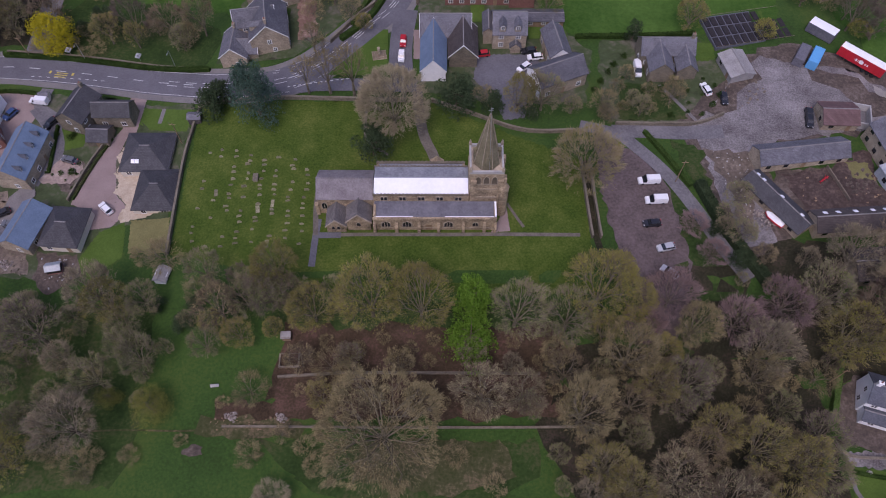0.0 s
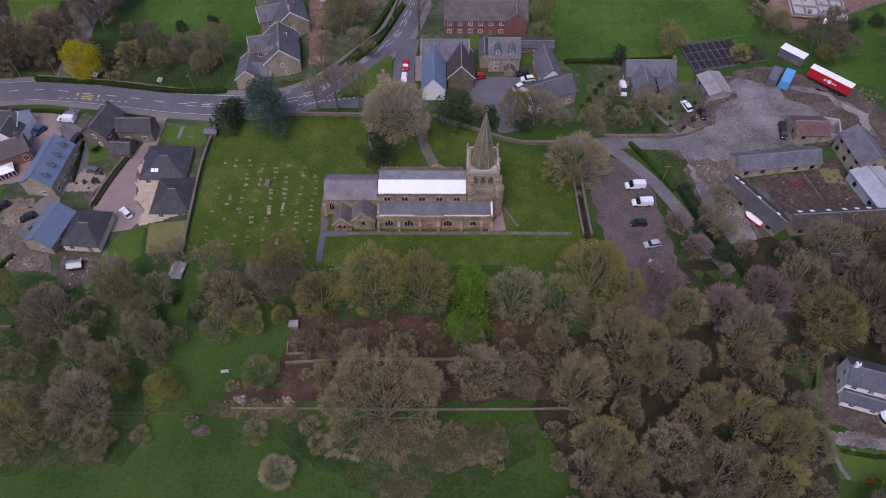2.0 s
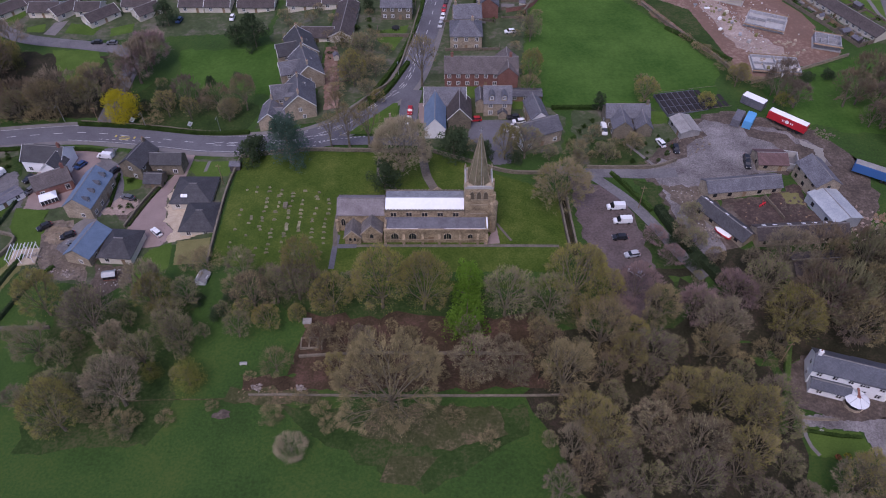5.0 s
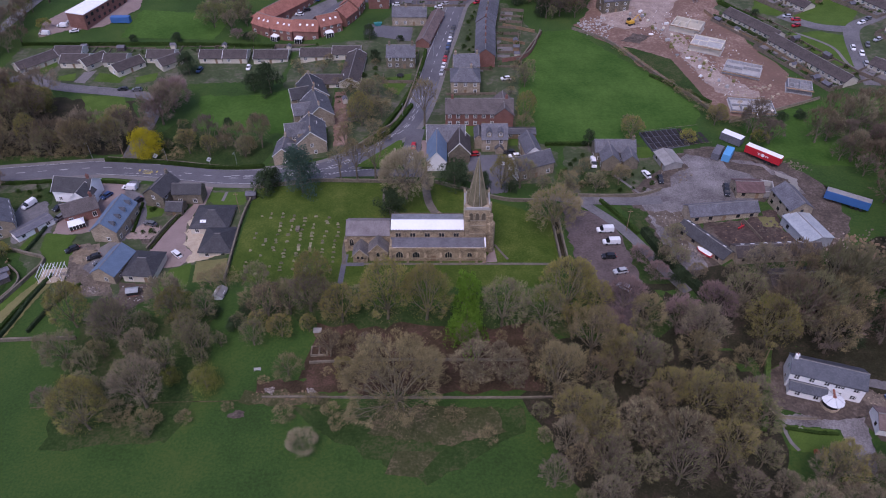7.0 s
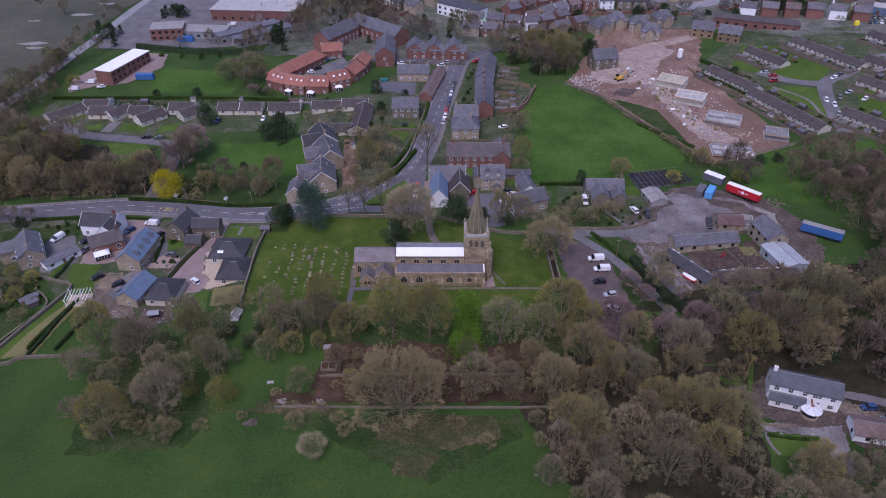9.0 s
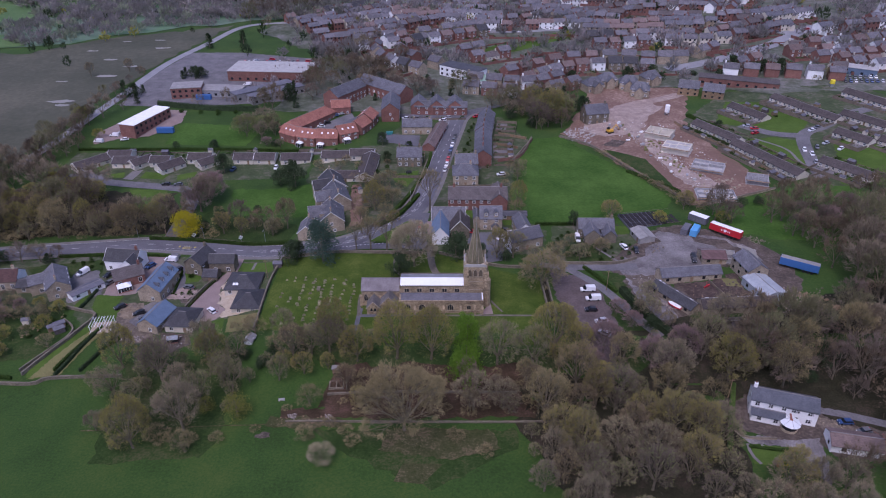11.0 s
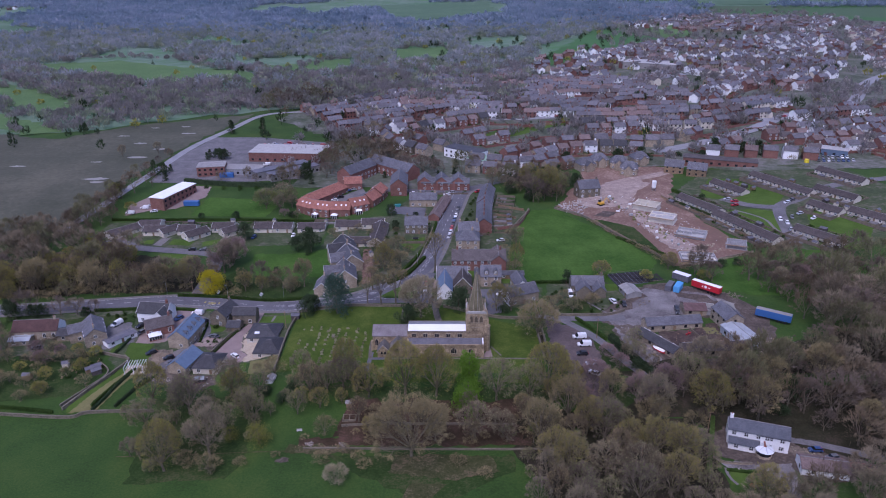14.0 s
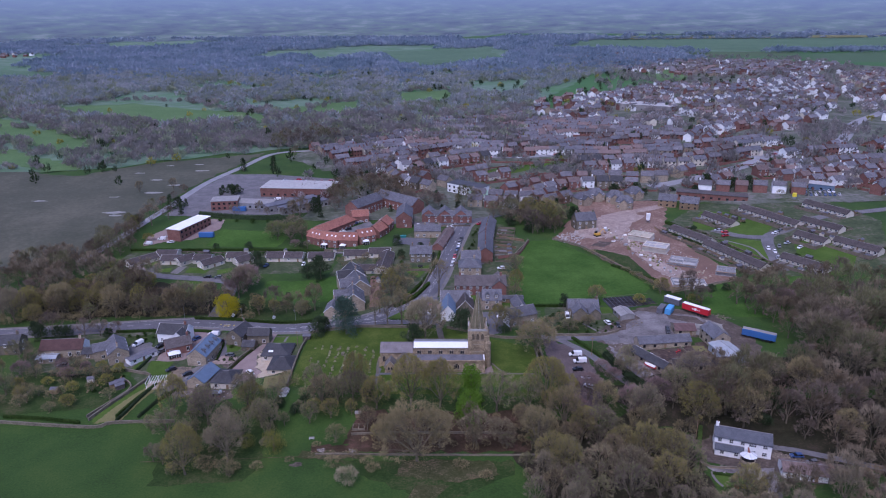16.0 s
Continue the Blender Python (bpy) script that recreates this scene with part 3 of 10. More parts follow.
sheet("yard_ground", [(66.7, 21.5), (72, 29), (80, 37), (88, 45), (100, 41), (108, 40), (118, 33), (120, 22), (113, 20.5), (104, 19), (89.3, 16.6), (79.6, 15.2), (77, 8), (80, -12), (73, -13), (68.4, 6)], GRAVEL, 0.14, "pale gravel farm yard with tyre tracks", "yard", 0.9)
sheet("yard_mud_east", [(100, 40), (108, 38), (117, 31), (118, 24), (112, 22), (108, 30), (100, 36)], MUDDY, 0.17, "muddy edge of the farm yard", "ground", 1.6)
sheet("yard_mud_garden", [(70, 27), (78, 35), (84, 42), (86, 38), (80, 31), (74, 25)], MUDDY, 0.17, "muddy edge of the farm yard", "ground", 1.4)
sheet("yard_verge_grass", [(60.5, 17.4), (68.6, 14.6), (66, 11.5), (68.0, 4), (65.6, 3), (61, 12.1)], SCRUB, 0.19, "rough grass bank beside the lane", "grass", 0.7)
sheet("car_park_verge", [(52, 13.6), (56.4, 8), (61.6, -2.6), (66, -13.4), (70.4, -21.6), (66, -31), (56, -38), (46, -34), (46, -20), (55, -8)], SCRUB, 0.09, "rough brown and green verge between the lane and the car park", "grass", 0.8)
sheet("car_park_ground", [(41.6, 19.0), (45, 18.6), (52.0, 13.0), (57.8, 4.6), (58.2, -6.1), (59.2, -17.2), (57.4, -25.9), (53.4, -35.6), (47.4, -27), (43.6, -13.8), (41.4, 0)], MUDGRAVEL, 0.13, "bare brown dirt car park", "car park", 0.7)
sheet("courtyard", [(11.5, 38), (12.5, 46.8), (26.5, 46.8), (29.8, 43.5), (26, 37), (24.5, 25), (19, 24), (16.5, 32)], ASPHALT, 0.2, "dark asphalt courtyard between stone houses", "yard", 0.3)
sheet("churchyard_lawn", [(-59.5, -13), (-60, 10), (-60, 22), (-59, 31.5), (-38, 30.5), (-17, 30.0), (0, 30), (20, 20), (37, 12), (37.4, -9), (37, -24), (16, -24), (-26, -23)], CHURCHYARD, 0.08, "mown churchyard grass in front of the church", "grass", 0.3)
ribbon("path_north", [(-3.4, 36), (-2.6, 28), (-1.3, 19.3), (1.4, 12.5), (2.2, 8.4)], 2.6, PATHDIRT, 0.16, "pale path from the street to the church", "path")
ribbon("path_south", [(-20, -9.7), (-12, -9.6), (4, -9.6), (16, -9.5), (37.2, -9.6)], 0.95, PATHDIRT, 0.18, "narrow trodden path along the church wall", "path")
ribbon("path_tower", [(18.6, -1.0), (21.0, -5.5), (23.2, -9.2)], 0.7, PATHDIRT, 0.185, "narrow trodden path from the tower", "path")
ribbon("path_porch", [(-25.8, -18), (-25.6, -10.2), (-25.2, -4.2)], 1.5, ASPHALT, 0.20, "dark paved path beside the chancel", "path")
ribbon("porch_apron", [(-24.8, -9.9), (-19.8, -9.8)], 1.5, ASPHALT, 0.21, "dark paved apron before the porch", "path")
ribbon("avenue_path", [(38.2, 11.5), (38.3, 0), (38.6, -9), (39.4, -14)], 1.5, LITTER, 0.12, "dark sunken path between stone walls", "path")
ribbon("path_east", [(-25.6, -9.9), (-26.2, -2), (-26.0, 5)], 1.2, PATHDIRT, 0.23, "narrow flagged path round the chancel", "path")
sheet("tower_paving", [(14.6, -9.0), (19, -8.6), (18.5, -3), (17.5, 0), (16.8, -5)], PINKPAVE, 0.17, "reddish paving at the tower foot", "paving", 0.1)
# woodland and garden floors
sheet("wood_floor", [(40, -35), (56, -35), (66, -22), (74, -26), (84, -36), (84, -60), (80, -84), (40, -86), (32, -74), (24, -56), (24, -36)], LITTER, 0.06, "brown leaf litter under bare trees", "ground", 1.5)
sheet("wood_floor_middle", [(58, -6), (70, -10), (90, -12), (92, -40), (82, -40), (70, -26), (60, -30), (48, -32), (50, -22)], LITTER, 0.065, "brown leaf litter beside the car park", "ground", 1.2)
sheet("wood_floor_east", [(84, -14), (104, -16), (124, -4), (150, 8), (190, -10), (190, -90), (118, -48), (104, -40), (88, -38)], LITTER, 0.06, "brown leaf litter under bare trees", "ground", 1.5)
sheet("wood_floor_house", [(84, -36), (120, -40), (140, -54), (124, -58), (113, -52), (104, -43), (92, -41), (86, -46)], LITTER, 0.1, "brown leaf litter behind the white house", "ground", 0.8)
sheet("grove_floor", [(-30, -31), (-10, -31), (28, -31), (30, -50), (-20, -51), (-34, -46)], GROVELITTER, 0.07, "dark reddish leaf litter in the grove", "ground", 1.2)
sheet("grove_floor_north", [(-46, -24), (0, -26), (38, -26), (38, -34), (-28, -34)], SCRUB, 0.065, "rough mixed grass under the tree row", "grass", 1.0)
sheet("thicket_floor", [(-98, -26), (-62, -22), (-58, -36), (-60, -48), (-62, -64), (-92, -66), (-96, -46)], SCRUB, 0.06, "rough grass and brush under bare trees", "grass", 1.5)
sheet("rubble_floor", [(-44, -47), (-18, -46), (-15, -50.5), (-44, -51)], GROVELITTER, 0.09, "bare earth and rubble beside a wall", "ground", 0.8)
sheet("scrub_strip", [(-34, -55), (24, -55), (22, -62), (10, -70), (0, -76), (-12, -70), (-26, -63)], SCRUB, 0.055, "tussocky brown grass at the field edge", "grass", 1.2)
sheet("nwood_floor", [(-200, 50), (-150, 56), (-113, 56), (-116, 78), (-124, 96), (-200, 100)], LITTER, 0.06, "leaf litter under roadside trees", "ground", 1.5)
sheet("roadside_scrub", [(-108, 54), (-62, 46), (-58, 58), (-72, 68), (-98, 80), (-108, 70)], SCRUB, 0.065, "rough grass under roadside trees", "grass", 1.2)
# lawns and gardens, west
sheet("close_lawn", [(-146.6, 99.4), (-128.9, 99.5), (-124, 90), (-127.0, 80), (-136, 78)], LAWN, 0.14, "open lawn before the bungalows", "grass", 0.6)
sheet("village_ground_west", [(-176, 2), (-150, 0), (-128, 2), (-116, -14), (-100, -18), (-82, -18), (-76, -4), (-62, -3), (-62, 32), (-90, 37), (-120, 40), (-150, 37), (-176, 33)], GARDENS, 0.07, "mixed garden ground between village houses", "ground", 0.8)
sheet("village_ground_north", [(-58, 46), (-36, 46), (-24, 60), (-13, 72), (-8, 100), (-4, 140), (2, 172), (-20, 178), (-30, 140), (-62, 136), (-64, 104), (-56, 96), (-56, 66)], GARDENS, 0.07, "mixed garden ground between village houses", "ground", 0.8)
sheet("village_ground_street", [(-2, 34), (14, 30), (40, 30), (44, 48), (30, 64), (36, 112), (46, 146), (34, 182), (14, 178), (8, 150), (2, 110), (-2, 80), (-4, 62)], GARDENS, 0.07, "mixed garden ground beside the street", "ground", 0.8)
sheet("farm_garden", [(44, 24), (66, 23), (76, 30), (84, 44), (74, 44), (72, 53), (46, 52)], GARDENS, 0.09, "tangled farmhouse garden", "ground", 0.8)
sheet("town_ground", [(-100, 196), (-20, 186), (36, 200), (90, 236), (150, 226), (200, 200), (320, 200), (470, 290), (720, 560), (1000, 1000), (800, 1260), (520, 1360), (320, 1260), (300, 1120), (330, 880), (200, 740), (80, 620), (-40, 580), (-60, 500), (-130, 430), (-150, 380), (-80, 300)], TOWNGROUND, 0.3, "mixed streets and gardens of the town", "ground", 3.0, 30)
sheet("estate_ground", [(134, 170), (150, 128), (160, 92), (180, 84), (230, 92), (262, 160), (250, 210), (170, 212)], GARDENS, 0.14, "mixed gardens round estate terraces", "ground", 0.8, 9)
sheet("bungalow_ground", [(-190, 140), (-190, 112), (-130, 106), (-100, 110), (-66, 112), (-64, 140)], GARDENS, 0.09, "mixed front gardens of the bungalows", "ground", 0.8)
sheet("track_villas", [(-36, 52), (-31, 54), (-33, 70), (-36, 92), (-40, 92), (-38, 70)], EARTH, 0.12, "bare earthen track behind the villas", "track", 0.4)
sheet("lawn_bungalow_front", [(-76.4, 33.2), (-61.8, 30.9), (-62.6, 23.7), (-77, 26.2)], LAWN, 0.12, "mown front lawn of the bungalow", "grass", 0.15)
sheet("lawn_bungalow_back", [(-79, -5.4), (-73.2, -2.6), (-71.6, -12.5), (-79.6, -18.8), (-82, -13)], LAWN, 0.12, "mown back lawn of the bungalow", "grass", 0.2)
sheet("lawn_bungalow_side", [(-71.8, -2.4), (-62, -2.6), (-60.4, -12.5), (-70.4, -11.6)], STRAW, 0.115, "dry brownish lawn behind the bungalow", "grass", 0.2)
sheet("driveway", [(-80.8, 38.6), (-76.2, 38.0), (-76.6, 25.0), (-78.6, 23.6), (-79.9, 15.7), (-77.2, 5.0), (-72.8, 0.7), (-76.4, -4.0), (-82.2, -5.0), (-81.4, 0.0), (-88.0, 2.6), (-87.0, 11.3), (-84.2, 19.0), (-80.6, 26.0)], PINKPAVE, 0.14, "wide curved pink block-paved driveway", "driveway", 0.12)
sheet("patio", [(-79.0, 20.0), (-74.4, 19.4), (-71.8, 13.2), (-70.8, 8.0), (-64.8, -0.6), (-67.1, -1.4), (-74.4, -3.0), (-75.4, -0.4), (-73.9, 1.8), (-75.6, 4.2), (-78.1, 6.0), (-77.4, 9.4), (-79.4, 11.6), (-78.2, 14.6), (-80.0, 16.8)], SANDPAVE, 0.18, "pale buff flagstone terrace along the bungalow", "patio", 0.3)
ribbon("garden_path", [(-70.6, 32.4), (-71.0, 25.5)], 1.1, PAVING, 0.17, "narrow path through the front lawn", "path")
ribbon("drive_west", [(-104.0, 40.0), (-104.5, 33.5), (-98.8, 28.7), (-97.9, 20.4), (-98.3, 13), (-99, 8)], 3.4, TARMAC_OLD, 0.15, "curved tarmac drive between stone houses", "driveway")
sheet("house_yard_west", [(-99, 9.2), (-97.8, 2.9), (-101.2, -8.0), (-105.6, -5.0), (-102, 4.0)], TARMAC_OLD, 0.18, "grey tarmac yard between stone houses", "yard", 0.3)
sheet("earth_yard_west", [(-112.5, 6.0), (-105.0, 6.6), (-101.8, 0.9), (-104.0, -5.0), (-100, -8), (-94, -12.5), (-93.2, -17.1), (-103.5, -16.3), (-110, -8.0)], YARDEARTH, 0.15, "bare brown earth yard with parked cars", "yard", 0.6)
sheet("earth_bed_west", [(-96.6, 11.3), (-92.4, 16.7), (-87.6, 15.7), (-89.2, 5.0)], MUDDY, 0.15, "dug earth garden bed beside the drive", "garden", 0.5)
sheet("earth_behind_garage", [(-92, -11.0), (-82.6, -11.5), (-80.6, -17.1), (-86.2, -22.0), (-91, -19)], MUDDY, 0.14, "bare earth with garden clutter", "ground", 0.6)
sheet("drive_white_wing", [(-138, 27), (-130, 28), (-126, 20), (-122, 12), (-132, 6), (-139, 16)], TARMAC_OLD, 0.14, "grey tarmac drive with parked cars", "driveway", 0.4)
sheet("forecourt_white_house", [(-124, 30), (-106, 32), (-107, 18), (-110, 12), (-121, 10)], PINKPAVE, 0.12, "reddish paved ground round the white house", "driveway", 0.3)
sheet("forecourt_west", [(-121, 39.4), (-104.5, 38.5), (-104.7, 28.7), (-108, 25), (-112, 28), (-114, 34)], PINKPAVE, 0.13, "reddish paved forecourt beside the road", "driveway", 0.1)
sheet("garden_west", [(-95.3, 18.6), (-89.3, 20.4), (-88.7, 26.9), (-97.0, 26.4)], LAWN, 0.12, "small garden lawn behind a stone house", "grass", 0.2)
sheet("garden_strip", [(-129.5, -25.5), (-113.5, 6.5), (-107.5, 4.6), (-118, -31.4), (-126, -33.4)], LAWN, 0.11, "long narrow garden lawn", "grass", 0.3)
sheet("garden_strip_dry", [(-125.8, -33.2), (-119.4, -16), (-113.4, -4), (-110.8, -6), (-116.6, -31)], STRAW, 0.14, "long strip of dry yellow grass", "grass", 0.3)
sheet("garden_far_west", [(-170, -30), (-128, -24), (-124, -8), (-132, 2), (-170, -2)], SCRUB, 0.11, "rough garden grass with sheds in it", "grass", 0.4)
sheet("garden_road_west", [(-160, 30), (-132, 36), (-128, 26), (-150, 22)], SCRUB, 0.12, "green lawn beside the road", "grass", 0.4)
# north and east fields
sheet("meadow", [(29.8, 64), (38, 118.4), (48.8, 148), (63.2, 151.0), (83.2, 112.2), (101.0, 75.8), (95, 58.6), (70.7, 53), (49.4, 53.5), (40.7, 52.5)], MEADOW, 0.12, "bright green meadow behind the houses", "field", 0.8)
sheet("meadow_east", [(112, 62), (150, 82), (176, 88), (210, 60), (190, 30), (140, 36), (118, 44)], MEADOW, 0.11, "bright green pasture beside the building site", "field", 1.5)
sheet("garden_row_north", [(-70, 72), (-54, 64), (-54, 92), (-60, 100), (-98, 100), (-92, 74)], MEADOW, 0.12, "large green lawn behind the villas", "grass", 1.0)
sheet("building_site", [(65.1, 154.3), (77.2, 135.1), (89.3, 105.5), (100.7, 83.3), (107.3, 66.4), (147.8, 83.2), (138.3, 132.4), (135.6, 168.2), (152, 222), (119, 239), (92, 220), (76.1, 179.2)], EARTH, 0.12, "churned reddish earth of a building site", "building site", 1.6)
ribbon("site_track", [(82, 172), (98, 178), (104, 160), (108, 130), (112, 105), (116, 86)], 6.0, RUBBLE, 0.3, "pale stony track through the building site", "track")
ribbon("site_track_north", [(98, 178), (112, 196), (130, 205), (146, 214)], 7.0, RUBBLE, 0.33, "pale stony track through the building site", "track")
sheet("estate_green", [(150, 165), (166, 196), (196, 186), (196, 156), (186, 142), (172, 148)], LAWN, 0.2, "open green between estate terraces", "grass", 0.6)
sheet("estate_green_south", [(158, 140), (172, 140), (182, 134), (174, 100), (164, 116)], LAWN, 0.2, "open green between estate terraces", "grass", 0.6)
sheet("estate_green_east", [(190, 110), (182, 104), (180, 86), (204, 84), (222, 110), (214, 130), (198, 134)], LAWN, 0.2, "open green between estate terraces", "grass", 0.6)
sheet("ploughed_field", [(-221, 124), (-213, 161), (-208, 214), (-203, 286), (-188, 343), (-176, 399), (-222, 378), (-269, 356), (-311, 313), (-345, 322), (-394, 352), (-520, 380), (-520, 110), (-300, 110)], PLOUGH, 0.25, "large brown ploughed field with puddles", "field", 3.0, 14)
sheet("works_yard", [(-176, 156), (-186, 150), (-190, 164), (-172, 200), (-150, 196), (-148, 178), (-160, 160)], PINKPAVE, 0.2, "pinkish gravel yard round a flat-roofed building", "yard", 0.5)
sheet("works_lawn", [(-148, 150), (-104, 148), (-98, 172), (-146, 178)], MEADOW, 0.18, "green lawn beside the works", "grass", 0.5)
sheet("industrial_yard", [(-194, 205), (-150, 202), (-96, 212), (-84, 300), (-150, 318), (-186, 318), (-196, 260)], TARMAC_OLD, 0.2, "grey yard round low industrial units", "yard", 0.5, 14)
sheet("court_paving", [(-70, 172), (-52, 190), (-46, 172), (-52, 156), (-72, 162)], TARMAC_OLD, 0.22, "tarmac court inside the brick complex", "yard")
sheet("far_wood_floor", [(-110, 430), (-20, 600), (60, 640), (180, 860), (290, 1140), (250, 1700), (900, 1640), (1600, 1900), (1900, 2700), (-2300, 2700), (-1500, 1500), (-700, 640), (-560, 400), (-430, 330), (-320, 330), (-200, 402)], FARFLOOR, 0.35, "floor of the far woods, paled by painted haze", "ground", 8.0, 60)
sheet("green_field_left", [(-600, 650), (-463, 530), (-370, 450), (-350, 385), (-450, 455), (-600, 560)], FARMEADOW, 0.8, "sloping pasture with scattered trees", "field", 6.0, 40)
sheet("green_field_near", [(-520, 450), (-433, 421), (-349, 360), (-318, 334), (-345, 326), (-391, 354), (-520, 390)], FARMEADOW, 0.6, "green strip along the ploughed field", "field", 4.0, 30)
sheet("allotment_green", [(24, 322), (60, 340), (108, 374), (115, 356), (70, 326), (34, 300)], LAWN, 0.6, "narrow green between brick walls", "grass", 1.0, 12)
sheet("store_car_park", [(178, 519), (250, 590), (262, 550), (194, 494)], PALEROAD, 0.6, "pale car park of the far store", "car park", 1.0, 20)
sheet("green_field_far", [(-548, 715), (-461, 750), (-246, 640), (-216, 577), (-326, 555), (-491, 640)], FARMEADOW, 0.8, "wide green field among far woods", "field", 6.0, 40)
sheet("green_field_slope", [(-264, 680), (-138, 765), (-116, 660), (-158, 614)], FARMEADOW, 0.8, "green field among far woods", "field", 5.0, 40)
sheet("green_field_edge", [(-90, 860), (-5, 885), (4, 755), (-69, 695)], FARMEADOW, 0.8, "green field beside the far road", "field", 5.0, 40)
sheet("green_field_hill", [(-227, 1905), (122, 1962), (99, 1524), (-118, 1340)], FARRIDGE, 1.5, "green hillside field far away", "field", 14.0, 80)
sheet("green_field_ridge", [(260, 1760), (900, 1700), (1500, 1900), (1700, 2350), (500, 2300)], FARRIDGE, 1.5, "wide green fields beyond the far town", "field", 20.0, 120)
sheet("stubble_field_ridge", [(600, 2340), (1500, 2400), (1700, 2560), (500, 2560)], STRAW, 2.0, "pale stubble field on the far ridge", "field", 20.0, 120)
sheet("green_field_west", [(-1250, 1150), (-900, 1050), (-760, 1180), (-1000, 1320)], FARRIDGE, 1.2, "green field between far woods", "field", 12.0, 80)
sheet("green_field_valley", [(-780, 600), (-600, 560), (-560, 640), (-700, 720)], FARMEADOW, 0.8, "green pasture between hedges", "field", 8.0, 50)
sheet("town_green", [(352, 1085), (425, 1198), (412, 984), (336, 885)], FARMEADOW, 1.0, "green playing field within the far town", "field", 5.0, 50)
sheet("west_pasture", [(-420, 560), (-330, 520), (-260, 470), (-270, 430), (-380, 430), (-480, 500)], FARMEADOW, 0.7, "green pasture with scattered trees", "field", 6.0, 40)
# walls
DRY = "grey drystone boundary wall with stone coping"
wall_line("boundary_wall", [(-60.2, -13), (-61.3, 12.7), (-60.9, 22.5), (-60, 31.5)], 1.3, 0.45, DARKSTONE, "stone wall between bungalow garden and churchyard")
wall_line("boundary_wall", [(-60, 32.0), (-38, 31.2), (-17, 30.6), (-5.5, 30.4)], 1.2, 0.45, DARKSTONE, "stone churchyard wall along the street")
wall_line("boundary_wall", [(0.5, 30.4), (12, 25.5), (24, 20.6), (38, 20.6)], 1.2, 0.45, DARKSTONE, "stone churchyard wall along the lane")
wall_line("boundary_wall", [(37.1, 11.5), (37.3, 0), (37.6, -9), (37.8, -11)], 1.5, 0.4, DARKSTONE, "stone wall along the sunken walled way")
wall_line("boundary_wall", [(39.2, 11.5), (39.3, 0), (39.6, -9), (39.8, -11)], 1.5, 0.4, DARKSTONE, "stone wall along the sunken walled way")
wall_line("boundary_wall", [(-42, -52.2), (-6, -52.4), (24, -52.3), (34, -52.0)], 0.6, 0.35, DARKSTONE, "old stone wall between grove and field")
wall_line("boundary_wall", [(-31.6, -41.8), (-22, -41.2), (-13.7, -40.9), (26, -41)], 0.9, 0.4, DARKSTONE, "low old stone wall in the grove")
wall_line("boundary_wall", [(47, 22.8), (60, 22.6), (68, 22.8), (76, 26)], 1.2, 0.4, DARKSTONE, DRY)
wall_line("boundary_wall", [(63, 151), (77, 135), (89, 105.5), (100.5, 83), (107, 66)], 1.2, 0.5, DARKSTONE, "stone wall between meadow and building site")
wall_line("boundary_wall", [(109, 65), (128, 73), (150, 83)], 1.1, 0.5, STONE, "stone wall at the edge of the building site")
wall_line("boundary_wall", [(28.5, 118), (40, 124), (48, 148)], 2.0, 0.4, BRICK, "red brick garden wall beside the meadow")
wall_line("boundary_wall", [(-27, 51), (-20, 61), (-13.5, 70), (-9.5, 92), (-6, 118)], 1.6, 0.4, DARKSTONE, "tall stone wall along the road bend")
wall_line("boundary_wall", [(-119, 53.5), (-95.7, 51.2), (-74.7, 47.6), (-58, 44)], 1.0, 0.4, DARKSTONE, "stone wall along the main road")
wall_line("boundary_wall", [(-88.7, 3.4), (-86, 15), (-83.4, 22)], 1.1, 0.35, DARKSTONE, "low garden wall along the pink drive")
wall_line("boundary_wall", [(-160, -33), (-126, -35.5), (-118.4, -33), (-96, -32)], 1.1, 0.45, DARKSTONE, "stone wall between gardens and field")
wall_line("boundary_wall", [(-128, -4), (-122, -12), (-130, -30)], 1.0, 0.35, DARKSTONE, "low garden wall beside lawns")
sheet("street_verge", [(6.6, 170), (3.4, 150), (0.6, 134), (-2.4, 134), (0.6, 150), (3.6, 170)], LAWN, 0.2, "narrow grass verge along the street", "grass", 0.2)
wall_line("boundary_wall", [(83.6, -55), (86, -58), (94, -58.5)], 0.8, 0.35, STONE, "low terrace wall before the white house")


# ---- trees ----
def inside(rng, rx, rz, k=1.0):
    while True:
        p = Vector((rng.uniform(-1, 1), rng.uniform(-1, 1), rng.uniform(-1, 1)))
        if p.length <= 1:
            return Vector((p.x * rx * k, p.y * rx * k, p.z * rz * k))


def blade(s, a, b, w, rng):
    """A thin tapered sliver from a to b."""
    d = b - a
    side = d.cross(Vector((rng.uniform(-1, 1), rng.uniform(-1, 1), rng.uniform(-1, 1))))
    if side.length < 1e-5:
        return
    side = side.normalized() * w
    s.add([a - side, a + side, b], [(0, 1, 2)])


def leaf(s, p, size, rng):
    u = Vector((rng.gauss(0, 1), rng.gauss(0, 1), rng.gauss(0, 1))).normalized()
    v = u.orthogonal().normalized()
    v.rotate(Matrix.Rotation(rng.uniform(0, 6.28), 3, u))
    w = u.cross(v)
    s.add([p + v * size, p + w * size * 0.9, p - v * size], [(0, 1, 2)])


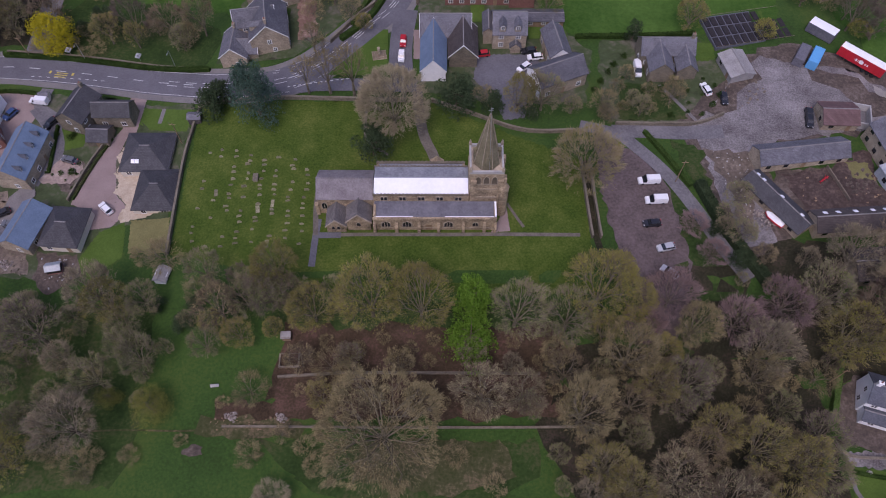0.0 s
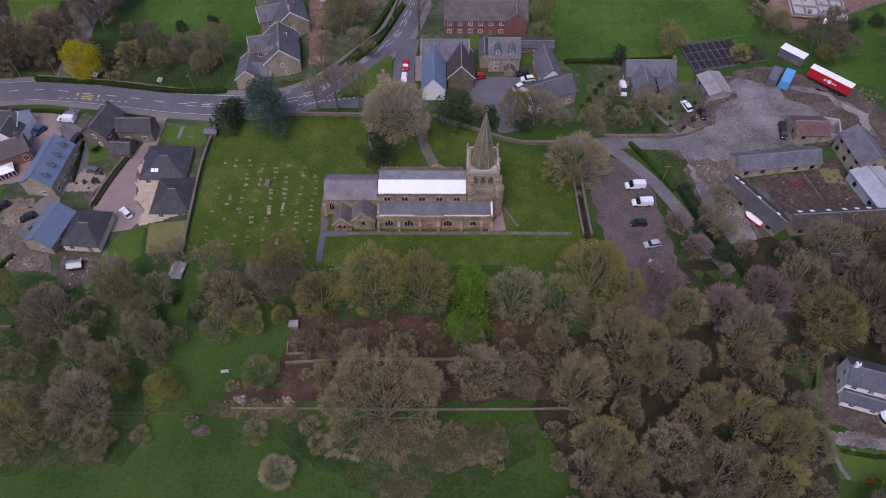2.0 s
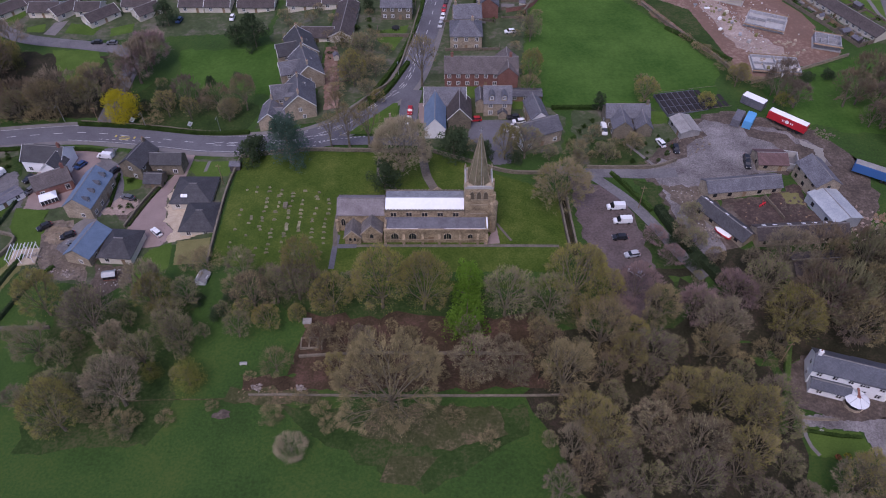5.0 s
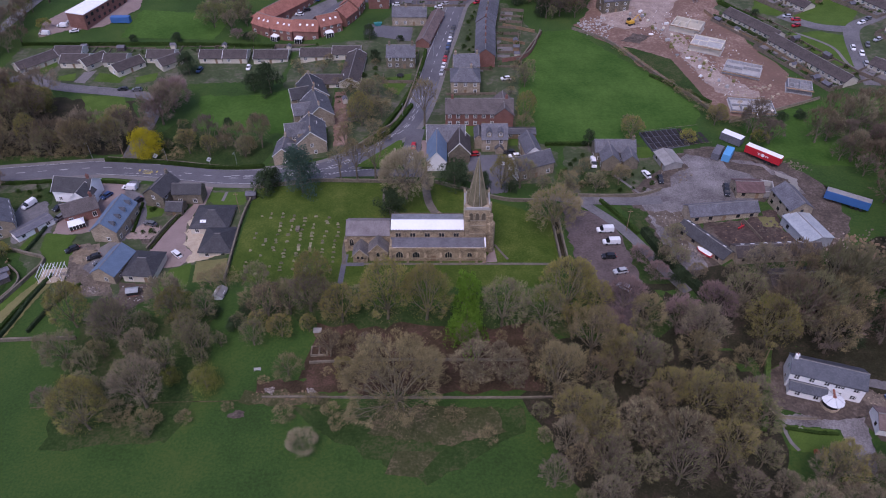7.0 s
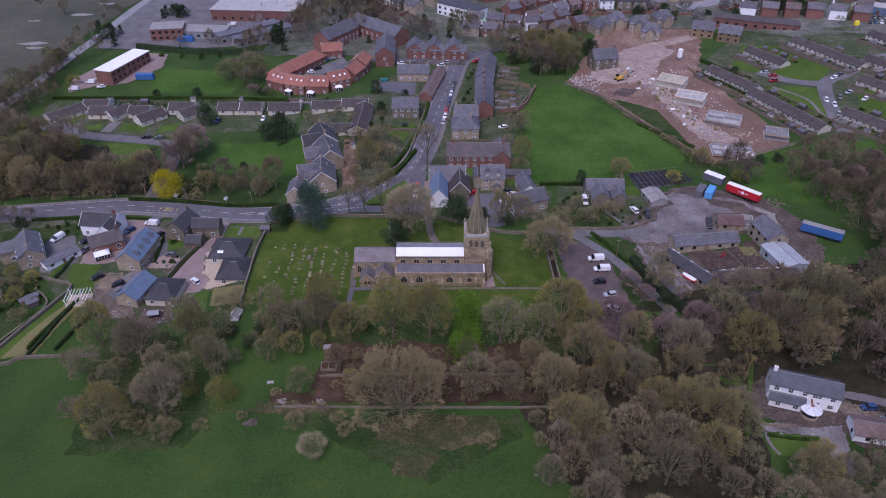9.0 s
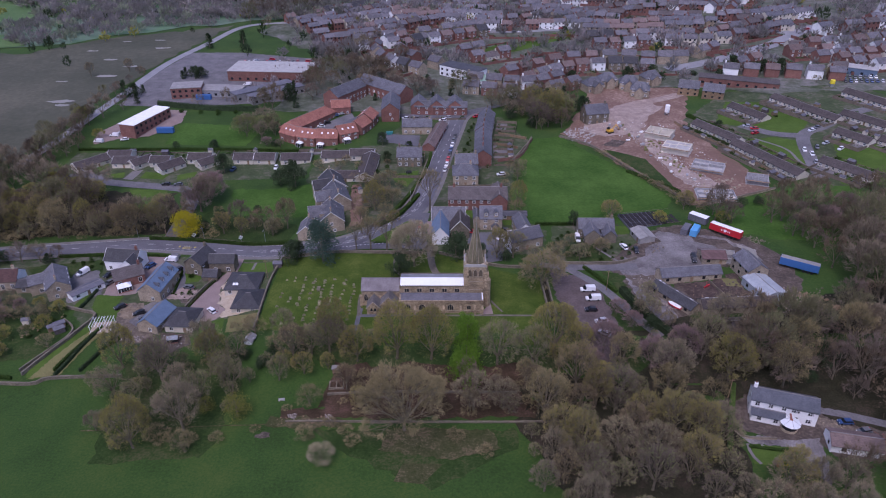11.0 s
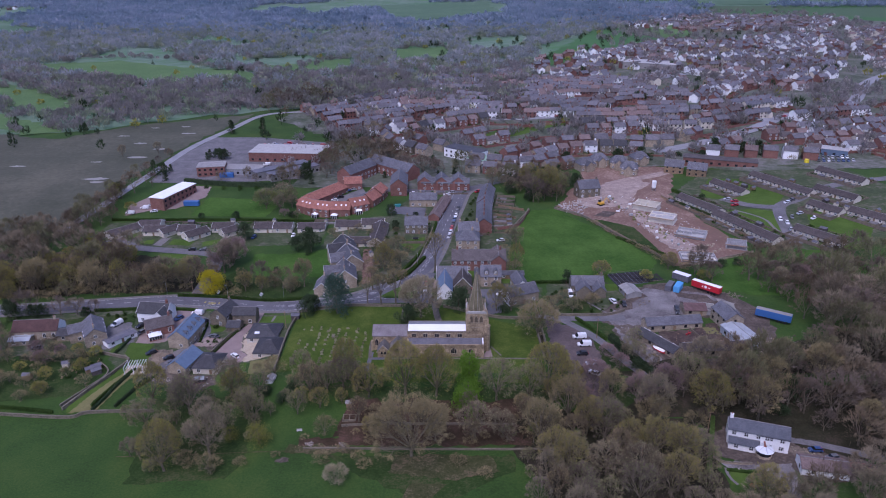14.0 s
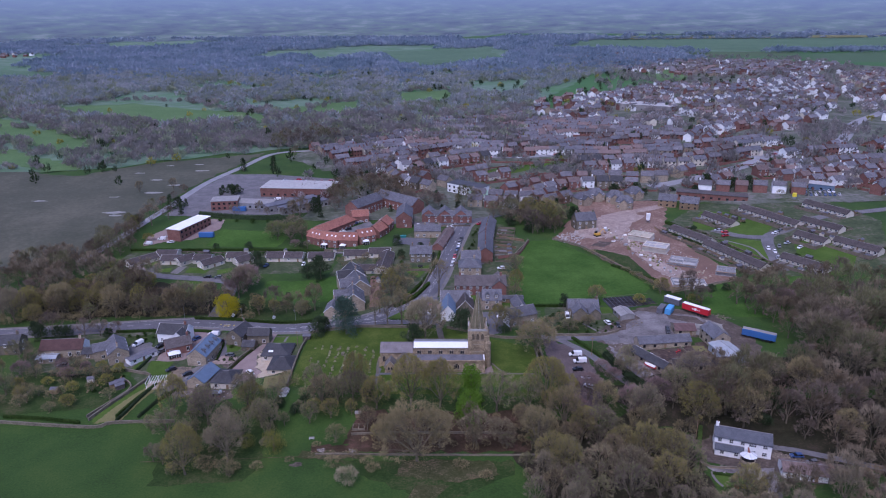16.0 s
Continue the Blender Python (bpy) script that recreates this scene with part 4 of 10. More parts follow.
def crown_of(seed, height, radius, low, limbs, upright, lumps):
    """A trunk that forks again and again under a domed, uneven crown. Returns the wood, the finer branches, their ends and the crown's form."""
    rng = random.Random(seed)
    wood, fine, ends = Shape(), Shape(), []
    rz = height * (1 - low) / 2
    centre = Vector((0, 0, height - rz))
    fork = Vector((rng.uniform(-0.3, 0.3), rng.uniform(-0.3, 0.3), height * (low * 0.6 + 0.12)))
    r0 = height * 0.021
    shift = Vector((seed * 3.1, seed * 1.7, 0))

    def skin(d):
        """The point of the crown's uneven surface in the direction d from its centre."""
        d = d.normalized()
        k = 1.0 + lumps * noise.noise(d * 2.3 + shift) + lumps * 0.5 * noise.noise(d * 5.0 + shift)
        return centre + Vector((d.x * radius, d.y * radius, d.z * rz)) * k

    wood.tube((0, 0, -0.8), fork * 0.5, r0 * 1.35, r0, 7)
    wood.tube(fork * 0.5, fork, r0, r0 * 0.85, 7)

    def spread(d, w):
        return (d + inside(rng, w, w)).normalized()

    for k in range(limbs):
        a = 2.39996 * k + rng.uniform(-0.25, 0.25)
        up = 1.0 - 1.15 * (k + 0.5) / limbs + upright
        flat = math.sqrt(max(0.05, 1 - min(1.0, up) ** 2))
        d1 = Vector((math.cos(a) * flat, math.sin(a) * flat, up))
        p1 = fork.lerp(skin(d1), 0.45) + Vector((0, 0, rz * 0.08))
        wood.tube(fork, p1, r0 * 0.5, r0 * 0.28, 5, False)
        for _ in range(3):
            d2 = spread(d1, 0.6)
            p2 = p1.lerp(skin(d2), rng.uniform(0.48, 0.62))
            wood.tube(p1, p2, r0 * 0.28, r0 * 0.18, 4, False)
            for _ in range(3):
                d3 = spread(d2, 0.42)
                p3 = p2.lerp(skin(d3), rng.uniform(0.5, 0.7))
                wood.tube(p2, p3, r0 * 0.17, r0 * 0.10, 3, False)
                for _ in range(3):
                    d4 = spread(d3, 0.34)
                    p4 = p3.lerp(skin(d4), rng.uniform(0.75, 1.0))
                    blade(fine, p3, p4, r0 * 0.17, rng)
                    ends.append((p3.lerp(p4, rng.uniform(0.3, 1.0)), d4))
    return wood, fine, ends, skin, centre, fork, rng


def haze(s, n, form, height, low, length, width, spread, depth=0.5):
    """Very many fine twigs near the crown's surface, most of them running outwards."""
    ends, skin, centre, fork, rng = form
    for i in range(n):
        if i % 3:
            e, d = rng.choice(ends)
            p = e + inside(rng, 0.6, 0.6)
            out, loose = (d * 0.8 + (e - fork).normalized()).normalized(), spread * 0.75
        else:
            d = inside(rng, 1, 1)
            d.z = abs(d.z) if rng.random() < 0.6 else d.z
            p = centre.lerp(skin(d), 1.0 - depth * rng.random() ** 1.4)
            out, loose = (p - fork).normalized(), spread
        if p.z < height * low * 0.7:
            continue
        v = (out + inside(rng, loose, loose)).normalized() * length * rng.uniform(0.55, 1.35)
        side = v.cross(Vector((rng.uniform(-0.7, 0.7), rng.uniform(-0.7, 0.7), 1.0))).normalized() * width * rng.uniform(0.7, 1.4)
        s.add([p - v * 0.5 - side, p - v * 0.5 + side, p + v * 0.5], [(0, 1, 2)])


def bare_tree(name, seed, height, radius, twig, label, bud=None, twigs=3000, buds=0, length=1.1, width=0.046, low=0.16, limbs=9, group="woodland trees", upright=0.0, lumps=0.32, spread=0.55, leaf_len=0.7):
    wood, fine, ends, skin, centre, fork, rng = crown_of(seed, height, radius, low, limbs, upright, lumps)
    form = (ends, skin, centre, fork, rng)
    haze(fine, twigs, form, height, low, length, width, spread)
    if height < 4:
        return tagged(part(name, fine.add(wood.v, wood.f), twig, at=pose(0, 0, -500)), label, "shrub", group)
    root = thing(name, pose(0, 0, -500), label, "tree", group)
    part("trunk", wood, BARK, root)
    part("crown", fine, twig, root)
    if bud:
        s = Shape()
        haze(s, buds, form, height, low, length * leaf_len, width * 1.15, 1.1, 0.35)
        part("foliage", s, bud, root)
    return root


def leafy_tree(name, seed, height, radius, leaf_mat, label, leaves, size, low=0.1, cone=0.0, lumps=26, group="evergreens", category="tree"):
    """A dense crown of leaf clumps round a trunk; cone: how far it narrows towards its top."""
    rng = random.Random(seed)
    wood = Shape().tube((0, 0, -0.8), (0, 0, height * 0.85), height * 0.022 + 0.05, 0.05, 7)
    crown = Shape()
    clumps = []
    for _ in range(lumps):
        u = rng.random() ** 0.8
        z = height * (low + (1 - low) * u)
        rr = radius * ((1 - u * cone) if cone else math.sqrt(max(0.05, 1 - (2 * u - 0.85) ** 2 / 1.4)))
        a, k = rng.uniform(0, 6.283), rng.uniform(0.35, 0.95)
        c = Vector((math.cos(a) * rr * k, math.sin(a) * rr * k, z))
        clumps.append((c, rr * rng.uniform(0.25, 0.45) + 0.3))
        wood.tube((0, 0, z * 0.8), c, 0.07, 0.02, 3, False)
    for _ in range(leaves):
        c, r = rng.choice(clumps)
        d = Vector((rng.gauss(0, 1), rng.gauss(0, 1), rng.gauss(0, 0.8))).normalized() * r * rng.uniform(0.6, 1.08)
        leaf(crown, c + d, size * rng.uniform(0.6, 1.4), rng)
    if category == "shrub":
        return tagged(part(name, crown, leaf_mat, at=pose(0, 0, -500)), label, category, group)
    root = thing(name, pose(0, 0, -500), label, category, group)
    part("trunk", wood, BARK, root)
    part("crown", crown, leaf_mat, root)
    return root


used = set()


# open ground kept free of trees: (x from, x to, y from, y to)
CLEAR = ((82, 112, -15, 12), (110, 137, -14, 46), (80, 112, -68, -43), (-154, -120, 64, 112), (-100, -58, 62, 100), (-178, -114, 98, 116))


def plant(kinds, places, base_r, seed=1, squash=0.25, sink=0.0):
    """Copies of the given trees at places (x, y, crown radius)."""
    rng = random.Random(seed)
    for x, y, r in places:
        if r > 2.5 and any(a < x < b and c < y < d for a, b, c, d in CLEAR):
            continue
        k = rng.choice(kinds)
        s = r / base_r
        m = stand(x, y, rng.uniform(0, 360), -sink) @ Matrix.Diagonal((s, s, s * rng.uniform(1 - squash, 1 + squash * 0.6), 1))
        if k.name not in used:
            used.add(k.name)
            k.matrix_basis = m
        else:
            copy_thing(k, m)


def scatter(outline, gap, seed, rmin, rmax, limit=400):
    """Random places within an outline, no two nearer than gap."""
    rng = random.Random(seed)
    xs, ys = [p[0] for p in outline], [p[1] for p in outline]
    out = []
    for _ in range(limit * 12):
        x, y = rng.uniform(min(xs), max(xs)), rng.uniform(min(ys), max(ys))
        hit = False
        for (ax, ay), (bx, by) in zip(outline, outline[1:] + outline[:1]):
            if (ay > y) != (by > y) and x < (bx - ax) * (y - ay) / (by - ay) + ax:
                hit = not hit
        if hit and all((x - a) ** 2 + (y - b) ** 2 > gap * gap for a, b, _ in out):
            out.append((x, y, rng.uniform(rmin, rmax)))
            if len(out) >= limit:
                break
    return out


GREYTREES = [bare_tree("bare_tree", 11 + k, 17.5, 5.9, (TWIG, WOODGREY)[k % 2], "bare grey deciduous tree with dense fine twigs", (BUDTAN, BUDGREEN)[k % 2], 2800, 900) for k in range(4)]
BROWNTREES = [bare_tree("bare_tree", 21 + k, 17, 5.9, (TWIGBROWN, WOODBROWN)[k % 2], "brown budding tree with twiggy crown", (BUDBROWN, BUDBROWN, BUDOLIVE, BUDTAN)[k], 2400, 1300) for k in range(4)]
OLIVETREES = [bare_tree("budding_tree", 31 + k, 17, 6.4, TWIGBROWN, "olive budding tree with dense twiggy crown", BUDOLIVE, 2500, 4900, width=0.044, low=0.06, lumps=0.16, leaf_len=0.38) for k in range(3)]
GREENTREES = [bare_tree("budding_tree", 41 + k, 17, 6.0, TWIG, "tree with sparse fresh green buds", BUDGREEN, 2000, 1900, low=0.1, leaf_len=0.5) for k in range(3)]
FARTREES = [bare_tree("woodland_tree", 45 + k, 16, 6.4, m, "woodland tree with a hazy twiggy crown", None, 1350, 0, 1.5, 0.08, 0.12, 5) for k, m in enumerate((WOODGREY, WOODBROWN, WOODGREY, WOODBROWN, WOODOLIVE, TWIG))]
PINKTREES = [bare_tree("bare_tree", 51 + k, 12, 5.6, TWIGPINK, "bare tree with reddish twigs beside the car park", twigs=3400, low=0.12) for k in range(2)]
PALETREES = [bare_tree("pale_bare_tree", 61, 17, 9.0, TWIGPALE, "large pale bare tree in the churchyard", twigs=11000, length=1.2, width=0.05, low=0.1, limbs=13, lumps=0.16)]
BIGTREE = bare_tree("great_bare_tree", 73, 20, 11.6, TWIGBROWN, "very large spreading brown budding tree in the grove", BUDBROWN, 13000, 7500, 1.0, 0.036, 0.03, 16, leaf_len=0.45)
SMALLTREES = [bare_tree("small_bare_tree", 81 + k, 7.5, 3.6, TWIGBROWN, "small slender bare tree", twigs=1300, length=0.7, width=0.036, limbs=7) for k in range(2)]
STREETTREES = [bare_tree("street_tree", 91 + k, 9.5, 2.7, TWIGBROWN, "upright bare street tree beside the road", twigs=500, length=0.8, width=0.036, limbs=6, low=0.3, upright=0.3, group="street trees") for k in range(2)]
SILVERBUSH = bare_tree("bare_shrub", 95, 5.5, 3.6, TWIGPALE, "rounded grey bare shrub in the field", twigs=3400, length=0.6, width=0.03, low=0.04, limbs=10, group="shrubs", lumps=0.15)
SCRUBBUSH = bare_tree("bramble_bush", 96, 3.4, 2.6, TWIGBROWN, "low tangled bramble bush", twigs=550, length=0.6, width=0.05, low=0.04, limbs=5, group="shrubs", spread=1.0)
YELLOWGREENS = [bare_tree("budding_shrub", 98, 6.5, 3.6, TWIGBROWN, "yellow-green budding shrub in rough grass", BUDOLIVE, 500, 2600, 0.7, 0.042, 0.06, 7, "shrubs")]
CHESTNUT = leafy_tree("horse_chestnut", 101, 16.0, 4.6, LEAFBRIGHT, "tall bright green leafing tree below the church", 7000, 0.25, 0.02, 0.55, 60, "woodland trees")
YOUNGCHESTNUT = leafy_tree("horse_chestnut", 103, 9.5, 5.0, LEAFBRIGHT, "low spreading bright green leafing tree in the grove", 5200, 0.25, 0.02, 0.4, 44, "woodland trees")
YELLOWTREE = leafy_tree("yellow_tree", 102, 9.5, 4.8, LEAFYELLOW, "bright yellow blossoming tree beside the road", 8500, 0.20, 0.12, 0.0, 60, "street trees")
DARKTREES = [leafy_tree("evergreen_tree", 111 + k, 9.0, 4.6, LEAFDARK, "dark dense evergreen tree", 3300, 0.28, 0.02) for k in range(2)]
CEDAR = leafy_tree("cedar", 121, 16.5, 7.2, LEAFCEDAR, "large blue-green cedar beside the road", 9500, 0.25, 0.02, 0.6, 90)
COLUMNTREE = leafy_tree("columnar_cypress", 122, 6.5, 2.0, LEAFDARK, "dark columnar cypress at the meadow edge", 1800, 0.2, 0.02, 0.3)
PINES = [leafy_tree("dark_conifer", 123, 13.0, 3.4, LEAFDARK, "tall dark dense conifer tree", 2600, 0.28, 0.04, 0.7, 40)]
WILLOW = bare_tree("willow", 125, 14, 7.5, TWIG, "pale green budding willow with drooping crown", BUDGREEN, 1200, 5200, low=0.08)
HEDGEBUSH = leafy_tree("garden_shrub", 124, 2.4, 1.6, HEDGE, "rounded green garden shrub", 900, 0.16, 0.02, 0.0, 14, "shrubs", "shrub")

plant(OLIVETREES, [(-11.7, -29.0, 7.4), (-1.2, -29.2, 6.2), (-24.0, -30.0, 5.4), (36.7, -26.5, 7.2), (42.2, -20.5, 4.2), (43.6, -28.0, 4.6), (88.3, -35.8, 6.4), (49.7, -37.9, 5.4)], 6.5, 1)
plant(GREENTREES, [(19.0, -31.0, 6.8), (30.0, -31.6, 6.0), (71.7, -1.1, 3.4), (68.9, -6.3, 3.2), (36.6, -41.6, 5.7), (70, -12, 3.4)], 6.5, 2)
plant(GREYTREES[:2] + GREENTREES[:2], [(-32.8, -26.9, 5.9), (-65.4, -31.2, 9.0), (-70.8, -53.8, 6.9), (-84.0, -33.3, 7.7), (42.0, -53.9, 6.3), (52.8, -45.3, 6.5), (73.0, -49.0, 7.0), (69.4, -39.1, 6.0), (91.4, -19.1, 6.6), (83.6, -26.9, 5.6), (59.4, -41.5, 6.0), (55.6, -34.2, 5.8)], 6.5, 3)
plant(BROWNTREES, [(-43.7, -29.9, 5.2), (11.4, -47.3, 6.4), (20.3, -46.0, 5.3), (31.4, -51.5, 7.1), (34.2, -62.0, 5.5), (37.9, -66.3, 6.5), (58.0, -53.9, 6.3), (64.8, -58.5, 6.7), (72.0, -60.8, 6.7), (49.4, -63.1, 6.6), (58.1, -68.4, 6.4), (68.6, -69.5, 6.4), (46.8, -45.3, 5.9)], 6.5, 4)
plant([BIGTREE], [(-8.2, -55.5, 12.8)], 12.2, 5, 0.0)
plant(SMALLTREES, [(-36.4, -45.4, 3.8), (-59.0, -15.7, 4.0), (-69.0, -60.4, 3.4), (-29.2, -54.1, 2.1), (65.6, -50.3, 4.1), (81.9, -42.7, 3.6), (-20.0, -40.4, 4.3), (-16.2, -42.8, 3.6), (-64, -14, 3.2), (-50, -24, 3.6), (-68, 56, 3.5), (44, 27, 3.6), (61.6, 29.7, 3.0), (32.6, 62.0, 4.1), (14, 30, 3.0), (63, 33, 3.2)], 3.6, 6)
plant(YELLOWGREENS, [(90, 52, 3.0), (115, 52, 3.6), (-180, 100, 6.0), (-168, 98, 5.5), (-186, 158, 4.0), (-152, 98, 5.0)], 3.6, 7)
plant(PINKTREES, [(52.0, -26.9, 6.3), (60.6, -8.0, 3.4), (63.4, -16.0, 3.4), (66.0, -31.9, 5.9), (76.3, -28.8, 6.2), (46.3, -32.3, 4.9), (99.4, -27.7, 5.0), (-105, 90, 8), (-98, 98, 7)], 6.0, 8)
plant([SCRUBBUSH], [(-35.6, -58.0, 2.8), (-77.4, -55.9, 3.3), (-42.6, -47.1, 1.4), (-24.1, -56.8, 2.3), (-22.0, -60.3, 2.1), (6, -58, 2.4), (-60, -58, 2.0), (-50, -55, 1.4), (14, -64, 2.2)], 2.6, 9)
plant([SILVERBUSH], [(-29.6, -66.5, 3.6)], 3.6, 10)
plant(PALETREES[:1], [(-8.5, 21.5, 9.2)], 9.0, 11, 0.05)
plant([bare_tree("spreading_tree", 63, 14, 8.6, TWIGTAN, "spreading tan budding tree over the walled way", BUDOLIVE, 6000, 2200, 1.1, low=0.1, limbs=12)], [(37.0, 6.6, 8.6)], 8.6, 12, 0.05)
plant(STREETTREES, [(-31.2, 33.0, 3.5), (-25.6, 33.0, 3.4), (-19.4, 32.4, 3.6), (-3.7, 66.5, 4.2), (-28, 44.5, 2.6), (-30.5, 46.0, 2.6)], 2.7, 12, 0.1)
plant(GREENTREES + GREYTREES[:1] + OLIVETREES[:1], [(53.3, 25.6, 5.2), (44.5, 25.6, 4.6), (52, 30, 4.5), (28.5, 27.6, 5.6), (36.1, 26.5, 5.4), (22.5, 27.0, 3.6), (-89.1, -32.7, 6.2), (-89.1, -43.1, 6.6), (-83.6, -50.6, 6.5), (-79.3, -45.6, 6.0), (-82.6, -60.1, 5.6), (-72.1, -24.7, 5.7), (-92, -55, 6.0), (-60.2, -41.0, 4.8)], 6.5, 13)
plant(GREENTREES, [(-69.0, -43.2, 4.8), (-77.5, -39.2, 5.9), (-88.9, -24.5, 5.1), (-79, -28, 5.0), (-68.8, 54.5, 6.5), (-79.0, 62.9, 6.7)], 6.5, 14)
plant(DARKTREES, [(-13.5, 13.1, 4.6), (6.8, 28.5, 5.4), (-55.7, 28.4, 4.2), (-54.0, 32.4, 3.6), (-53.1, -30.6, 3.0), (15.8, 27.5, 3.3), (25.4, 25.4, 3.0), (66, -9, 2.6), (69, -17, 3.2), (-60, -26, 2.6), (-76, 104, 5.0), (-68, 100, 5.5)], 4.6, 15)
plant([CEDAR], [(-42.9, 25.8, 6.5)], 6.4, 16, 0.0)
plant([COLUMNTREE], [(55.1, 52.2, 2.0)], 2.0, 17, 0.0)
plant([YELLOWTREE], [(-104.8, 55.4, 5.3)], 4.8, 18, 0.0)
plant([CHESTNUT], [(9.8, -29.0, 4.6)], 4.6, 19, 0.0)
plant([YOUNGCHESTNUT], [(9.4, -35.6, 5.6)], 5.0, 19, 0.0)
# wood east of the grove, over the slope
plant(GREYTREES + BROWNTREES + GREENTREES, scatter([(40, -70), (80, -70), (84, -60), (100, -76), (104, -100), (36, -104), (30, -84)], 7.0, 5, 4.5, 7.0, 34), 6.5, 20)
plant(FARTREES, scatter([(90, -14), (104, -16), (124, -2), (150, 4), (186, -6), (180, -60), (140, -60), (120, -42), (106, -40), (92, -36)], 9.0, 6, 5.0, 8.0, 26), 6.5, 21)
plant(FARTREES, scatter([(128, 26), (150, 28), (190, 40), (230, 30), (220, -10), (170, 0), (140, 8)], 9.0, 7, 5.0, 8.0, 24), 6.5, 22)
# woods north of the main road
plant(FARTREES, scatter([(-230, 52), (-150, 60), (-116, 58), (-114, 92), (-150, 96), (-200, 100), (-230, 120)], 9.0, 8, 5.0, 7.5, 36), 6.5, 23)
plant(FARTREES, scatter([(-108, 62), (-62, 54), (-60, 62), (-96, 84), (-104, 96), (-110, 76)], 8.5, 9, 5.0, 7.0, 14), 6.5, 24)
plant(GREENTREES + OLIVETREES, [(-84, 80, 6.5), (-76, 76, 6.0), (-72, 86, 5.5), (-90, 78, 5.5), (34, 70, 3.6), (36, 96, 4.0), (-27, 66, 5.0), (-24, 76, 5.0), (-26, 86, 4.5), (62, 178, 10.0), (52, 186, 8.0), (-18, 56, 3.0)], 6.5, 25)
plant(FARTREES, scatter([(-260, 110), (-215, 130), (-196, 190), (-188, 200), (-200, 150), (-186, 104), (-230, 90)], 8.0, 10, 4.0, 6.5, 22), 6.5, 26)
plant(FARTREES + PINES, scatter([(-104, 196), (-86, 200), (-70, 226), (-20, 214), (20, 204), (20, 226), (-20, 244), (-80, 300), (-96, 240)], 9.0, 11, 4.5, 7.0, 40), 6.5, 27)
plant(PINES, [(-184, 208, 3.4), (-196, 220, 4.5), (-172, 262, 3.2), (-166, 266, 3.2), (-150, 330, 6.0), (-90, 214, 3.6), (40, 188, 4.0), (66, 192, 4.5), (72, 200, 4.2), (-40, 210, 2.6), (-5, 211, 2.4)], 3.4, 28)
plant([HEDGEBUSH], scatter([(46, 24), (76, 26), (74, 38), (50, 40)], 3.0, 12, 0.6, 1.3, 22) + scatter([(-62, 106), (-24, 104), (-26, 124), (-32, 90)], 4.0, 13, 1.0, 2.2, 14) + [(-97, 24, 1.2), (-93, 23, 1.5), (-90, 12, 1.4), (-100.5, 26, 0.9), (-138, 32, 1.3), (-142, 33, 1.4), (-134, 30, 1.2), (-78, 30, 0.9), (-65, 45, 1.6), (-48, 40.5, 1.2), (52, 46, 1.4), (49, 43, 1.5), (47, 40, 1.4), (45, 37, 1.5), (43, 34, 1.5)], 1.6, 29)

plant([WILLOW], [(-106, 160, 7.5), (-98, 168, 7.0), (62, 176, 12.0)], 7.5, 42)
plant(GREENTREES + SMALLTREES, scatter([(26, 196), (60, 200), (74, 188), (66, 164), (50, 160), (34, 186)], 8.0, 44, 4.0, 6.0, 10), 6.5, 44)
plant(DARKTREES, [(50, 166, 3.6), (40, 180, 4.4), (56, 196, 5.0), (-16, 138, 2.2), (-26, 118, 2.4), (-30, 140, 3.0), (-88, 148, 3.0), (-120, 146, 2.6), (-140, 146, 2.4), (150, 160, 3.0), (128, 66, 3.0), (136, 68, 3.2)], 4.6, 45)
plant(GREYTREES + PINKTREES, scatter([(-100, 146), (-84, 146), (-88, 162), (-98, 164)], 6.0, 46, 3.0, 4.5, 4) + scatter([(112, 48), (150, 60), (190, 70), (180, 44), (130, 40)], 10.0, 47, 4.0, 6.0, 8), 6.5, 46)
# undergrowth and denser stands
plant(BROWNTREES + GREYTREES, scatter([(-28, -36), (28, -36), (30, -50), (-22, -50)], 7.5, 31, 3.0, 4.6, 13), 6.5, 31)
plant(OLIVETREES + GREENTREES + GREYTREES, scatter([(-48, -20), (-28, -22), (-26, -34), (-46, -34)], 6.0, 32, 3.0, 4.8, 8), 6.5, 32)
plant(GREYTREES + BROWNTREES + GREENTREES, scatter([(26, -34), (56, -34), (66, -24), (82, -36), (82, -62), (40, -70), (28, -58)], 6.6, 33, 4.0, 6.2, 40), 6.5, 33)
plant(GREENTREES + GREYTREES + OLIVETREES[:1], scatter([(-98, -22), (-64, -20), (-58, -34), (-60, -48), (-62, -64), (-92, -66), (-98, -46)], 7.5, 34, 3.4, 5.2, 14), 6.5, 34)
plant(FARTREES, scatter([(100, -34), (126, -44), (180, -60), (200, -10), (150, 4), (120, -4), (104, -14)], 8.5, 35, 5.5, 8.0, 14), 6.5, 35)
plant(FARTREES, scatter([(140, 10), (190, -4), (240, 10), (240, 60), (190, 36), (150, 30)], 9.0, 36, 5.5, 8.0, 8), 6.5, 36)
plant(SMALLTREES + YELLOWGREENS, scatter([(-160, -26), (-126, -22), (-124, 4), (-150, 6), (-175, -10)], 7.0, 37, 2.2, 4.0, 14), 3.6, 37)
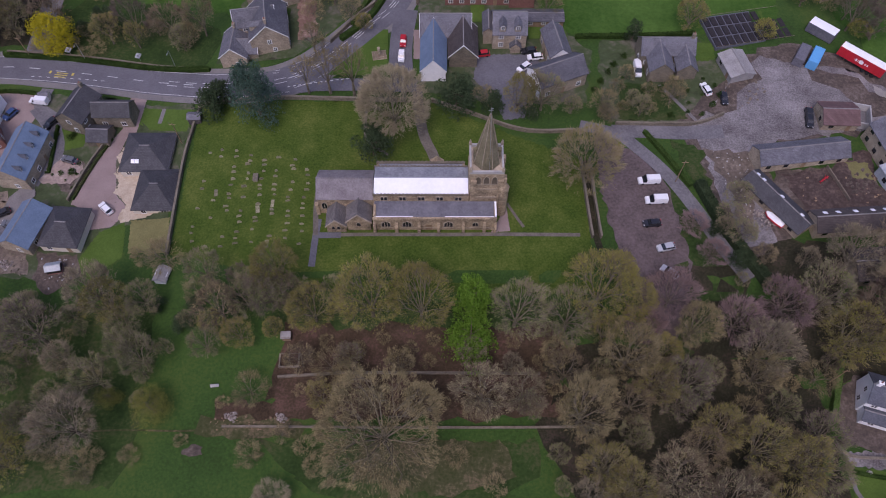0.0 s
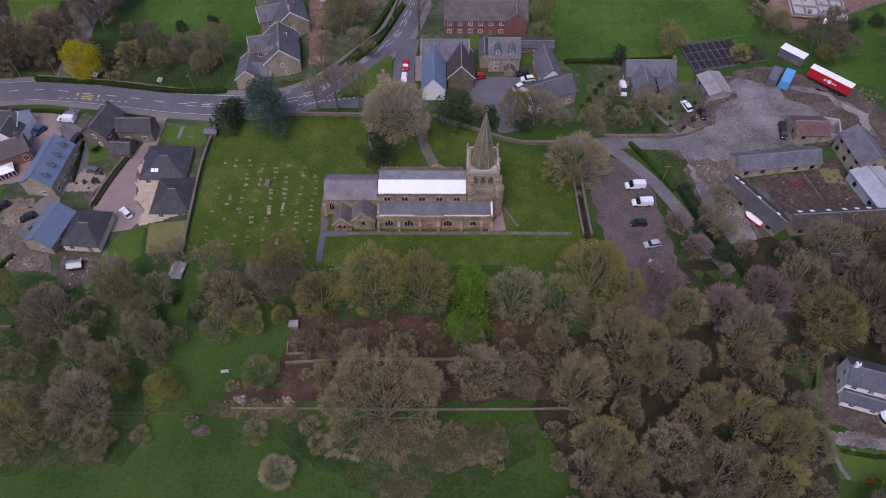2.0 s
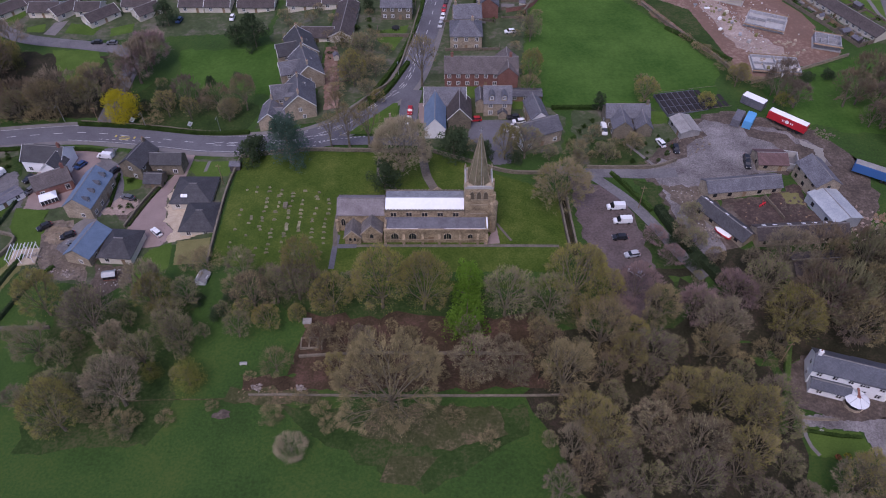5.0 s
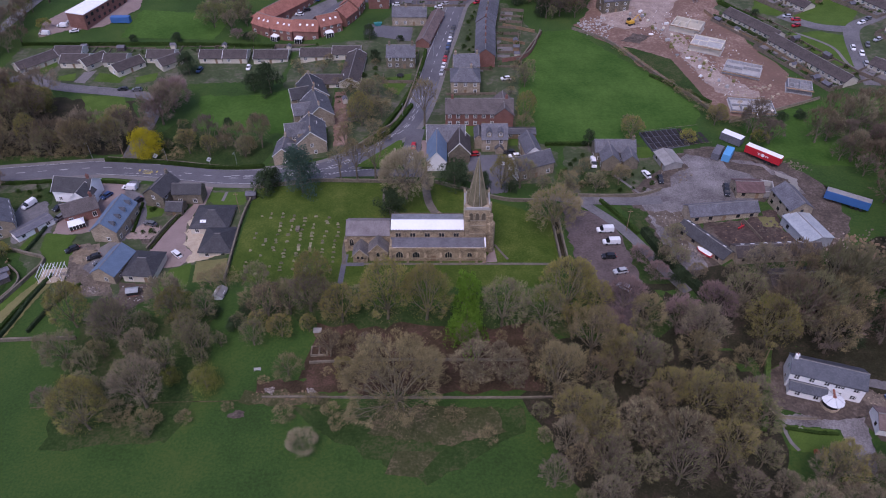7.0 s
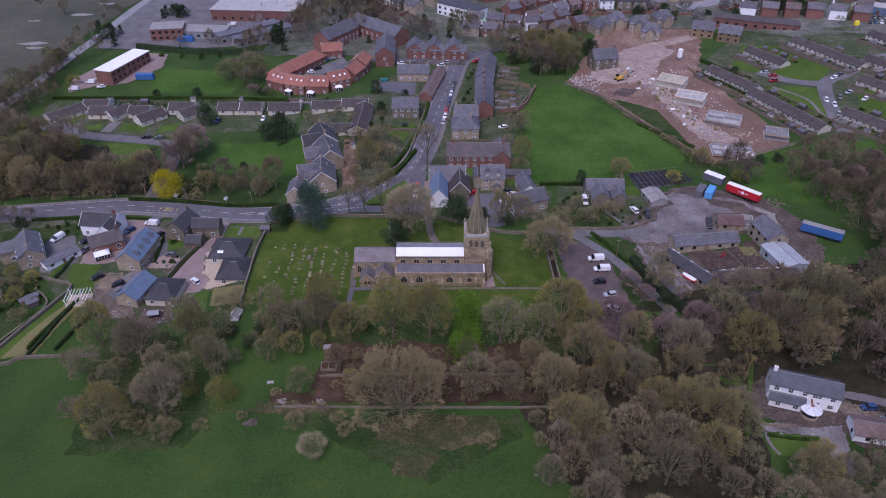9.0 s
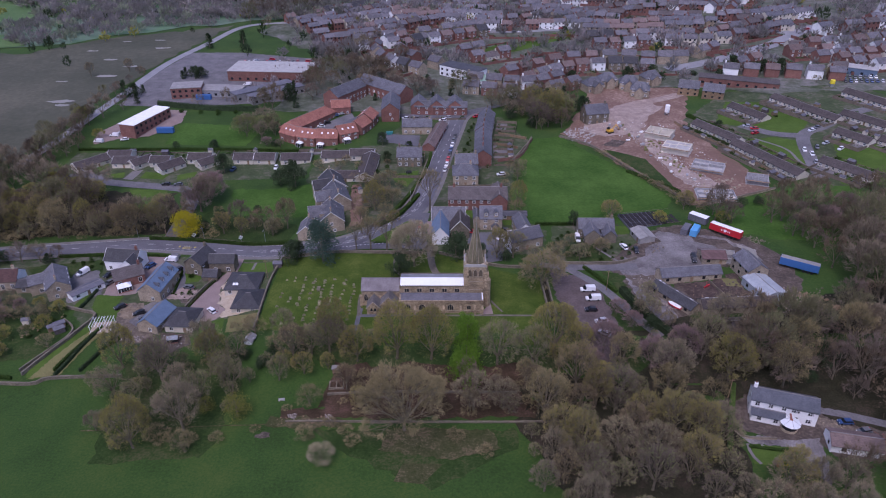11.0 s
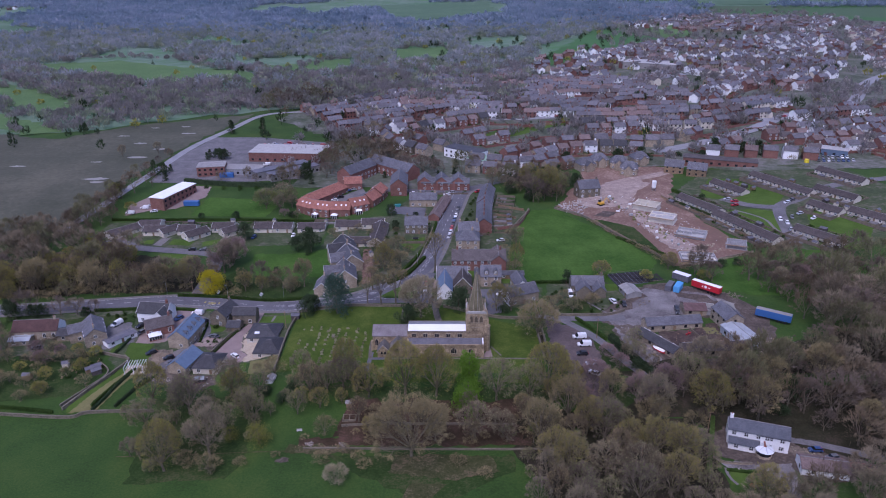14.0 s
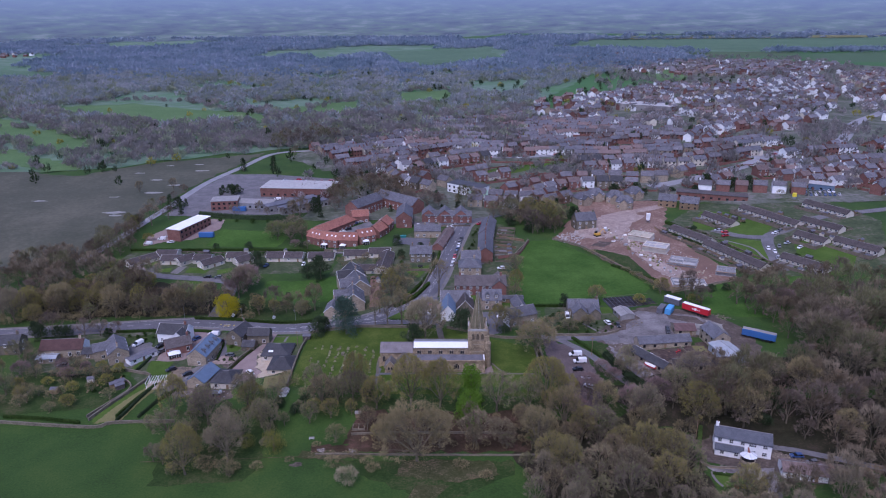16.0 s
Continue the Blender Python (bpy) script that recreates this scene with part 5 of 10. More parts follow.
plant(SMALLTREES, scatter([(-62, 92), (-24, 90), (-24, 130), (-60, 118)], 6.0, 38, 2.0, 3.6, 14) + scatter([(-34, 60), (-22, 60), (-16, 92), (-34, 96)], 5.0, 39, 2.4, 4.0, 12) + scatter([(28, 84), (36, 96), (42, 120), (30, 116)], 5.0, 40, 1.8, 2.8, 8) + scatter([(44, 24), (58, 26), (58, 38), (48, 40)], 5.0, 41, 1.6, 2.6, 6), 3.6, 38)

# more trees round the car park and behind the white house
plant(BROWNTREES + GREENTREES + GREYTREES, scatter([(64, -8), (84, -14), (104, -17), (110, -36), (96, -38), (84, -40), (70, -26)], 6.4, 51, 2.6, 4.0, 18), 6.5, 51)
plant(DARKTREES + PINES, [(106, -26, 3.6), (113, -22, 4.2), (118, -30, 4.4), (124, -20, 4.0), (112, -36, 3.4), (-42, -27, 3.2), (-27.5, -25.5, 2.8), (-50.5, -26.5, 2.6)], 4.6, 52)
plant([SCRUBBUSH], scatter([(-30, -33), (30, -33), (30, -49), (-26, -49)], 4.5, 53, 1.2, 2.4, 22) + scatter([(40, -40), (80, -40), (80, -66), (40, -66)], 6.0, 54, 1.4, 2.6, 10) + scatter([(-96, -30), (-62, -26), (-62, -62), (-92, -62)], 6.0, 55, 1.2, 2.4, 12), 2.6, 53)
plant(OLIVETREES[:1] + GREENTREES, [(-37, -24, 4.0), (-48, -22, 3.6), (-56, -36, 3.8), (-20, -24.5, 3.2)], 6.5, 54)

# tall trees along the north side of the main road, and a wood beyond the farm
plant(BROWNTREES + OLIVETREES + GREENTREES + GREYTREES[:1], scatter([(-205, 44), (-160, 52), (-118, 58), (-116, 84), (-150, 92), (-205, 80)], 7.5, 61, 5.0, 7.0, 36), 6.5, 61)
plant(GREENTREES + BROWNTREES, scatter([(-106, 60), (-64, 52), (-60, 60), (-70, 70), (-98, 88)], 7.0, 62, 4.0, 6.0, 14), 6.5, 62)
plant(YELLOWGREENS, [(-146, 100, 5.5), (-160, 104, 5.0), (-136, 96, 4.5), (-126, 92, 4.0), (-176, 110, 5.0)], 3.6, 63)
plant([SCRUBBUSH], scatter([(-230, 42), (-160, 51), (-118, 54), (-118, 60), (-160, 58), (-230, 50)], 3.4, 162, 2.4, 3.8, 30) + scatter([(-112, 54), (-92, 52), (-92, 58), (-112, 60)], 3.4, 163, 1.6, 2.6, 10), 2.6, 162)
plant(DARKTREES, [(-92.2, 62, 3.6), (-98, 68, 3.4), (-84, 68, 2.8)], 4.6, 164)
plant(FARTREES, scatter([(122, 46), (140, 38), (150, 62), (185, 80), (240, 104), (320, 100), (320, 0), (200, -20), (150, 0), (128, 22)], 8.0, 64, 5.4, 7.6, 38), 6.5, 64)
plant(FARTREES, scatter([(-215, 104), (-196, 112), (-190, 150), (-202, 170), (-214, 140)], 6.5, 65, 3.5, 5.0, 16), 6.5, 65)
plant(SMALLTREES + DARKTREES, scatter([(-100, 60), (-64, 56), (-60, 96), (-96, 98)], 8.0, 66, 2.0, 3.6, 12) + scatter([(20, 196), (90, 240), (150, 236), (240, 210), (240, 240), (120, 262), (30, 230)], 10.0, 67, 2.6, 4.4, 20), 4.2, 66)

plant(PINKTREES, [(-99.4, 77.4, 6.5), (-105, 82.7, 6.0), (-110, 78, 5.0)], 6.0, 71)
plant(YELLOWGREENS, [(-176.5, 100, 5.5), (-150, 84, 4.5), (-182, 96, 5.0)], 3.6, 72)
plant(OLIVETREES[:1] + GREENTREES[:1], [(-76.7, 62.3, 6.0), (-64.8, 65.0, 5.0), (-118, 60, 5.5)], 6.5, 73)
plant(DARKTREES, [(-106.5, 117, 4.4), (-62.5, 99, 4.6)], 4.6, 74)

plant(FARTREES + BROWNTREES[:1], scatter([(94, -37), (110, -40), (130, -47), (156, -58), (190, -60), (190, -20), (120, -14), (98, -20)], 6.0, 91, 4.2, 6.2, 35), 6.5, 91)
plant(FARTREES, scatter([(112, -62), (124, -56), (170, -66), (200, -90), (140, -110), (100, -90)], 7.0, 92, 4.2, 6.2, 26), 6.5, 92)

plant(BROWNTREES + GREENTREES + GREYTREES, scatter([(25, -55), (36, -60), (46, -92), (38, -104), (30, -86), (24, -62)], 5.5, 95, 3.6, 5.4, 14), 6.5, 95)
plant(PINES + DARKTREES[:1], [(-190, 220, 3.0), (-188, 228, 2.6), (-172, 256, 3.2), (-166, 262, 3.0), (-160, 258, 3.2), (-176, 330, 5.0), (-204, 186, 3.0), (-92, 214, 3.2)], 3.4, 96)
plant(FARTREES, scatter([(-212, 150), (-207, 150), (-199, 280), (-205, 286)], 7.0, 97, 2.2, 3.4, 12) + scatter([(-150, 204), (-100, 200), (-96, 212), (-150, 214)], 7.0, 98, 3.0, 4.4, 8), 6.5, 97)

plant(BROWNTREES + OLIVETREES + GREENTREES[:1], scatter([(-215, 52), (-160, 54), (-118, 57), (-118, 62), (-160, 61), (-215, 60)], 5.5, 101, 4.6, 6.2, 18), 6.5, 101)
plant(DARKTREES, [(-174, 33, 3.0), (-180, 30, 3.4), (-186, 36, 3.2), (-152, 34, 2.2)], 4.6, 102)
plant(GREENTREES + OLIVETREES[:1], [(-98, -28, 5.0), (-104, -36, 4.6), (-96, -40, 5.0), (-52, -30, 4.4), (-47, -36, 3.6), (-64, -36, 4.0)], 6.5, 103)

plant(PINKTREES, [(-150, -4, 3.4), (-156, 3, 3.0), (-146, 2, 2.4), (-170, -2, 4.0)], 6.0, 111)
plant(GREENTREES[:1] + BROWNTREES[:1], [(-176, -8, 4.2), (-182, -18, 4.6), (-168, -16, 4.0), (-190, -4, 4.8)], 6.5, 112)
# trees about the town edge and the school
LEAFSPRING = surf("spring_catkins", (0.135, 0.138, 0.032), (0.245, 0.238, 0.062), 0.4, 0.9, 2.5, 0.0, 0.12)
thin(LEAFSPRING)
SPRINGTREE = leafy_tree("spring_tree", 131, 11.0, 4.8, LEAFSPRING, "yellow-green tree in first spring leaf", 5200, 0.15, 0.08, 0.0, 40, "woodland trees")
plant(SMALLTREES + YELLOWGREENS, scatter([(-172, -30), (-134, -27), (-132, -6), (-140, 0), (-172, -4)], 6.0, 172, 2.2, 3.6, 14), 3.6, 172)
plant(FARTREES + DARKTREES[:1], [(-178, 35, 4.0), (-170, 33.5, 3.4), (-163, 34, 3.8), (-156, 34.5, 3.0), (-149, 35.5, 3.2), (-168, 4, 3.4), (-152, 6, 2.8), (-176, 8, 4.2)], 5.5, 173)
plant(GREYTREES + OLIVETREES[:1], [(89.5, -76, 5.4), (96.5, -77.5, 5.6), (103.5, -76.5, 4.8), (93, -84, 6.0), (101, -86, 6.0), (126.5, -70.5, 5.4), (118, -76, 5.0)], 6.5, 174)
plant([SPRINGTREE], [(-182.6, 104, 5.2), (-176, 86, 5.6), (-156, 86, 4.8), (-203.2, 176.9, 4.4), (-168, 92, 4.4), (65, 180, 7.0), (-66.6, -46.1, 2.4), (-56.6, -49.0, 4.0)], 4.8, 171)
plant(FARTREES, [(-165, 410, 6), (-162, 433, 7), (-154, 451, 7.5), (-138, 417, 8), (-140, 472, 7), (-124, 433, 6), (-145, 388, 5), (-65, 244, 5), (-59, 263, 6.5), (-47, 236, 6), (-39, 255, 6.5), (-29, 230, 5), (-67, 214, 4), (-84, 245, 4.5), (-56, 306, 6), (-50, 338, 5), (-29, 289, 5.5), (-152, 430, 6), (-132, 452, 7), (-120, 460, 6)], 6.5, 141)
plant(FARTREES[4:], [(-107, 167, 4.5), (-98, 171, 5.5), (-92, 164, 4)], 6.5, 142)
plant([HEDGEBUSH], [(-164, 200, 2.0), (-152, 193, 2.4), (-141, 192, 2.0), (-130, 190, 2.4), (-120, 192, 2.0)], 1.6, 143)
plant(OLIVETREES, [(70.9, 56.6, 5.4), (103, 63.5, 4.6)], 6.5, 153)
plant(FARTREES[:3], scatter([(126, 46), (136, 58), (156, 62), (190, 60), (190, 30), (160, 26), (140, 36)], 8.0, 157, 4.5, 6.4, 26) + [(113, 54, 6.4), (118.5, 51, 5.4)], 6.5, 154, 0.5)
plant(FARTREES + DARKTREES[:1], scatter([(32, 184), (48, 164), (70, 158), (84, 190), (70, 216), (34, 212)], 7.0, 156, 4.0, 6.0, 26), 6.0, 156)
# scrub and trees between the yard and the building site
plant(FARTREES[:2], [(113.2, 58.1, 4.0), (117.7, 55.9, 4.4), (132.6, 33.2, 5.0), (142.4, 39.8, 5.0), (152.6, 46.6, 5.0), (161.6, 50.1, 5.0), (169.8, 53.7, 5.0), (143.1, 31.6, 5.0), (152.2, 36.5, 5.0), (160.0, 39.8, 5.0)], 6.5, 151)
plant([SCRUBBUSH], [(81, 123, 2.2), (88, 106, 2.0), (93.5, 94, 2.4), (97.5, 84, 2.6), (102, 74, 3.0), (106, 70, 3.2), (110, 63, 3.0), (78.8, 127.9, 1.6), (85.6, 112.1, 1.8), (91.2, 99.3, 1.5), (95.5, 87.5, 2.0), (99.8, 80.9, 2.2), (104.1, 68.5, 2.6), (72.3, 67.2, 2.4)], 2.6, 152)


# ---- houses ----
def roof_shape(L, W, eave, rise, hip, over=0.35, thick=0.16):
    """A pitched roof over a length L (along x) and a depth W; hip: how far each end slopes in."""
    s = Shape()
    a, b, k = L / 2 + (over if hip else 0.2), W / 2 + over, eave - over * rise / (W / 2)
    top = eave + rise
    if hip:
        r = max(0.0, L / 2 - hip)
        p, q = (-r, 0, top), (r, 0, top)
        A, B, C, D = (-a, -b, k), (a, -b, k), (a, b, k), (-a, b, k)
        s.slab([A, B, q, p], thick)
        s.slab([C, D, p, q], thick)
        for t in ((B, C, q), (D, A, p)):
            s.add(list(t) + [(x, y, z - thick) for x, y, z in t], [(0, 1, 2), (5, 4, 3), (0, 3, 4, 1)])
    else:
        s.slab([(-a, -b, k), (a, -b, k), (a, 0, top), (-a, 0, top)], thick)
        s.slab([(a, b, k), (-a, b, k), (-a, 0, top), (a, 0, top)], thick)
    s.box(-(a - hip if hip else a), (a - hip if hip else a), -0.12, 0.12, top - 0.06, top + 0.07)
    return s


def wall_shape(L, W, eave, rise, hip, sink=2.5):
    s = Shape()
    a, b = L / 2, W / 2
    v = [(-a, -b, -sink), (a, -b, -sink), (a, b, -sink), (-a, b, -sink), (-a, -b, eave - 0.1), (a, -b, eave - 0.1), (a, b, eave - 0.1), (-a, b, eave - 0.1)]
    if hip:
        return s.add(v, [(0, 1, 5, 4), (1, 2, 6, 5), (2, 3, 7, 6), (3, 0, 4, 7)])
    v += [(-a, 0, eave + rise - 0.18), (a, 0, eave + rise - 0.18)]
    return s.add(v, [(0, 1, 5, 4), (1, 2, 6, 9, 5), (2, 3, 7, 6), (3, 0, 4, 8, 7)])


PANES, FRAMES, JOINED = {}, {}, {}


def window(parent, w, h, m, framed=True, frame_mat=None):
    """A window in a wall that faces -y of m: a recessed pane in a frame with its sill."""
    key = (round(w, 1), round(h, 1))
    if framed == "joined":
        if key not in JOINED:
            xs = (-w / 2 - 0.1, -w / 2 + 0.06, -0.06, 0.06, w / 2 - 0.06, w / 2 + 0.1)
            zs = (-0.14, 0.04, h * 0.55, h * 0.55 + 0.1, h - 0.03, h + 0.1)
            s = Shape()
            s.v = [(x, -0.07, z) for z in zs for x in xs] + [(x, 0.05, z) for z in (zs[0], zs[5]) for x in (xs[0], xs[5])]
            s.f = [(6 * j + i, 6 * j + i + 1, 6 * j + i + 7, 6 * j + i + 6) for j in range(5) for i in range(5)]
            s.f += [(36, 37) + tuple(range(5, -1, -1)), (37, 39) + tuple(range(35, 4, -6)), (39, 38) + tuple(range(30, 36)), (38, 36) + tuple(range(0, 31, 6))]
            me = s.mesh("window")
            me.materials.append(FRAMEW)
            me.materials.append(GLASS)
            for j in range(5):
                for i in range(5):
                    me.polygons[5 * j + i].material_index = 1 if i in (1, 3) and j in (1, 3) else 0
            JOINED[key] = me
        return part("window", JOINED[key], None, parent, at=m)
    if key not in PANES:
        PANES[key] = Shape().box(-w / 2, w / 2, -0.02, 0.05, 0, h).mesh("pane")
        PANES[key].materials.append(GLASS)
        s = Shape()
        for x0, x1, z0, z1 in ((-w / 2 - 0.09, w / 2 + 0.09, -0.12, 0.02), (-w / 2 - 0.09, w / 2 + 0.09, h - 0.02, h + 0.1), (-w / 2 - 0.09, -w / 2 + 0.02, 0.02, h - 0.02), (w / 2 - 0.02, w / 2 + 0.09, 0.02, h - 0.02), (-0.035, 0.035, 0.02, h - 0.02)):
            s.box(x0, x1, -0.09, 0.04, z0, z1)
        FRAMES[key] = s.mesh("frame")
        FRAMES[key].materials.append(FRAMEW)
    ob = part("window", PANES[key], None, parent, at=m)
    if framed:
        part("frame", FRAMES[key], None, ob)
    return ob


def chimney(parent, x, y, z0, z1, mat, w=0.9, d=0.6):
    s = Shape().box(x - w / 2, x + w / 2, y - d / 2, y + d / 2, z0, z1 - 0.2).block(x - w / 2 - 0.08, x + w / 2 + 0.08, y - d / 2 - 0.08, y + d / 2 + 0.08, z1 - 0.2, z1)
    ob = part("chimney", s, mat, parent)
    if mat is not None and parent.location.y < 130 and parent.location.y > -3000:
        part("chimney_pot", Shape().tube((x, y, z1), (x, y, z1 + 0.5), 0.17, 0.13, 8), REDTILE, ob)


def house(name, x, y, rz, L, W, eave, rise, wall, roof, label, category="house", group="village houses", hip=0.0, wins=(3, 3), storeys=2, chims=(0.4,), gable_wins=True, framed=True, wings=(), door=True, dormers=(), gable_mat=None, dz=0.0, trim=False, lights=()):
    """A house with its ridge along its own x. wings: (dx, dy, turn, L, W, eave, rise, hip); dormers: (side, x)."""
    framed = framed and (True if -30 < y < 30 else "joined")
    z = min(ground_z(x + u, y + v) for u in (-3, 3) for v in (-3, 3)) + dz
    root = thing(name, pose(x, y, z, 0, 0, rz), label, category, group)
    for k, spec in enumerate([(0, 0, 0, L, W, eave, rise, hip)] + list(wings)):
        dx, dy, turn, l, w, e, r, hp = spec[:8]
        cover = spec[8] if len(spec) > 8 else roof
        m = pose(dx, dy, 0, 0, 0, turn)
        part("wall", wall_shape(l, w, e, r, hp), wall, root, at=m)
        rm = roof_shape(l, w, e, r, hp).mesh("roof")
        rm.materials.append(cover)
        rm.materials.append(RIDGE)
        for q in rm.polygons[-6:]:
            q.material_index = 1
        part("roof", rm, None, root, at=m)
        if len(spec) > 9:
            u = -l / 2 - 0.04
            part("gable_render", Shape().add([(u, -w / 2, -2), (u, w / 2, -2), (u, w / 2, e - 0.1), (u, 0, e + r - 0.18), (u, -w / 2, e - 0.1)], [(4, 3, 2, 1, 0)]), spec[9], root, "white painted gable", at=m)
        if trim and not hp:
            for end in (-1, 1):
                u = end * (l / 2 + 0.23)
                b = Shape()
                for sg in (-1, 1):
                    ys, zs = sg * (w / 2 + 0.35), e - 0.35 * r / (w / 2)
                    b.slab([(u - 0.05, ys, zs + 0.09), (u + 0.05, ys, zs + 0.09), (u + 0.05, 0, e + r + 0.1), (u - 0.05, 0, e + r + 0.1)], 0.3)
                part("bargeboard", b, FRAMEW, root, "white gable edge board", at=m)
        st = storeys if e > 4 else 1
        n = wins[0] if k == 0 else max(1, int(l / 4))
        h = 1.25 if st > 1 or e < 4 else 1.8
        for lvl in range(st):
            zz = 0.95 + lvl * 2.75
            if zz + h > e:
                continue
            for side in (-1, 1):
                c = n if side < 0 or k else wins[1]
                if side > 0 and y > 82 and abs(rz) < 60:
                    continue
                for i in range(c):
                    px = (i + 0.5) / c * l - l / 2
                    if door and side < 0 and lvl == 0 and k == 0 and i == c // 2:
                        d = Shape().box(-0.5, 0.5, -0.06, 0.04, 0, 2.05)
                        part("door", d, TIMBER, root, at=m @ pose(px, side * w / 2, 0, 0, 0, 0))
                        continue
                    window(root, 1.15, h, m @ pose(px, side * (w / 2), zz, 0, 0, 0 if side < 0 else 180), framed)
            if gable_wins and not hp and k == 0:
                for side in (-1, 1):
                    window(root, 0.95, 1.2, m @ pose(side * l / 2, 0.0 if lvl else -1.0, zz, 0, 0, -90 if side < 0 else 90), framed)
    for c in chims:
        chimney(root, c * L, 0.0, eave + rise - 0.8, eave + rise + 1.3, BRICK if wall is BRICK or (wall is WHITEWALL and y > -20) else wall)
    for side, u, t in lights:
        yy, zz = side * W / 2 * (1 - t), eave + rise * t
        k = math.degrees(math.atan2(rise, W / 2)) * -side
        part("rooflight", Shape().box(-0.45, 0.45, -0.5, 0.5, 0.0, 0.1), SHEET, root, "pale rooflight", at=pose(u, yy, zz + 0.06, k, 0, 0))
    for side, dx in dormers:
        m = pose(dx, side * W * 0.30, 0, 0, 0, 0 if side < 0 else 180)
        if roof is BLUESLATE:
            m = m @ Matrix.Diagonal((0.5, 0.62, 1, 1)) @ pose(0, 0, -0.5)
        s = Shape()
        zb = eave + rise * 0.35
        s.box(-0.8, 0.8, -W * 0.16, W * 0.15, zb - 0.8, zb + 1.0)
        s.add([(-0.8, -W * 0.16, zb + 1.0), (0.8, -W * 0.16, zb + 1.0), (0, -W * 0.16, zb + 1.75)], [(0, 1, 2)])
        d = part("dormer", s, LEADDARK if roof is BLUESLATE else wall, root, at=m)
        r = Shape()
        for sg in (-1, 1):
            r.slab([(0, -W * 0.2, zb + 1.8), (sg * 1.05, -W * 0.2, zb + 0.85), (sg * 1.05, W * 0.2, zb + 0.85), (0, W * 0.2, zb + 1.8)][:: sg], 0.1)
        part("dormer_roof", r, COTTAGESLATE if roof is BLUESLATE else roof, d)
        window(root, 0.9, 1.0, m @ pose(0, -W * 0.16 - 0.02, zb - 0.1), framed)
    if gable_mat:
        for side in gable_mat[1]:
            a = L / 2 + 0.04
            s = Shape().add([(side * a, -W / 2, -2), (side * a, W / 2, -2), (side * a, W / 2, eave - 0.1), (side * a, 0, eave + rise - 0.18), (side * a, -W / 2, eave - 0.1)], [(0, 1, 2, 3, 4) if side > 0 else (4, 3, 2, 1, 0)])
            part("gable_render", s, gable_mat[0], root, "white painted gable")
    return root


# west of the churchyard
house("bungalow", -70.8, 16.5, 0, 11.8, 11.6, 2.8, 2.6, CREAM, DARKSLATE, "sprawling stone bungalow with dark hipped roofs", lights=((-1, -2.6, 0.35), (-1, -1.6, 0.35)), hip=5.0, wins=(3, 3), storeys=1, chims=(), gable_wins=False, wings=((4.6, -11.4, 0, 9.8, 11.6, 2.8, 2.5, 4.2),))
house("garage_block", -86, -5.5, -4, 9.0, 10.5, 2.9, 2.2, CREAM, DARKSLATE, "low garage block with a dark hipped roof", "garage", hip=3.5, wins=(2, 2), storeys=1, chims=(), gable_wins=False)
house("stone_house", -95.2, -5.3, 77, 11.5, 7.4, 3.4, 2.6, STONE, BLUESLATE, "stone house with a smooth blue slate roof", wins=(2, 3), chims=())
house("stone_house", -101.6, 14.6, 84, 15, 8.2, 4.8, 3.2, STONE, BLUESLATE, "long stone house with blue slates and dormers", wins=(4, 4), chims=(), dormers=((-1, -5.4), (-1, -1.8), (-1, 1.8), (-1, 5.4)))
house("stone_house", -91, 29.7, 74, 10, 7.4, 5.2, 2.8, DARKSTONE, DARKSLATE, "dark stone house beside the main road", wins=(3, 3), chims=(0.42,), wings=((2.2, -8.6, -74, 9.6, 5.4, 4.6, 2.2, 0),))
house("stone_shed", -85, 23, -2, 5.4, 5.2, 2.4, 1.6, DARKSTONE, DARKSLATE, "small stone outbuilding with a slate roof", "shed", wins=(1, 1), storeys=1, chims=(), gable_wins=False)
house("white_house", -120.4, 31.5, -6, 13, 8, 4.8, 3.0, WHITEWALL, DARKSLATE, "white gabled house with a dark slate roof", trim=True, wins=(3, 3), wings=((4.6, -4.5, 90, 6, 6, 4.6, 2.6, 0),))
house("brick_wing", -115.2, 20.6, 30, 10.5, 7.0, 4.0, 2.6, BRICK, BROWNTILE, "brick wing with a dark brown tiled roof", wins=(3, 2), chims=(0.4,))
house("stone_house", -139, 15, -59, 14, 8, 5.0, 2.8, STONE, SLATE, "stone house with grey slate roof and garden", wins=(4, 4), wings=((-3.0, -5.5, 90, 7, 6, 4.8, 2.2, 0),))
DARKREDTILE = coursed("dark_red_tile", (0.060, 0.032, 0.028), (0.6, 0.6, 0.6), (0.120, 0.066, 0.058), 0.3, 0.2, 0.85, 0.1)
house("cottage", -162.8, 17.6, 6, 17.5, 8, 4.2, 3.0, STONE, DARKREDTILE, "long stone cottage with a dark red tiled roof", wins=(5, 3), storeys=1, gable_mat=(WHITEWALL, (1,)), wings=((-4.4, -6.2, 0, 8.0, 4.6, 2.5, 0.6, 0, PALEBLUE), (11.6, -3.0, 0, 5.4, 6.5, 2.8, 1.4, 0, DARKSLATE)))
house("stone_house", -190, 20, 6, 15, 8, 5.0, 3.0, DARKSTONE, DARKSLATE, "dark stone house beside the main road", wins=(4, 3))
house("garage_row", -128, 13, 52, 12, 4.2, 2.4, 0.5, WHITEWALL, LEADDARK, "low white garage row with a flat roof", "garage", wins=(3, 3), storeys=1, chims=(), gable_wins=False)
house("garden_hut", -60.0, -18.6, 80, 3.6, 2.6, 2.2, 0.8, WHITEWALL, CORRUGATED, "small hut with a pale roof by the wall", "shed", wins=(1, 1), storeys=1, chims=(), gable_wins=False, door=False)
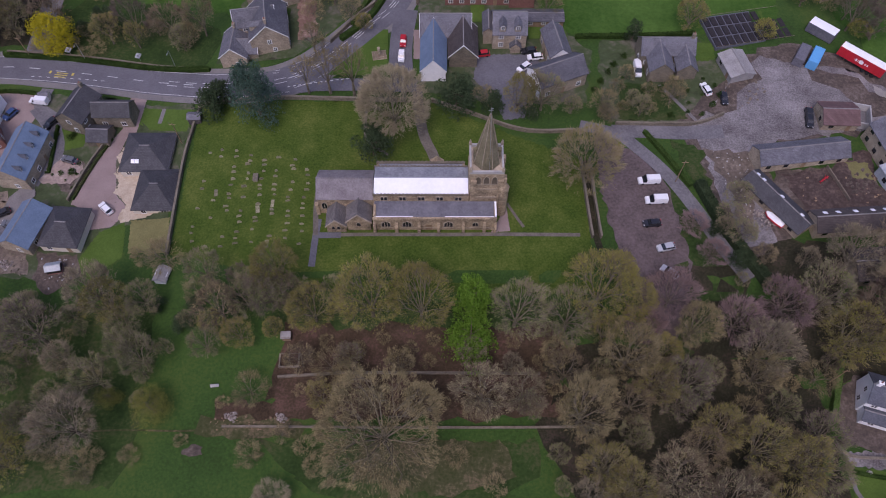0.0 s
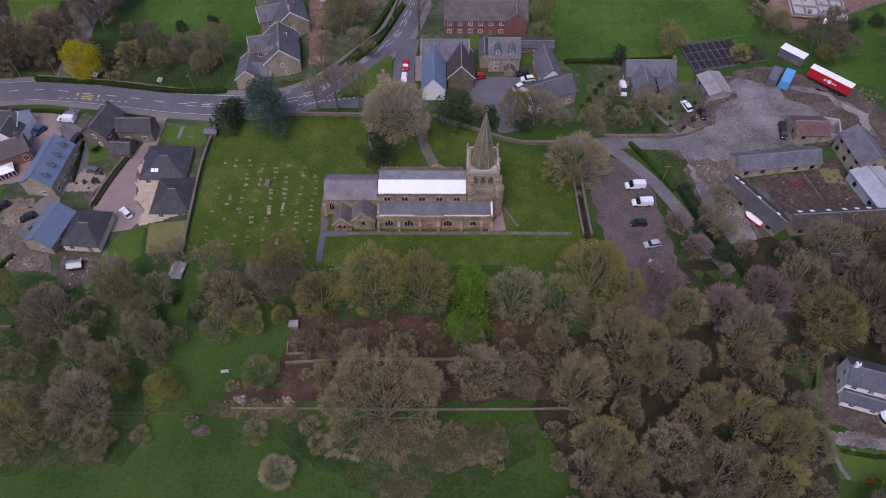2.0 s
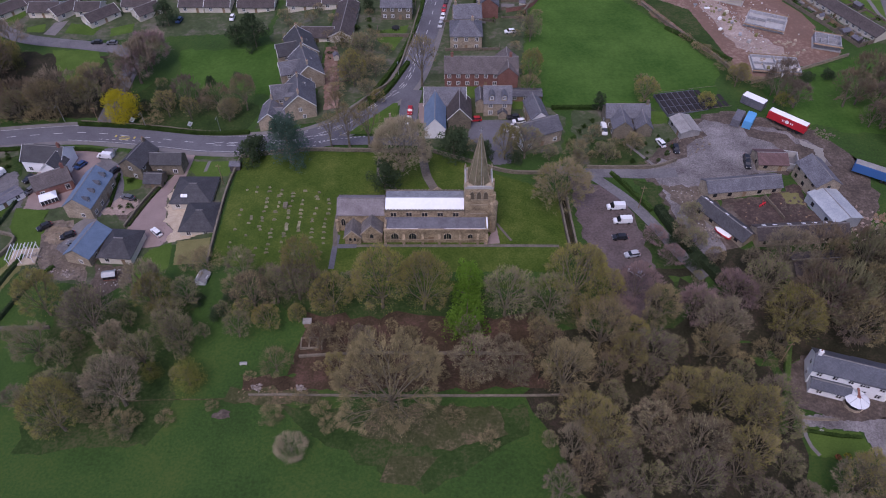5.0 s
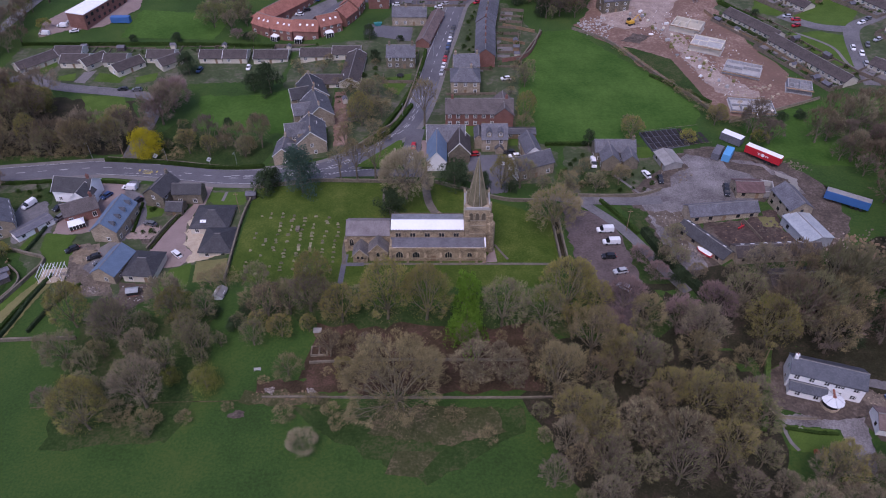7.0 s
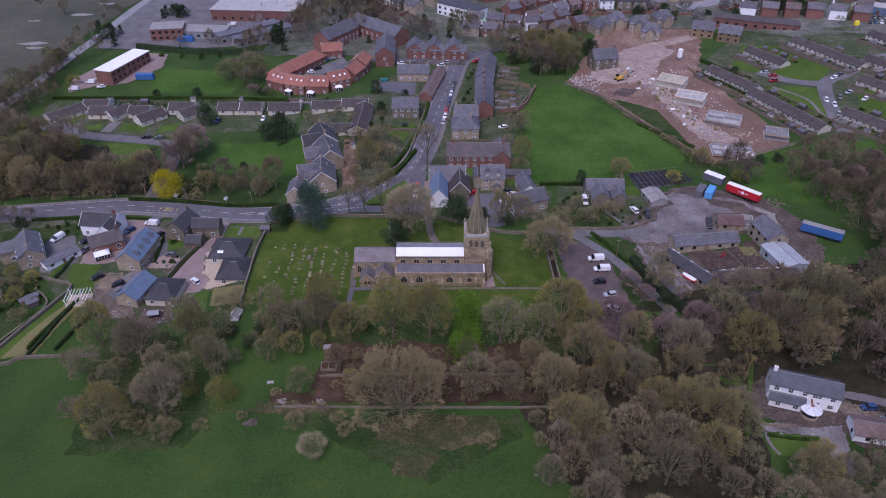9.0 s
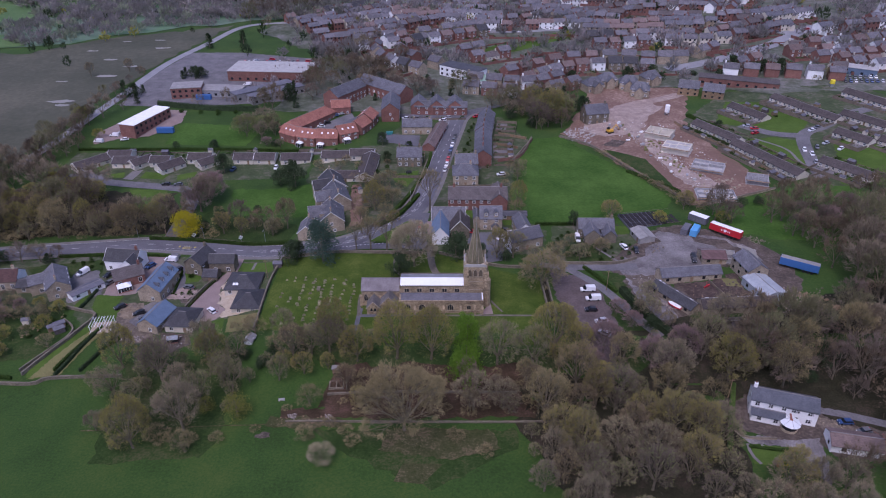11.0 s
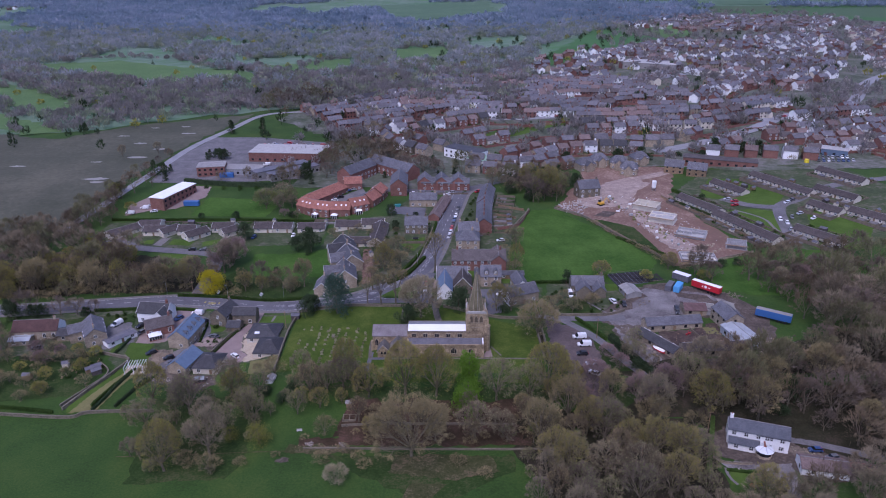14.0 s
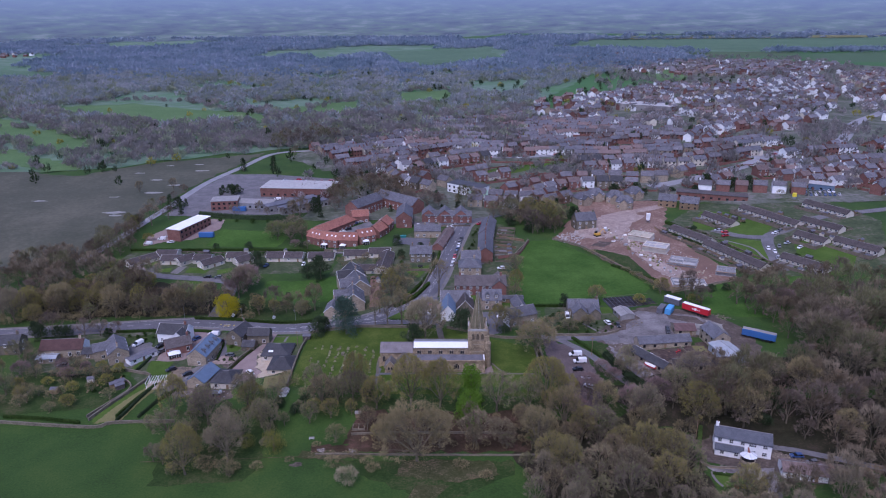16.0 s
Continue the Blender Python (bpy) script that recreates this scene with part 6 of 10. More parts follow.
# north side of the main road
house("stone_lodge", -52.6, 49, 90, 9, 7, 4.0, 3.0, STONE, SLATE, "small stone lodge beside the road", trim=True, wins=(2, 2), wings=((0, -3.2, 90, 6, 5, 3.8, 2.4, 0),))
house("stone_villa", -43.8, 54.5, 100, 13, 10, 5.6, 4.2, STONE, SLATE, "tall stone villa with slate gables", trim=True, wins=(3, 3), chims=(0.35, -0.4), wings=((2.5, 3.4, 90, 11, 6, 5.4, 3.2, 0),), dormers=((1, -3),))
house("stone_villa", -44, 72, 108, 14, 10, 5.8, 4.0, STONE, SLATE, "stone villa in a row with slate gables", trim=True, wins=(4, 3), chims=(0.4, -0.4), wings=((0, 3.6, 90, 11, 6, 5.6, 3.0, 0),))
house("stone_villa", -48, 87, 110, 13, 10, 5.8, 4.0, STONE, DARKSLATE, "stone villa in a row with slate gables", trim=True, wins=(4, 3), chims=(0.4, -0.4), wings=((-2, 3.6, 90, 11, 6, 5.6, 3.0, 0),))
house("village_hall", 4.2, 53.4, 0, 13.4, 7.5, 4.2, 4.2, DARKSTONE, SLATE, "old stone schoolhouse with several slate gables", "hall", trim=True, wins=(4, 4), chims=(), storeys=1, wings=((-3.2, -8.6, 90, 15, 6.4, 4.0, 3.6, 0, BLUESLATE, WHITEWALL), (4.6, -5.6, 90, 11, 7.4, 4.0, 4.0, 0, DARKTILE)))
house("stone_house", 21.3, 53.6, 0, 9, 9, 5.4, 3.4, STONE, SLATE, "tall stone house with gabled dormers", wins=(2, 2), chims=(), dormers=((-1, -2), (-1, 2)), wings=((-5.6, 0.8, 90, 7, 2.6, 4.8, 1.0, 0), (1.6, -5.0, 90, 2.4, 2.6, 2.4, 1.2, 0)))
house("carport", 31.2, 59.6, 0, 11, 4.4, 2.4, 0.7, TIMBER, SLATE, "low open carport with a slate roof", "carport", wins=(3, 1), storeys=1, chims=(), gable_wins=False, door=False)
house("stone_house", 33.0, 37.0, 23.6, 13.4, 7.6, 4.8, 2.8, STONE, SLATE, "stone house with a white painted gable", wins=(3, 3), chims=(), gable_mat=(WHITEWALL, (-1,)))
house("stone_house", 33.6, 47.6, -80, 10.5, 5.6, 4.2, 2.4, STONE, SLATE, "narrow stone wing with a slate roof", wins=(3, 3), chims=(), gable_mat=(WHITEWALL, (1,)))
house("brick_hall", 16.6, 71, 0, 25, 10, 5.6, 3.4, BRICK, BROWNTILE, "long red brick building with white windows", "hall", wins=(8, 8), chims=(-0.4, 0.4), wings=((9, 0.5, 90, 13, 7, 5.4, 3.0, 0),))
house("stone_house", 12.0, 95.5, 0, 11.5, 11, 5.8, 3.2, STONE, SLATE, "stone house with a hipped slate roof", hip=3.6, wins=(3, 3), chims=(0.2,), gable_wins=False)
house("stone_house", 12.6, 107.5, 4, 10.5, 9, 5.8, 3.2, STONE, SLATE, "stone house beside the main street", wins=(3, 3), chims=(0.42, -0.42))
for k in range(5):
    house("terraced_house", 21.0 + 0.55 * k * 0.6, 116.5 + 6.6 * k, 88, 6.5, 8.2, 5.4, 3.0, BRICK, SLATE, "red brick terraced house with slate roof", group="brick terrace", wins=(2, 2), chims=(0.42,), gable_wins=False)
for k in range(4):
    house("terraced_house", 22.8 + 0.9 * k, 149.5 + 7.0 * k, 82, 6.9, 8.6, 5.6, 3.2, BRICK if k < 1 else DARKSTONE, SLATE, "tall terraced house with rooflights", group="brick terrace", wins=(2, 2), chims=(0.42,), gable_wins=False)
house("brick_house", -14.6, 116.5, 0, 12, 9, 5.4, 3.2, DARKSTONE, SLATE, "stone house with white windows and garden", wins=(4, 3), chims=(0.4, -0.4))
house("stone_cottage", -12.6, 159, 0, 16, 8, 4.6, 3.0, STONE, SLATE, "stone cottage with slate roof", wins=(4, 4), chims=(0.42, -0.1))
for k in range(3):
    house("brick_house", -13.0 + 10.5 * k, 191.5 - 0.5 * k, 90, 12, 8.6, 5.4, 3.4, BRICK, SLATE, "red brick semi with grey gable roof", group="brick semis", wins=(3, 3), chims=(), wings=((-3.9, -2.5, 90, 9, 5, 5.2, 2.6, 0),))
house("care_home", -58, 210.5, 58, 27, 11, 7.6, 3.8, BRICK, SLATE, "large brick block with grey slate roofs", "apartment block", wins=(8, 8), chims=(), wings=((19.5, -15.4, -101, 38, 11, 7.6, 3.8, 0),))
house("care_home_wing", -28.6, 185.5, 92, 22, 10, 7.0, 3.8, BRICK, SLATE, "brick wing with grey gable roof", "apartment block", wins=(6, 6), chims=())
RT = "red brick wing with bright red tiled roof"
house("almshouse_wing", -74, 173.5, 58, 36, 9.5, 4.8, 3.4, BRICK, REDTILE, RT, "house", "red tiled court", hip=4.0, wins=(9, 9), chims=(), gable_wins=False)
house("almshouse_wing", -58.5, 192.5, 10, 11, 9, 4.8, 3.2, BRICK, REDTILE, RT, "house", "red tiled court", wins=(3, 3), chims=())
for ax, ay, ar, al, ae in ((-44.0, 161.0, 66, 10.5, 4.8), (-40.6, 171.0, 78, 11.0, 5.4)):
    house("almshouse", ax, ay, ar, al, 9.2, ae, 3.4, BRICK, REDTILE, "red brick almshouse with a bright red tiled roof", "house", "red tiled court", wins=(3, 3), chims=(), gable_wins=False, lights=((1, -2.0, 0.5), (1, 2.0, 0.5)))
for ax, ay, ar, al, ae in ((-79.5, 156.5, -34, 11.5, 4.9), (-69.8, 151.6, -20, 11.0, 5.2), (-59.4, 149.4, -4, 11.5, 4.8), (-50.4, 152.0, 30, 10.5, 5.2)):
    house("almshouse", ax, ay, ar, al, 9.5, ae, 3.4, BRICK, REDTILE, "red brick almshouse with a bright red tiled roof", "house", "red tiled court", wins=(3, 3), chims=(), gable_wins=False, lights=((-1, -2.6, 0.5), (-1, 0.6, 0.5), (-1, 3.2, 0.5)))
for cx, cy, cr in ((-74.5, 147.6, -28), (-62.8, 143.2, -10), (-49.0, 145.6, 20)):
    cv = thing("conservatory", stand(cx, cy, cr, 0.2), "small white glazed conservatory against a brick wall", "conservatory", "garden rooms")
    part("glazing", Shape().box(-1.7, 1.7, -1.4, 1.4, -0.5, 2.1), GLASS, cv)
    part("roof", roof_shape(3.4, 2.8, 2.1, 0.8, 1.0, 0.12, 0.08), WHITEWALL, cv)
    for u in (-1.7, -0.6, 0.6, 1.7):
        part("mullion", Shape().box(u - 0.06, u + 0.06, -1.47, -1.41, -0.5, 2.1), FRAMEW, cv)
# bungalow row
BL = "pale bungalow with a grey-brown tiled roof"
for bx, by, br, bl, bw in ((-176, 125, 50, 17, 8), (-164, 134, 0, 12, 8), (-158.5, 127, 0, 12, 9), (-151, 126, 52, 11, 7), (-141, 127.5, 0, 10, 8), (-135, 122, 48, 13, 8), (-122, 131, 0, 12, 8), (-117.5, 125.5, 45, 10, 7), (-99.6, 131, 0, 10, 8.5), (-89, 131, 0, 10.5, 8.5), (-73, 130.5, 0, 15, 8.5), (-52, 126.5, 0, 14, 8), (-38.5, 124.5, 0, 12, 8), (-34.2, 108, 88, 26, 8), (-43.5, 100, 0, 12, 8)):
    house("bungalow", bx, by, br, bl, bw, 2.7, 2.0, CREAM, DARKTILE, BL, group="bungalow row", wins=(max(2, int(bl / 4)),) * 2, storeys=1, chims=(), trim=True)
for name, pts in (("front_lawn", [(-176.0, 123.6), (-170.2, 129.6), (-166.7, 124.4), (-170.3, 116.3)]), ("front_lawn", [(-162.6, 115.5), (-156.2, 118.3), (-154.8, 111.8), (-161.9, 112.0)]), ("front_lawn", [(-146.2, 118.6), (-133.5, 115.6), (-134.7, 109.8), (-146.4, 111.4)]), ("front_lawn", [(-129.1, 114.8), (-120.8, 118.8), (-120.0, 112.2), (-127.6, 108.8)])):
    sheet(name, pts, LAWN, 0.2, "small front lawn of a bungalow", "grass", 0.2)
sheet("front_drive", [(-153, 119), (-148, 120.5), (-149.5, 109.5), (-154.5, 110.5)], PAVING, 0.2, "paved drive before a bungalow", "driveway", 0.1)
sheet("front_drive", [(-177.3, 119.6), (-172.8, 123.6), (-170.2, 116.0), (-174.2, 114.8)], PINKPAVE, 0.19, "pinkish paved drive before a bungalow", "driveway", 0.1)
# farm
MAROON = coursed("maroon_sheet_roof", (0.105, 0.062, 0.058), (0.6, 0.6, 0.6), (0.165, 0.100, 0.094), 0.9, 0.9, 0.7, 0.05)
house("farmhouse", 62.5, 46.0, 0, 14, 6.4, 4.4, 2.8, DARKSTONE, SLATE, "old stone farmhouse with slate roofs", wins=(4, 4), chims=(0.44,), wings=((-2.4, -4.4, 90, 9, 6, 4.2, 2.6, 0), (4.4, -4.8, 90, 7, 5, 3.8, 2.2, 0)))
house("stone_barn", 89.2, 11.2, 7, 22, 5.8, 3.0, 1.9, STONE, SLATE, "long stone barn with a grey slate roof", "barn", "farm buildings", wins=(5, 2), storeys=1, chims=(), framed=False, gable_wins=False)
house("stone_barn", 80.8, -2.4, -57, 17.5, 5.4, 2.6, 1.6, STONE, DARKSLATE, "low decaying barn with dark roof", "barn", "farm buildings", lights=((1, -7.4, 0.85), (1, -5.6, 0.85), (1, 0, 0.85), (1, 6, 0.85)), wins=(4, 2), storeys=1, chims=(), framed=False, gable_wins=False)
house("stone_barn", 99.5, -7.6, 4, 25, 5.6, 2.8, 1.8, STONE, DARKTILE, "long low barn with dark mossy roof", "barn", "farm buildings", lights=((1, -10, 0.5), (1, -7, 0.5), (1, -3, 0.5), (1, 1, 0.5), (1, 4, 0.5), (1, 7, 0.5)), wins=(6, 2), storeys=1, chims=(), framed=False, gable_wins=False)
house("stone_barn", 110.8, 12.6, 100, 11, 7.4, 5.2, 2.4, STONE, SLATE, "two-storey stone barn with small openings", "barn", "farm buildings", wins=(3, 3), chims=(), framed=False)
house("brown_barn", 100.2, -18.6, 4, 14, 7.5, 3.0, 1.6, DARKSTONE, DARKTILE, "low barn with a rusty brown roof", "barn", "farm buildings", wins=(3, 2), storeys=1, chims=(), framed=False, gable_wins=False)
house("steel_shed", 111.6, 1.2, 104, 12.5, 8.2, 3.4, 1.0, PALEBLUE, PALEBLUE, "pale blue corrugated shed beside the barns", "shed", "farm buildings", wins=(2, 2), storeys=1, chims=(), framed=False, gable_wins=False)
house("red_shed", 101.2, 22.8, -2, 8.6, 7.0, 2.6, 1.6, STONE, MAROON, "small shed with a reddish roof", "shed", "farm buildings", wins=(2, 2), storeys=1, chims=(), framed=False)
house("tin_shed", 80.2, 40.4, -78, 8.5, 6.4, 2.6, 1.0, CORRUGATED, CORRUGATED, "weathered corrugated shed beside the garden", "shed", "farm buildings", wins=(2, 1), storeys=1, chims=(), framed=False, gable_wins=False)
# white house in the wood
house("white_house", 99.2, -48.0, -18, 17.4, 6.4, 5.6, 2.1, WHITEWALL, COTTAGESLATE, "long white cottage with slate roofs below the wood", wins=(5, 4), chims=(-0.46,), wings=((-4.0, -4.3, 0, 8.6, 3.4, 2.7, 1.0, 0), (4.6, 0.2, 0, 8.4, 6.9, 5.3, 2.1, 0, SLATE)))
house("outbuilding", 113.4, -61.0, -12, 13, 6.6, 2.8, 1.6, WHITEWALL, TOWNTILE, "white outbuilding with a brown tiled roof", "shed", wins=(2, 2), storeys=1, chims=(), framed=False)
# estate terraces
for tx, ty, tr, n in ((170.5, 173, -63, 4), (145, 147.5, -62.6, 5), (157, 112, -67, 7), (200.5, 171.5, -64, 7), (188, 98, -55, 4), (207, 131, -58, 3), (222, 150, -58, 4), (226, 118, -55, 4), (240, 180, -62, 5)):
    house("bungalow_terrace", tx, ty, tr, 6.1 * n, 7.4, 2.5, 2.0, CREAM, DARKTILE, "long low terrace with a dark brown roof", category="terrace", group="estate terraces", wins=(2 * n, 2 * n), storeys=1, chims=(), gable_wins=False)
# houses round the building site
house("old_house", 85, 171, 12, 13, 9, 6.2, 4.0, DARKSTONE, SLATE, "tall old stone house beside the building site", wins=(3, 3), chims=(0.42, -0.42))
for hx, hy, hr in ((93, 223, 20), (104, 232, 8), (116, 226, -10), (120, 213, -16), (132, 236, 14)):
    house("new_stone_house", hx, hy, hr, 11, 9, 5.0, 3.6, STONE, SLATE, "new stone house with a grey slate roof", group="new houses", wins=(3, 3), chims=(), hip=3.0, gable_wins=False, wings=((0, -4.2, 90, 7, 5, 4.8, 2.6, 0),))
for hx, hy, hr in ((150, 215, -20), (162, 206, -24)):
    house("timber_frame_house", hx, hy, hr, 12, 9, 5.0, 3.4, TIMBER, SLATE, "half-built house with bare timber frame", group="new houses", wins=(3, 3), chims=(), framed=False, door=False)


def flat_building(name, x, y, rz, L, W, h, wall, roof, label, category, wins=6, storeys=2, parapet=0.35):
    """A flat-roofed building: walls, a slab roof with its edge, rows of windows."""
    root = thing(name, stand(x, y, rz), label, category, "works")
    part("wall", Shape().box(-L / 2, L / 2, -W / 2, W / 2, -2, h), wall, root)
    part("roof", Shape().block(-L / 2 - 0.3, L / 2 + 0.3, -W / 2 - 0.3, W / 2 + 0.3, h, h + parapet), roof, root)
    for lvl in range(storeys):
        for i in range(wins):
            for side in (-1, 1):
                if side < 0:
                    window(root, 1.6, 1.4, pose((i + 0.5) / wins * L - L / 2, side * W / 2, 1.0 + lvl * 3.0, 0, 0, 0 if side < 0 else 180), False)
    return root


flat_building("brick_office", -165.5, 173.5, 73, 31, 9.6, 6.4, BRICK, WHITEWALL, "brick office with a white flat roof", "office", 8)
flat_building("supermarket", -113, 262, -4, 54, 24, 6.5, BRICK, CONCRETE, "long brick store with a pale flat roof", "store", 10, 1)
flat_building("brick_workshop", -158, 224, 10, 18, 13, 6.5, BRICK, CORRUGATED, "brick workshop with a grey flat roof", "workshop", 5)
flat_building("workshop", -137, 226, -6, 26, 12, 4.0, BLOCKWORK, CORRUGATED, "low grey workshop unit", "workshop", 6, 1)
flat_building("factory_shed", -112, 226, 42, 40, 8, 4.5, CORRUGATED, LEADDARK, "long dark roofed factory shed", "workshop", 8, 1)
flat_building("factory_shed", -102, 220, 42, 36, 8, 4.5, CORRUGATED, LEADDARK, "long dark roofed factory shed", "workshop", 8, 1)
flat_building("white_store", 238, 606, -28, 60, 30, 6.5, CORRUGATED, CONCRETE, "large pale store in the far town", "store", 8, 1)
flat_building("white_pub", 14, 256, -38, 30, 12, 7.0, WHITEWALL, SLATE, "long white building in the town", "building", 7)
flat_building("white_annexe", 24, 242, -38, 16, 12, 4.5, WHITEWALL, GREENROOF, "white annexe with a pale green roof", "building", 4, 1)
flat_building("brick_school", 182, 222, -20, 46, 10, 4.2, BRICK, BROWNTILE, "low red brick building with pale gables", "school", 9, 1)
flat_building("petrol_station", 262, 232, -30, 16, 10, 4.4, BLUESLATE, CONCRETE, "filling station canopy beside parked cars", "filling station", 3, 1)


# ---- the town ----
def town_kinds():
    kinds = []
    for k, (w, r, l, d, e, s) in enumerate(((BRICK, TOWNSLATE, 9, 8, 5.7, 2.5), (BRICK, TOWNTILE, 8, 8, 5.5, 2.4), (WHITEWALL, TOWNSLATE, 9, 8, 5.7, 2.5), (STONE, TOWNSLATE, 10, 8, 5.8, 2.8), (BRICK, TOWNTILE, 9, 8, 5.6, 2.6), (CREAM, BROWNTILE, 11, 8, 3.0, 2.4), (DARKSTONE, DARKSLATE, 9, 9, 5.6, 3.4))):
        words = {BRICK: "red brick", WHITEWALL: "white rendered", STONE: "sandstone", CREAM: "cream rendered", DARKSTONE: "dark stone"}[w]
        kinds.append(house("town_house", 0, -4000, 0, l, d, e, s, w, r, words + " town house with pitched roof", group="town houses", wins=(2, 0), chims=(0.4,), gable_wins=False, framed="joined", door=False))
    return kinds


KINDS = town_kinds()


def off_road(x, y, d=10.0):
    """Whether a place lies clear of the main town road."""
    pts = ((150, 262), (189, 274), (233, 299), (278, 343), (353, 387), (424, 490), (495, 566), (600, 680))
    for (ax, ay), (bx, by) in zip(pts, pts[1:]):
        u = min(1, max(0, ((x - ax) * (bx - ax) + (y - ay) * (by - ay)) / ((bx - ax) ** 2 + (by - ay) ** 2)))
        if math.hypot(x - ax - u * (bx - ax), y - ay - u * (by - ay)) < d:
            return False
    for x0, x1, y0, y1 in ((185, 265, 500, 590), (30, 112, 305, 370)):
        if x0 < x < x1 and y0 < y < y1:
            return False
    return True


def street(points, gap, seed, weights, setback=9.0, both=True, limit=99):
    """Houses along both sides of a street."""
    rng = random.Random(seed)
    n = 0
    for x, y, a in along(points, gap):
        for side in ((-1, 1) if both else (1,)):
            if rng.random() < 0.08 or n >= limit:
                continue
            px, py = x - math.sin(a) * setback * side, y + math.cos(a) * setback * side
            if not off_road(px, py):
                continue
            k = rng.choices(range(len(KINDS)), weights)[0]
            m = pose(px, py, ground_z(px, py), 0, 0, math.degrees(a) + (180 if side > 0 else 0) + rng.uniform(-2, 2))
            if KINDS[k].name in used:
                copy_thing(KINDS[k], m)
            else:
                used.add(KINDS[k].name)
                KINDS[k].matrix_basis = m
            n += 1


ribbon("road_town", [(-130, 400), (-84, 440), (-42, 470), (0, 462), (60, 440), (130, 470), (215, 440)], 6.5, TARMAC_OLD, 0.5, "street between brick terraces", "road", step=8)
street([(-125, 405), (-84, 440), (-42, 470), (0, 462)], 9.5, 1, (6, 2, 3, 1, 1, 0, 1))
street([(-60, 330), (-20, 345), (30, 372)], 10.5, 3, (4, 2, 2, 3, 1, 1, 1))
street([(20, 300), (60, 320), (110, 325), (150, 330)], 11, 4, (3, 2, 2, 4, 1, 1, 2))
street([(-10, 270), (-30, 290), (-40, 320), (-20, 345)], 12, 5, (5, 2, 1, 3, 1, 0, 1))
street([(50, 250), (80, 270), (120, 275), (165, 268), (200, 290)], 12, 6, (2, 2, 2, 5, 1, 0, 2))
street([(190, 262), (230, 280), (280, 285), (330, 300)], 12, 7, (3, 3, 4, 1, 1, 2, 0))
street([(250, 250), (300, 262), (360, 275)], 12, 8, (3, 3, 4, 1, 1, 2, 0))


def mass(name, places, label, category, wall_mats, roof_mats, seed):
    """A far quarter of the town: very many small houses."""
    rng = random.Random(seed)
    root = thing(name, pose(0, 0, 0), label, category, kind="stuff")
    walls, roofs = [Shape() for _ in wall_mats], [Shape() for _ in roof_mats]
    for x, y, a in places:
        if not off_road(x, y):
            continue
        z, l, w, e = ground_z(x, y), rng.uniform(8, 13), rng.uniform(7, 8.4), rng.uniform(5.2, 6.4)
        m = pose(x, y, z, 0, 0, a)
        run = random.Random(int(x // 42) * 97 + int(y // 34))
        k, q = run.randrange(len(walls) - 1), run.randrange(len(roofs))
        if rng.random() < 0.35:
            k, q = rng.randrange(len(walls) - 1), rng.randrange(len(roofs))
        rise = rng.uniform(2.1, 2.7)
        ws, rs = wall_shape(l, w, e, rise, 0), roof_shape(l, w, e, rise, 0)
        walls[k].add([m @ Vector(p) for p in ws.v], ws.f)
        roofs[q].add([m @ Vector(p) for p in rs.v], rs.f)
        u = rng.choice((-0.38, 0.38)) * l
        walls[0].box(u - 0.5, u + 0.5, -0.35, 0.35, e + 1.2, e + rise + 1.2, m)
        if rng.random() < 0.6:
            v, d = rng.choice((-0.25, 0.25)) * l, rng.uniform(2, 4)
            wing = m @ pose(v, -w / 2 - d / 2 + 0.2, 0, 0, 0, 90)
            ws, rs = wall_shape(d, 3.6, 2.6 + rng.choice((0, 1.8)), 1.4, 0), None
            walls[k].add([wing @ Vector(p) for p in ws.v], ws.f)
            rs = roof_shape(d, 3.6, ws.v and max(p[2] for p in ws.v) - 1.4, 1.4, 0)
            roofs[q].add([wing @ Vector(p) for p in rs.v], rs.f)
        for i in range(3):
            for zz in (0.8, e - 1.9):
                u = (i - 1) * l / 3
                walls[-1].add([m @ Vector((u + dx, -w / 2 - 0.06, zz + dh)) for dx, dh in ((-0.6, 0), (0.6, 0), (0.6, 1.35), (-0.6, 1.35))], [(0, 1, 2, 3)])
    for s, mt in list(zip(walls, wall_mats)) + list(zip(roofs, roof_mats)):
        ob = part("walls" if mt in wall_mats else "roofs", s, mt, root)
        ob["kind"] = "stuff"


def quarter(outline, gap, seed, turn, limit):
    rng = random.Random(seed)
    return [(x, y, turn + rng.choice((0, 0, 0, 90)) + rng.uniform(-8, 8)) for x, y, _ in scatter(outline, gap, seed, 1, 2, limit)]


def terraces(points, gap, seed, setback=8.0):
    rng = random.Random(seed)
    return [(x - math.sin(a) * setback * k + rng.uniform(-1, 1), y + math.cos(a) * setback * k + rng.uniform(-1, 1), math.degrees(a)) for x, y, a in along(points, gap) for k in (-1, 1) if rng.random() > 0.07]


far = []
town_lines = ([(0, 462), (60, 440), (130, 470), (215, 440)], [(-92, 350), (-46, 378), (0, 412), (50, 405), (95, 420), (150, 400)], [(30, 372), (80, 370), (140, 365), (200, 360)], [(150, 330), (200, 320), (240, 340)], [(330, 300), (380, 310), (440, 330)], [(230, 400), (260, 450), (310, 500), (380, 540)], [(-20, 520), (40, 510), (110, 530), (190, 520)], [(300, 215), (330, 240), (380, 250), (430, 270)], [(-110, 385), (-60, 412), (-20, 436), (30, 430)], [(100, 395), (160, 425), (220, 420)], [(170, 380), (230, 365), (290, 390)], [(60, 480), (120, 495), (200, 480)], [(250, 330), (300, 345), (350, 360)], [(-30, 565), (30, 560), (90, 580)], [(380, 360), (430, 400), (470, 450)])
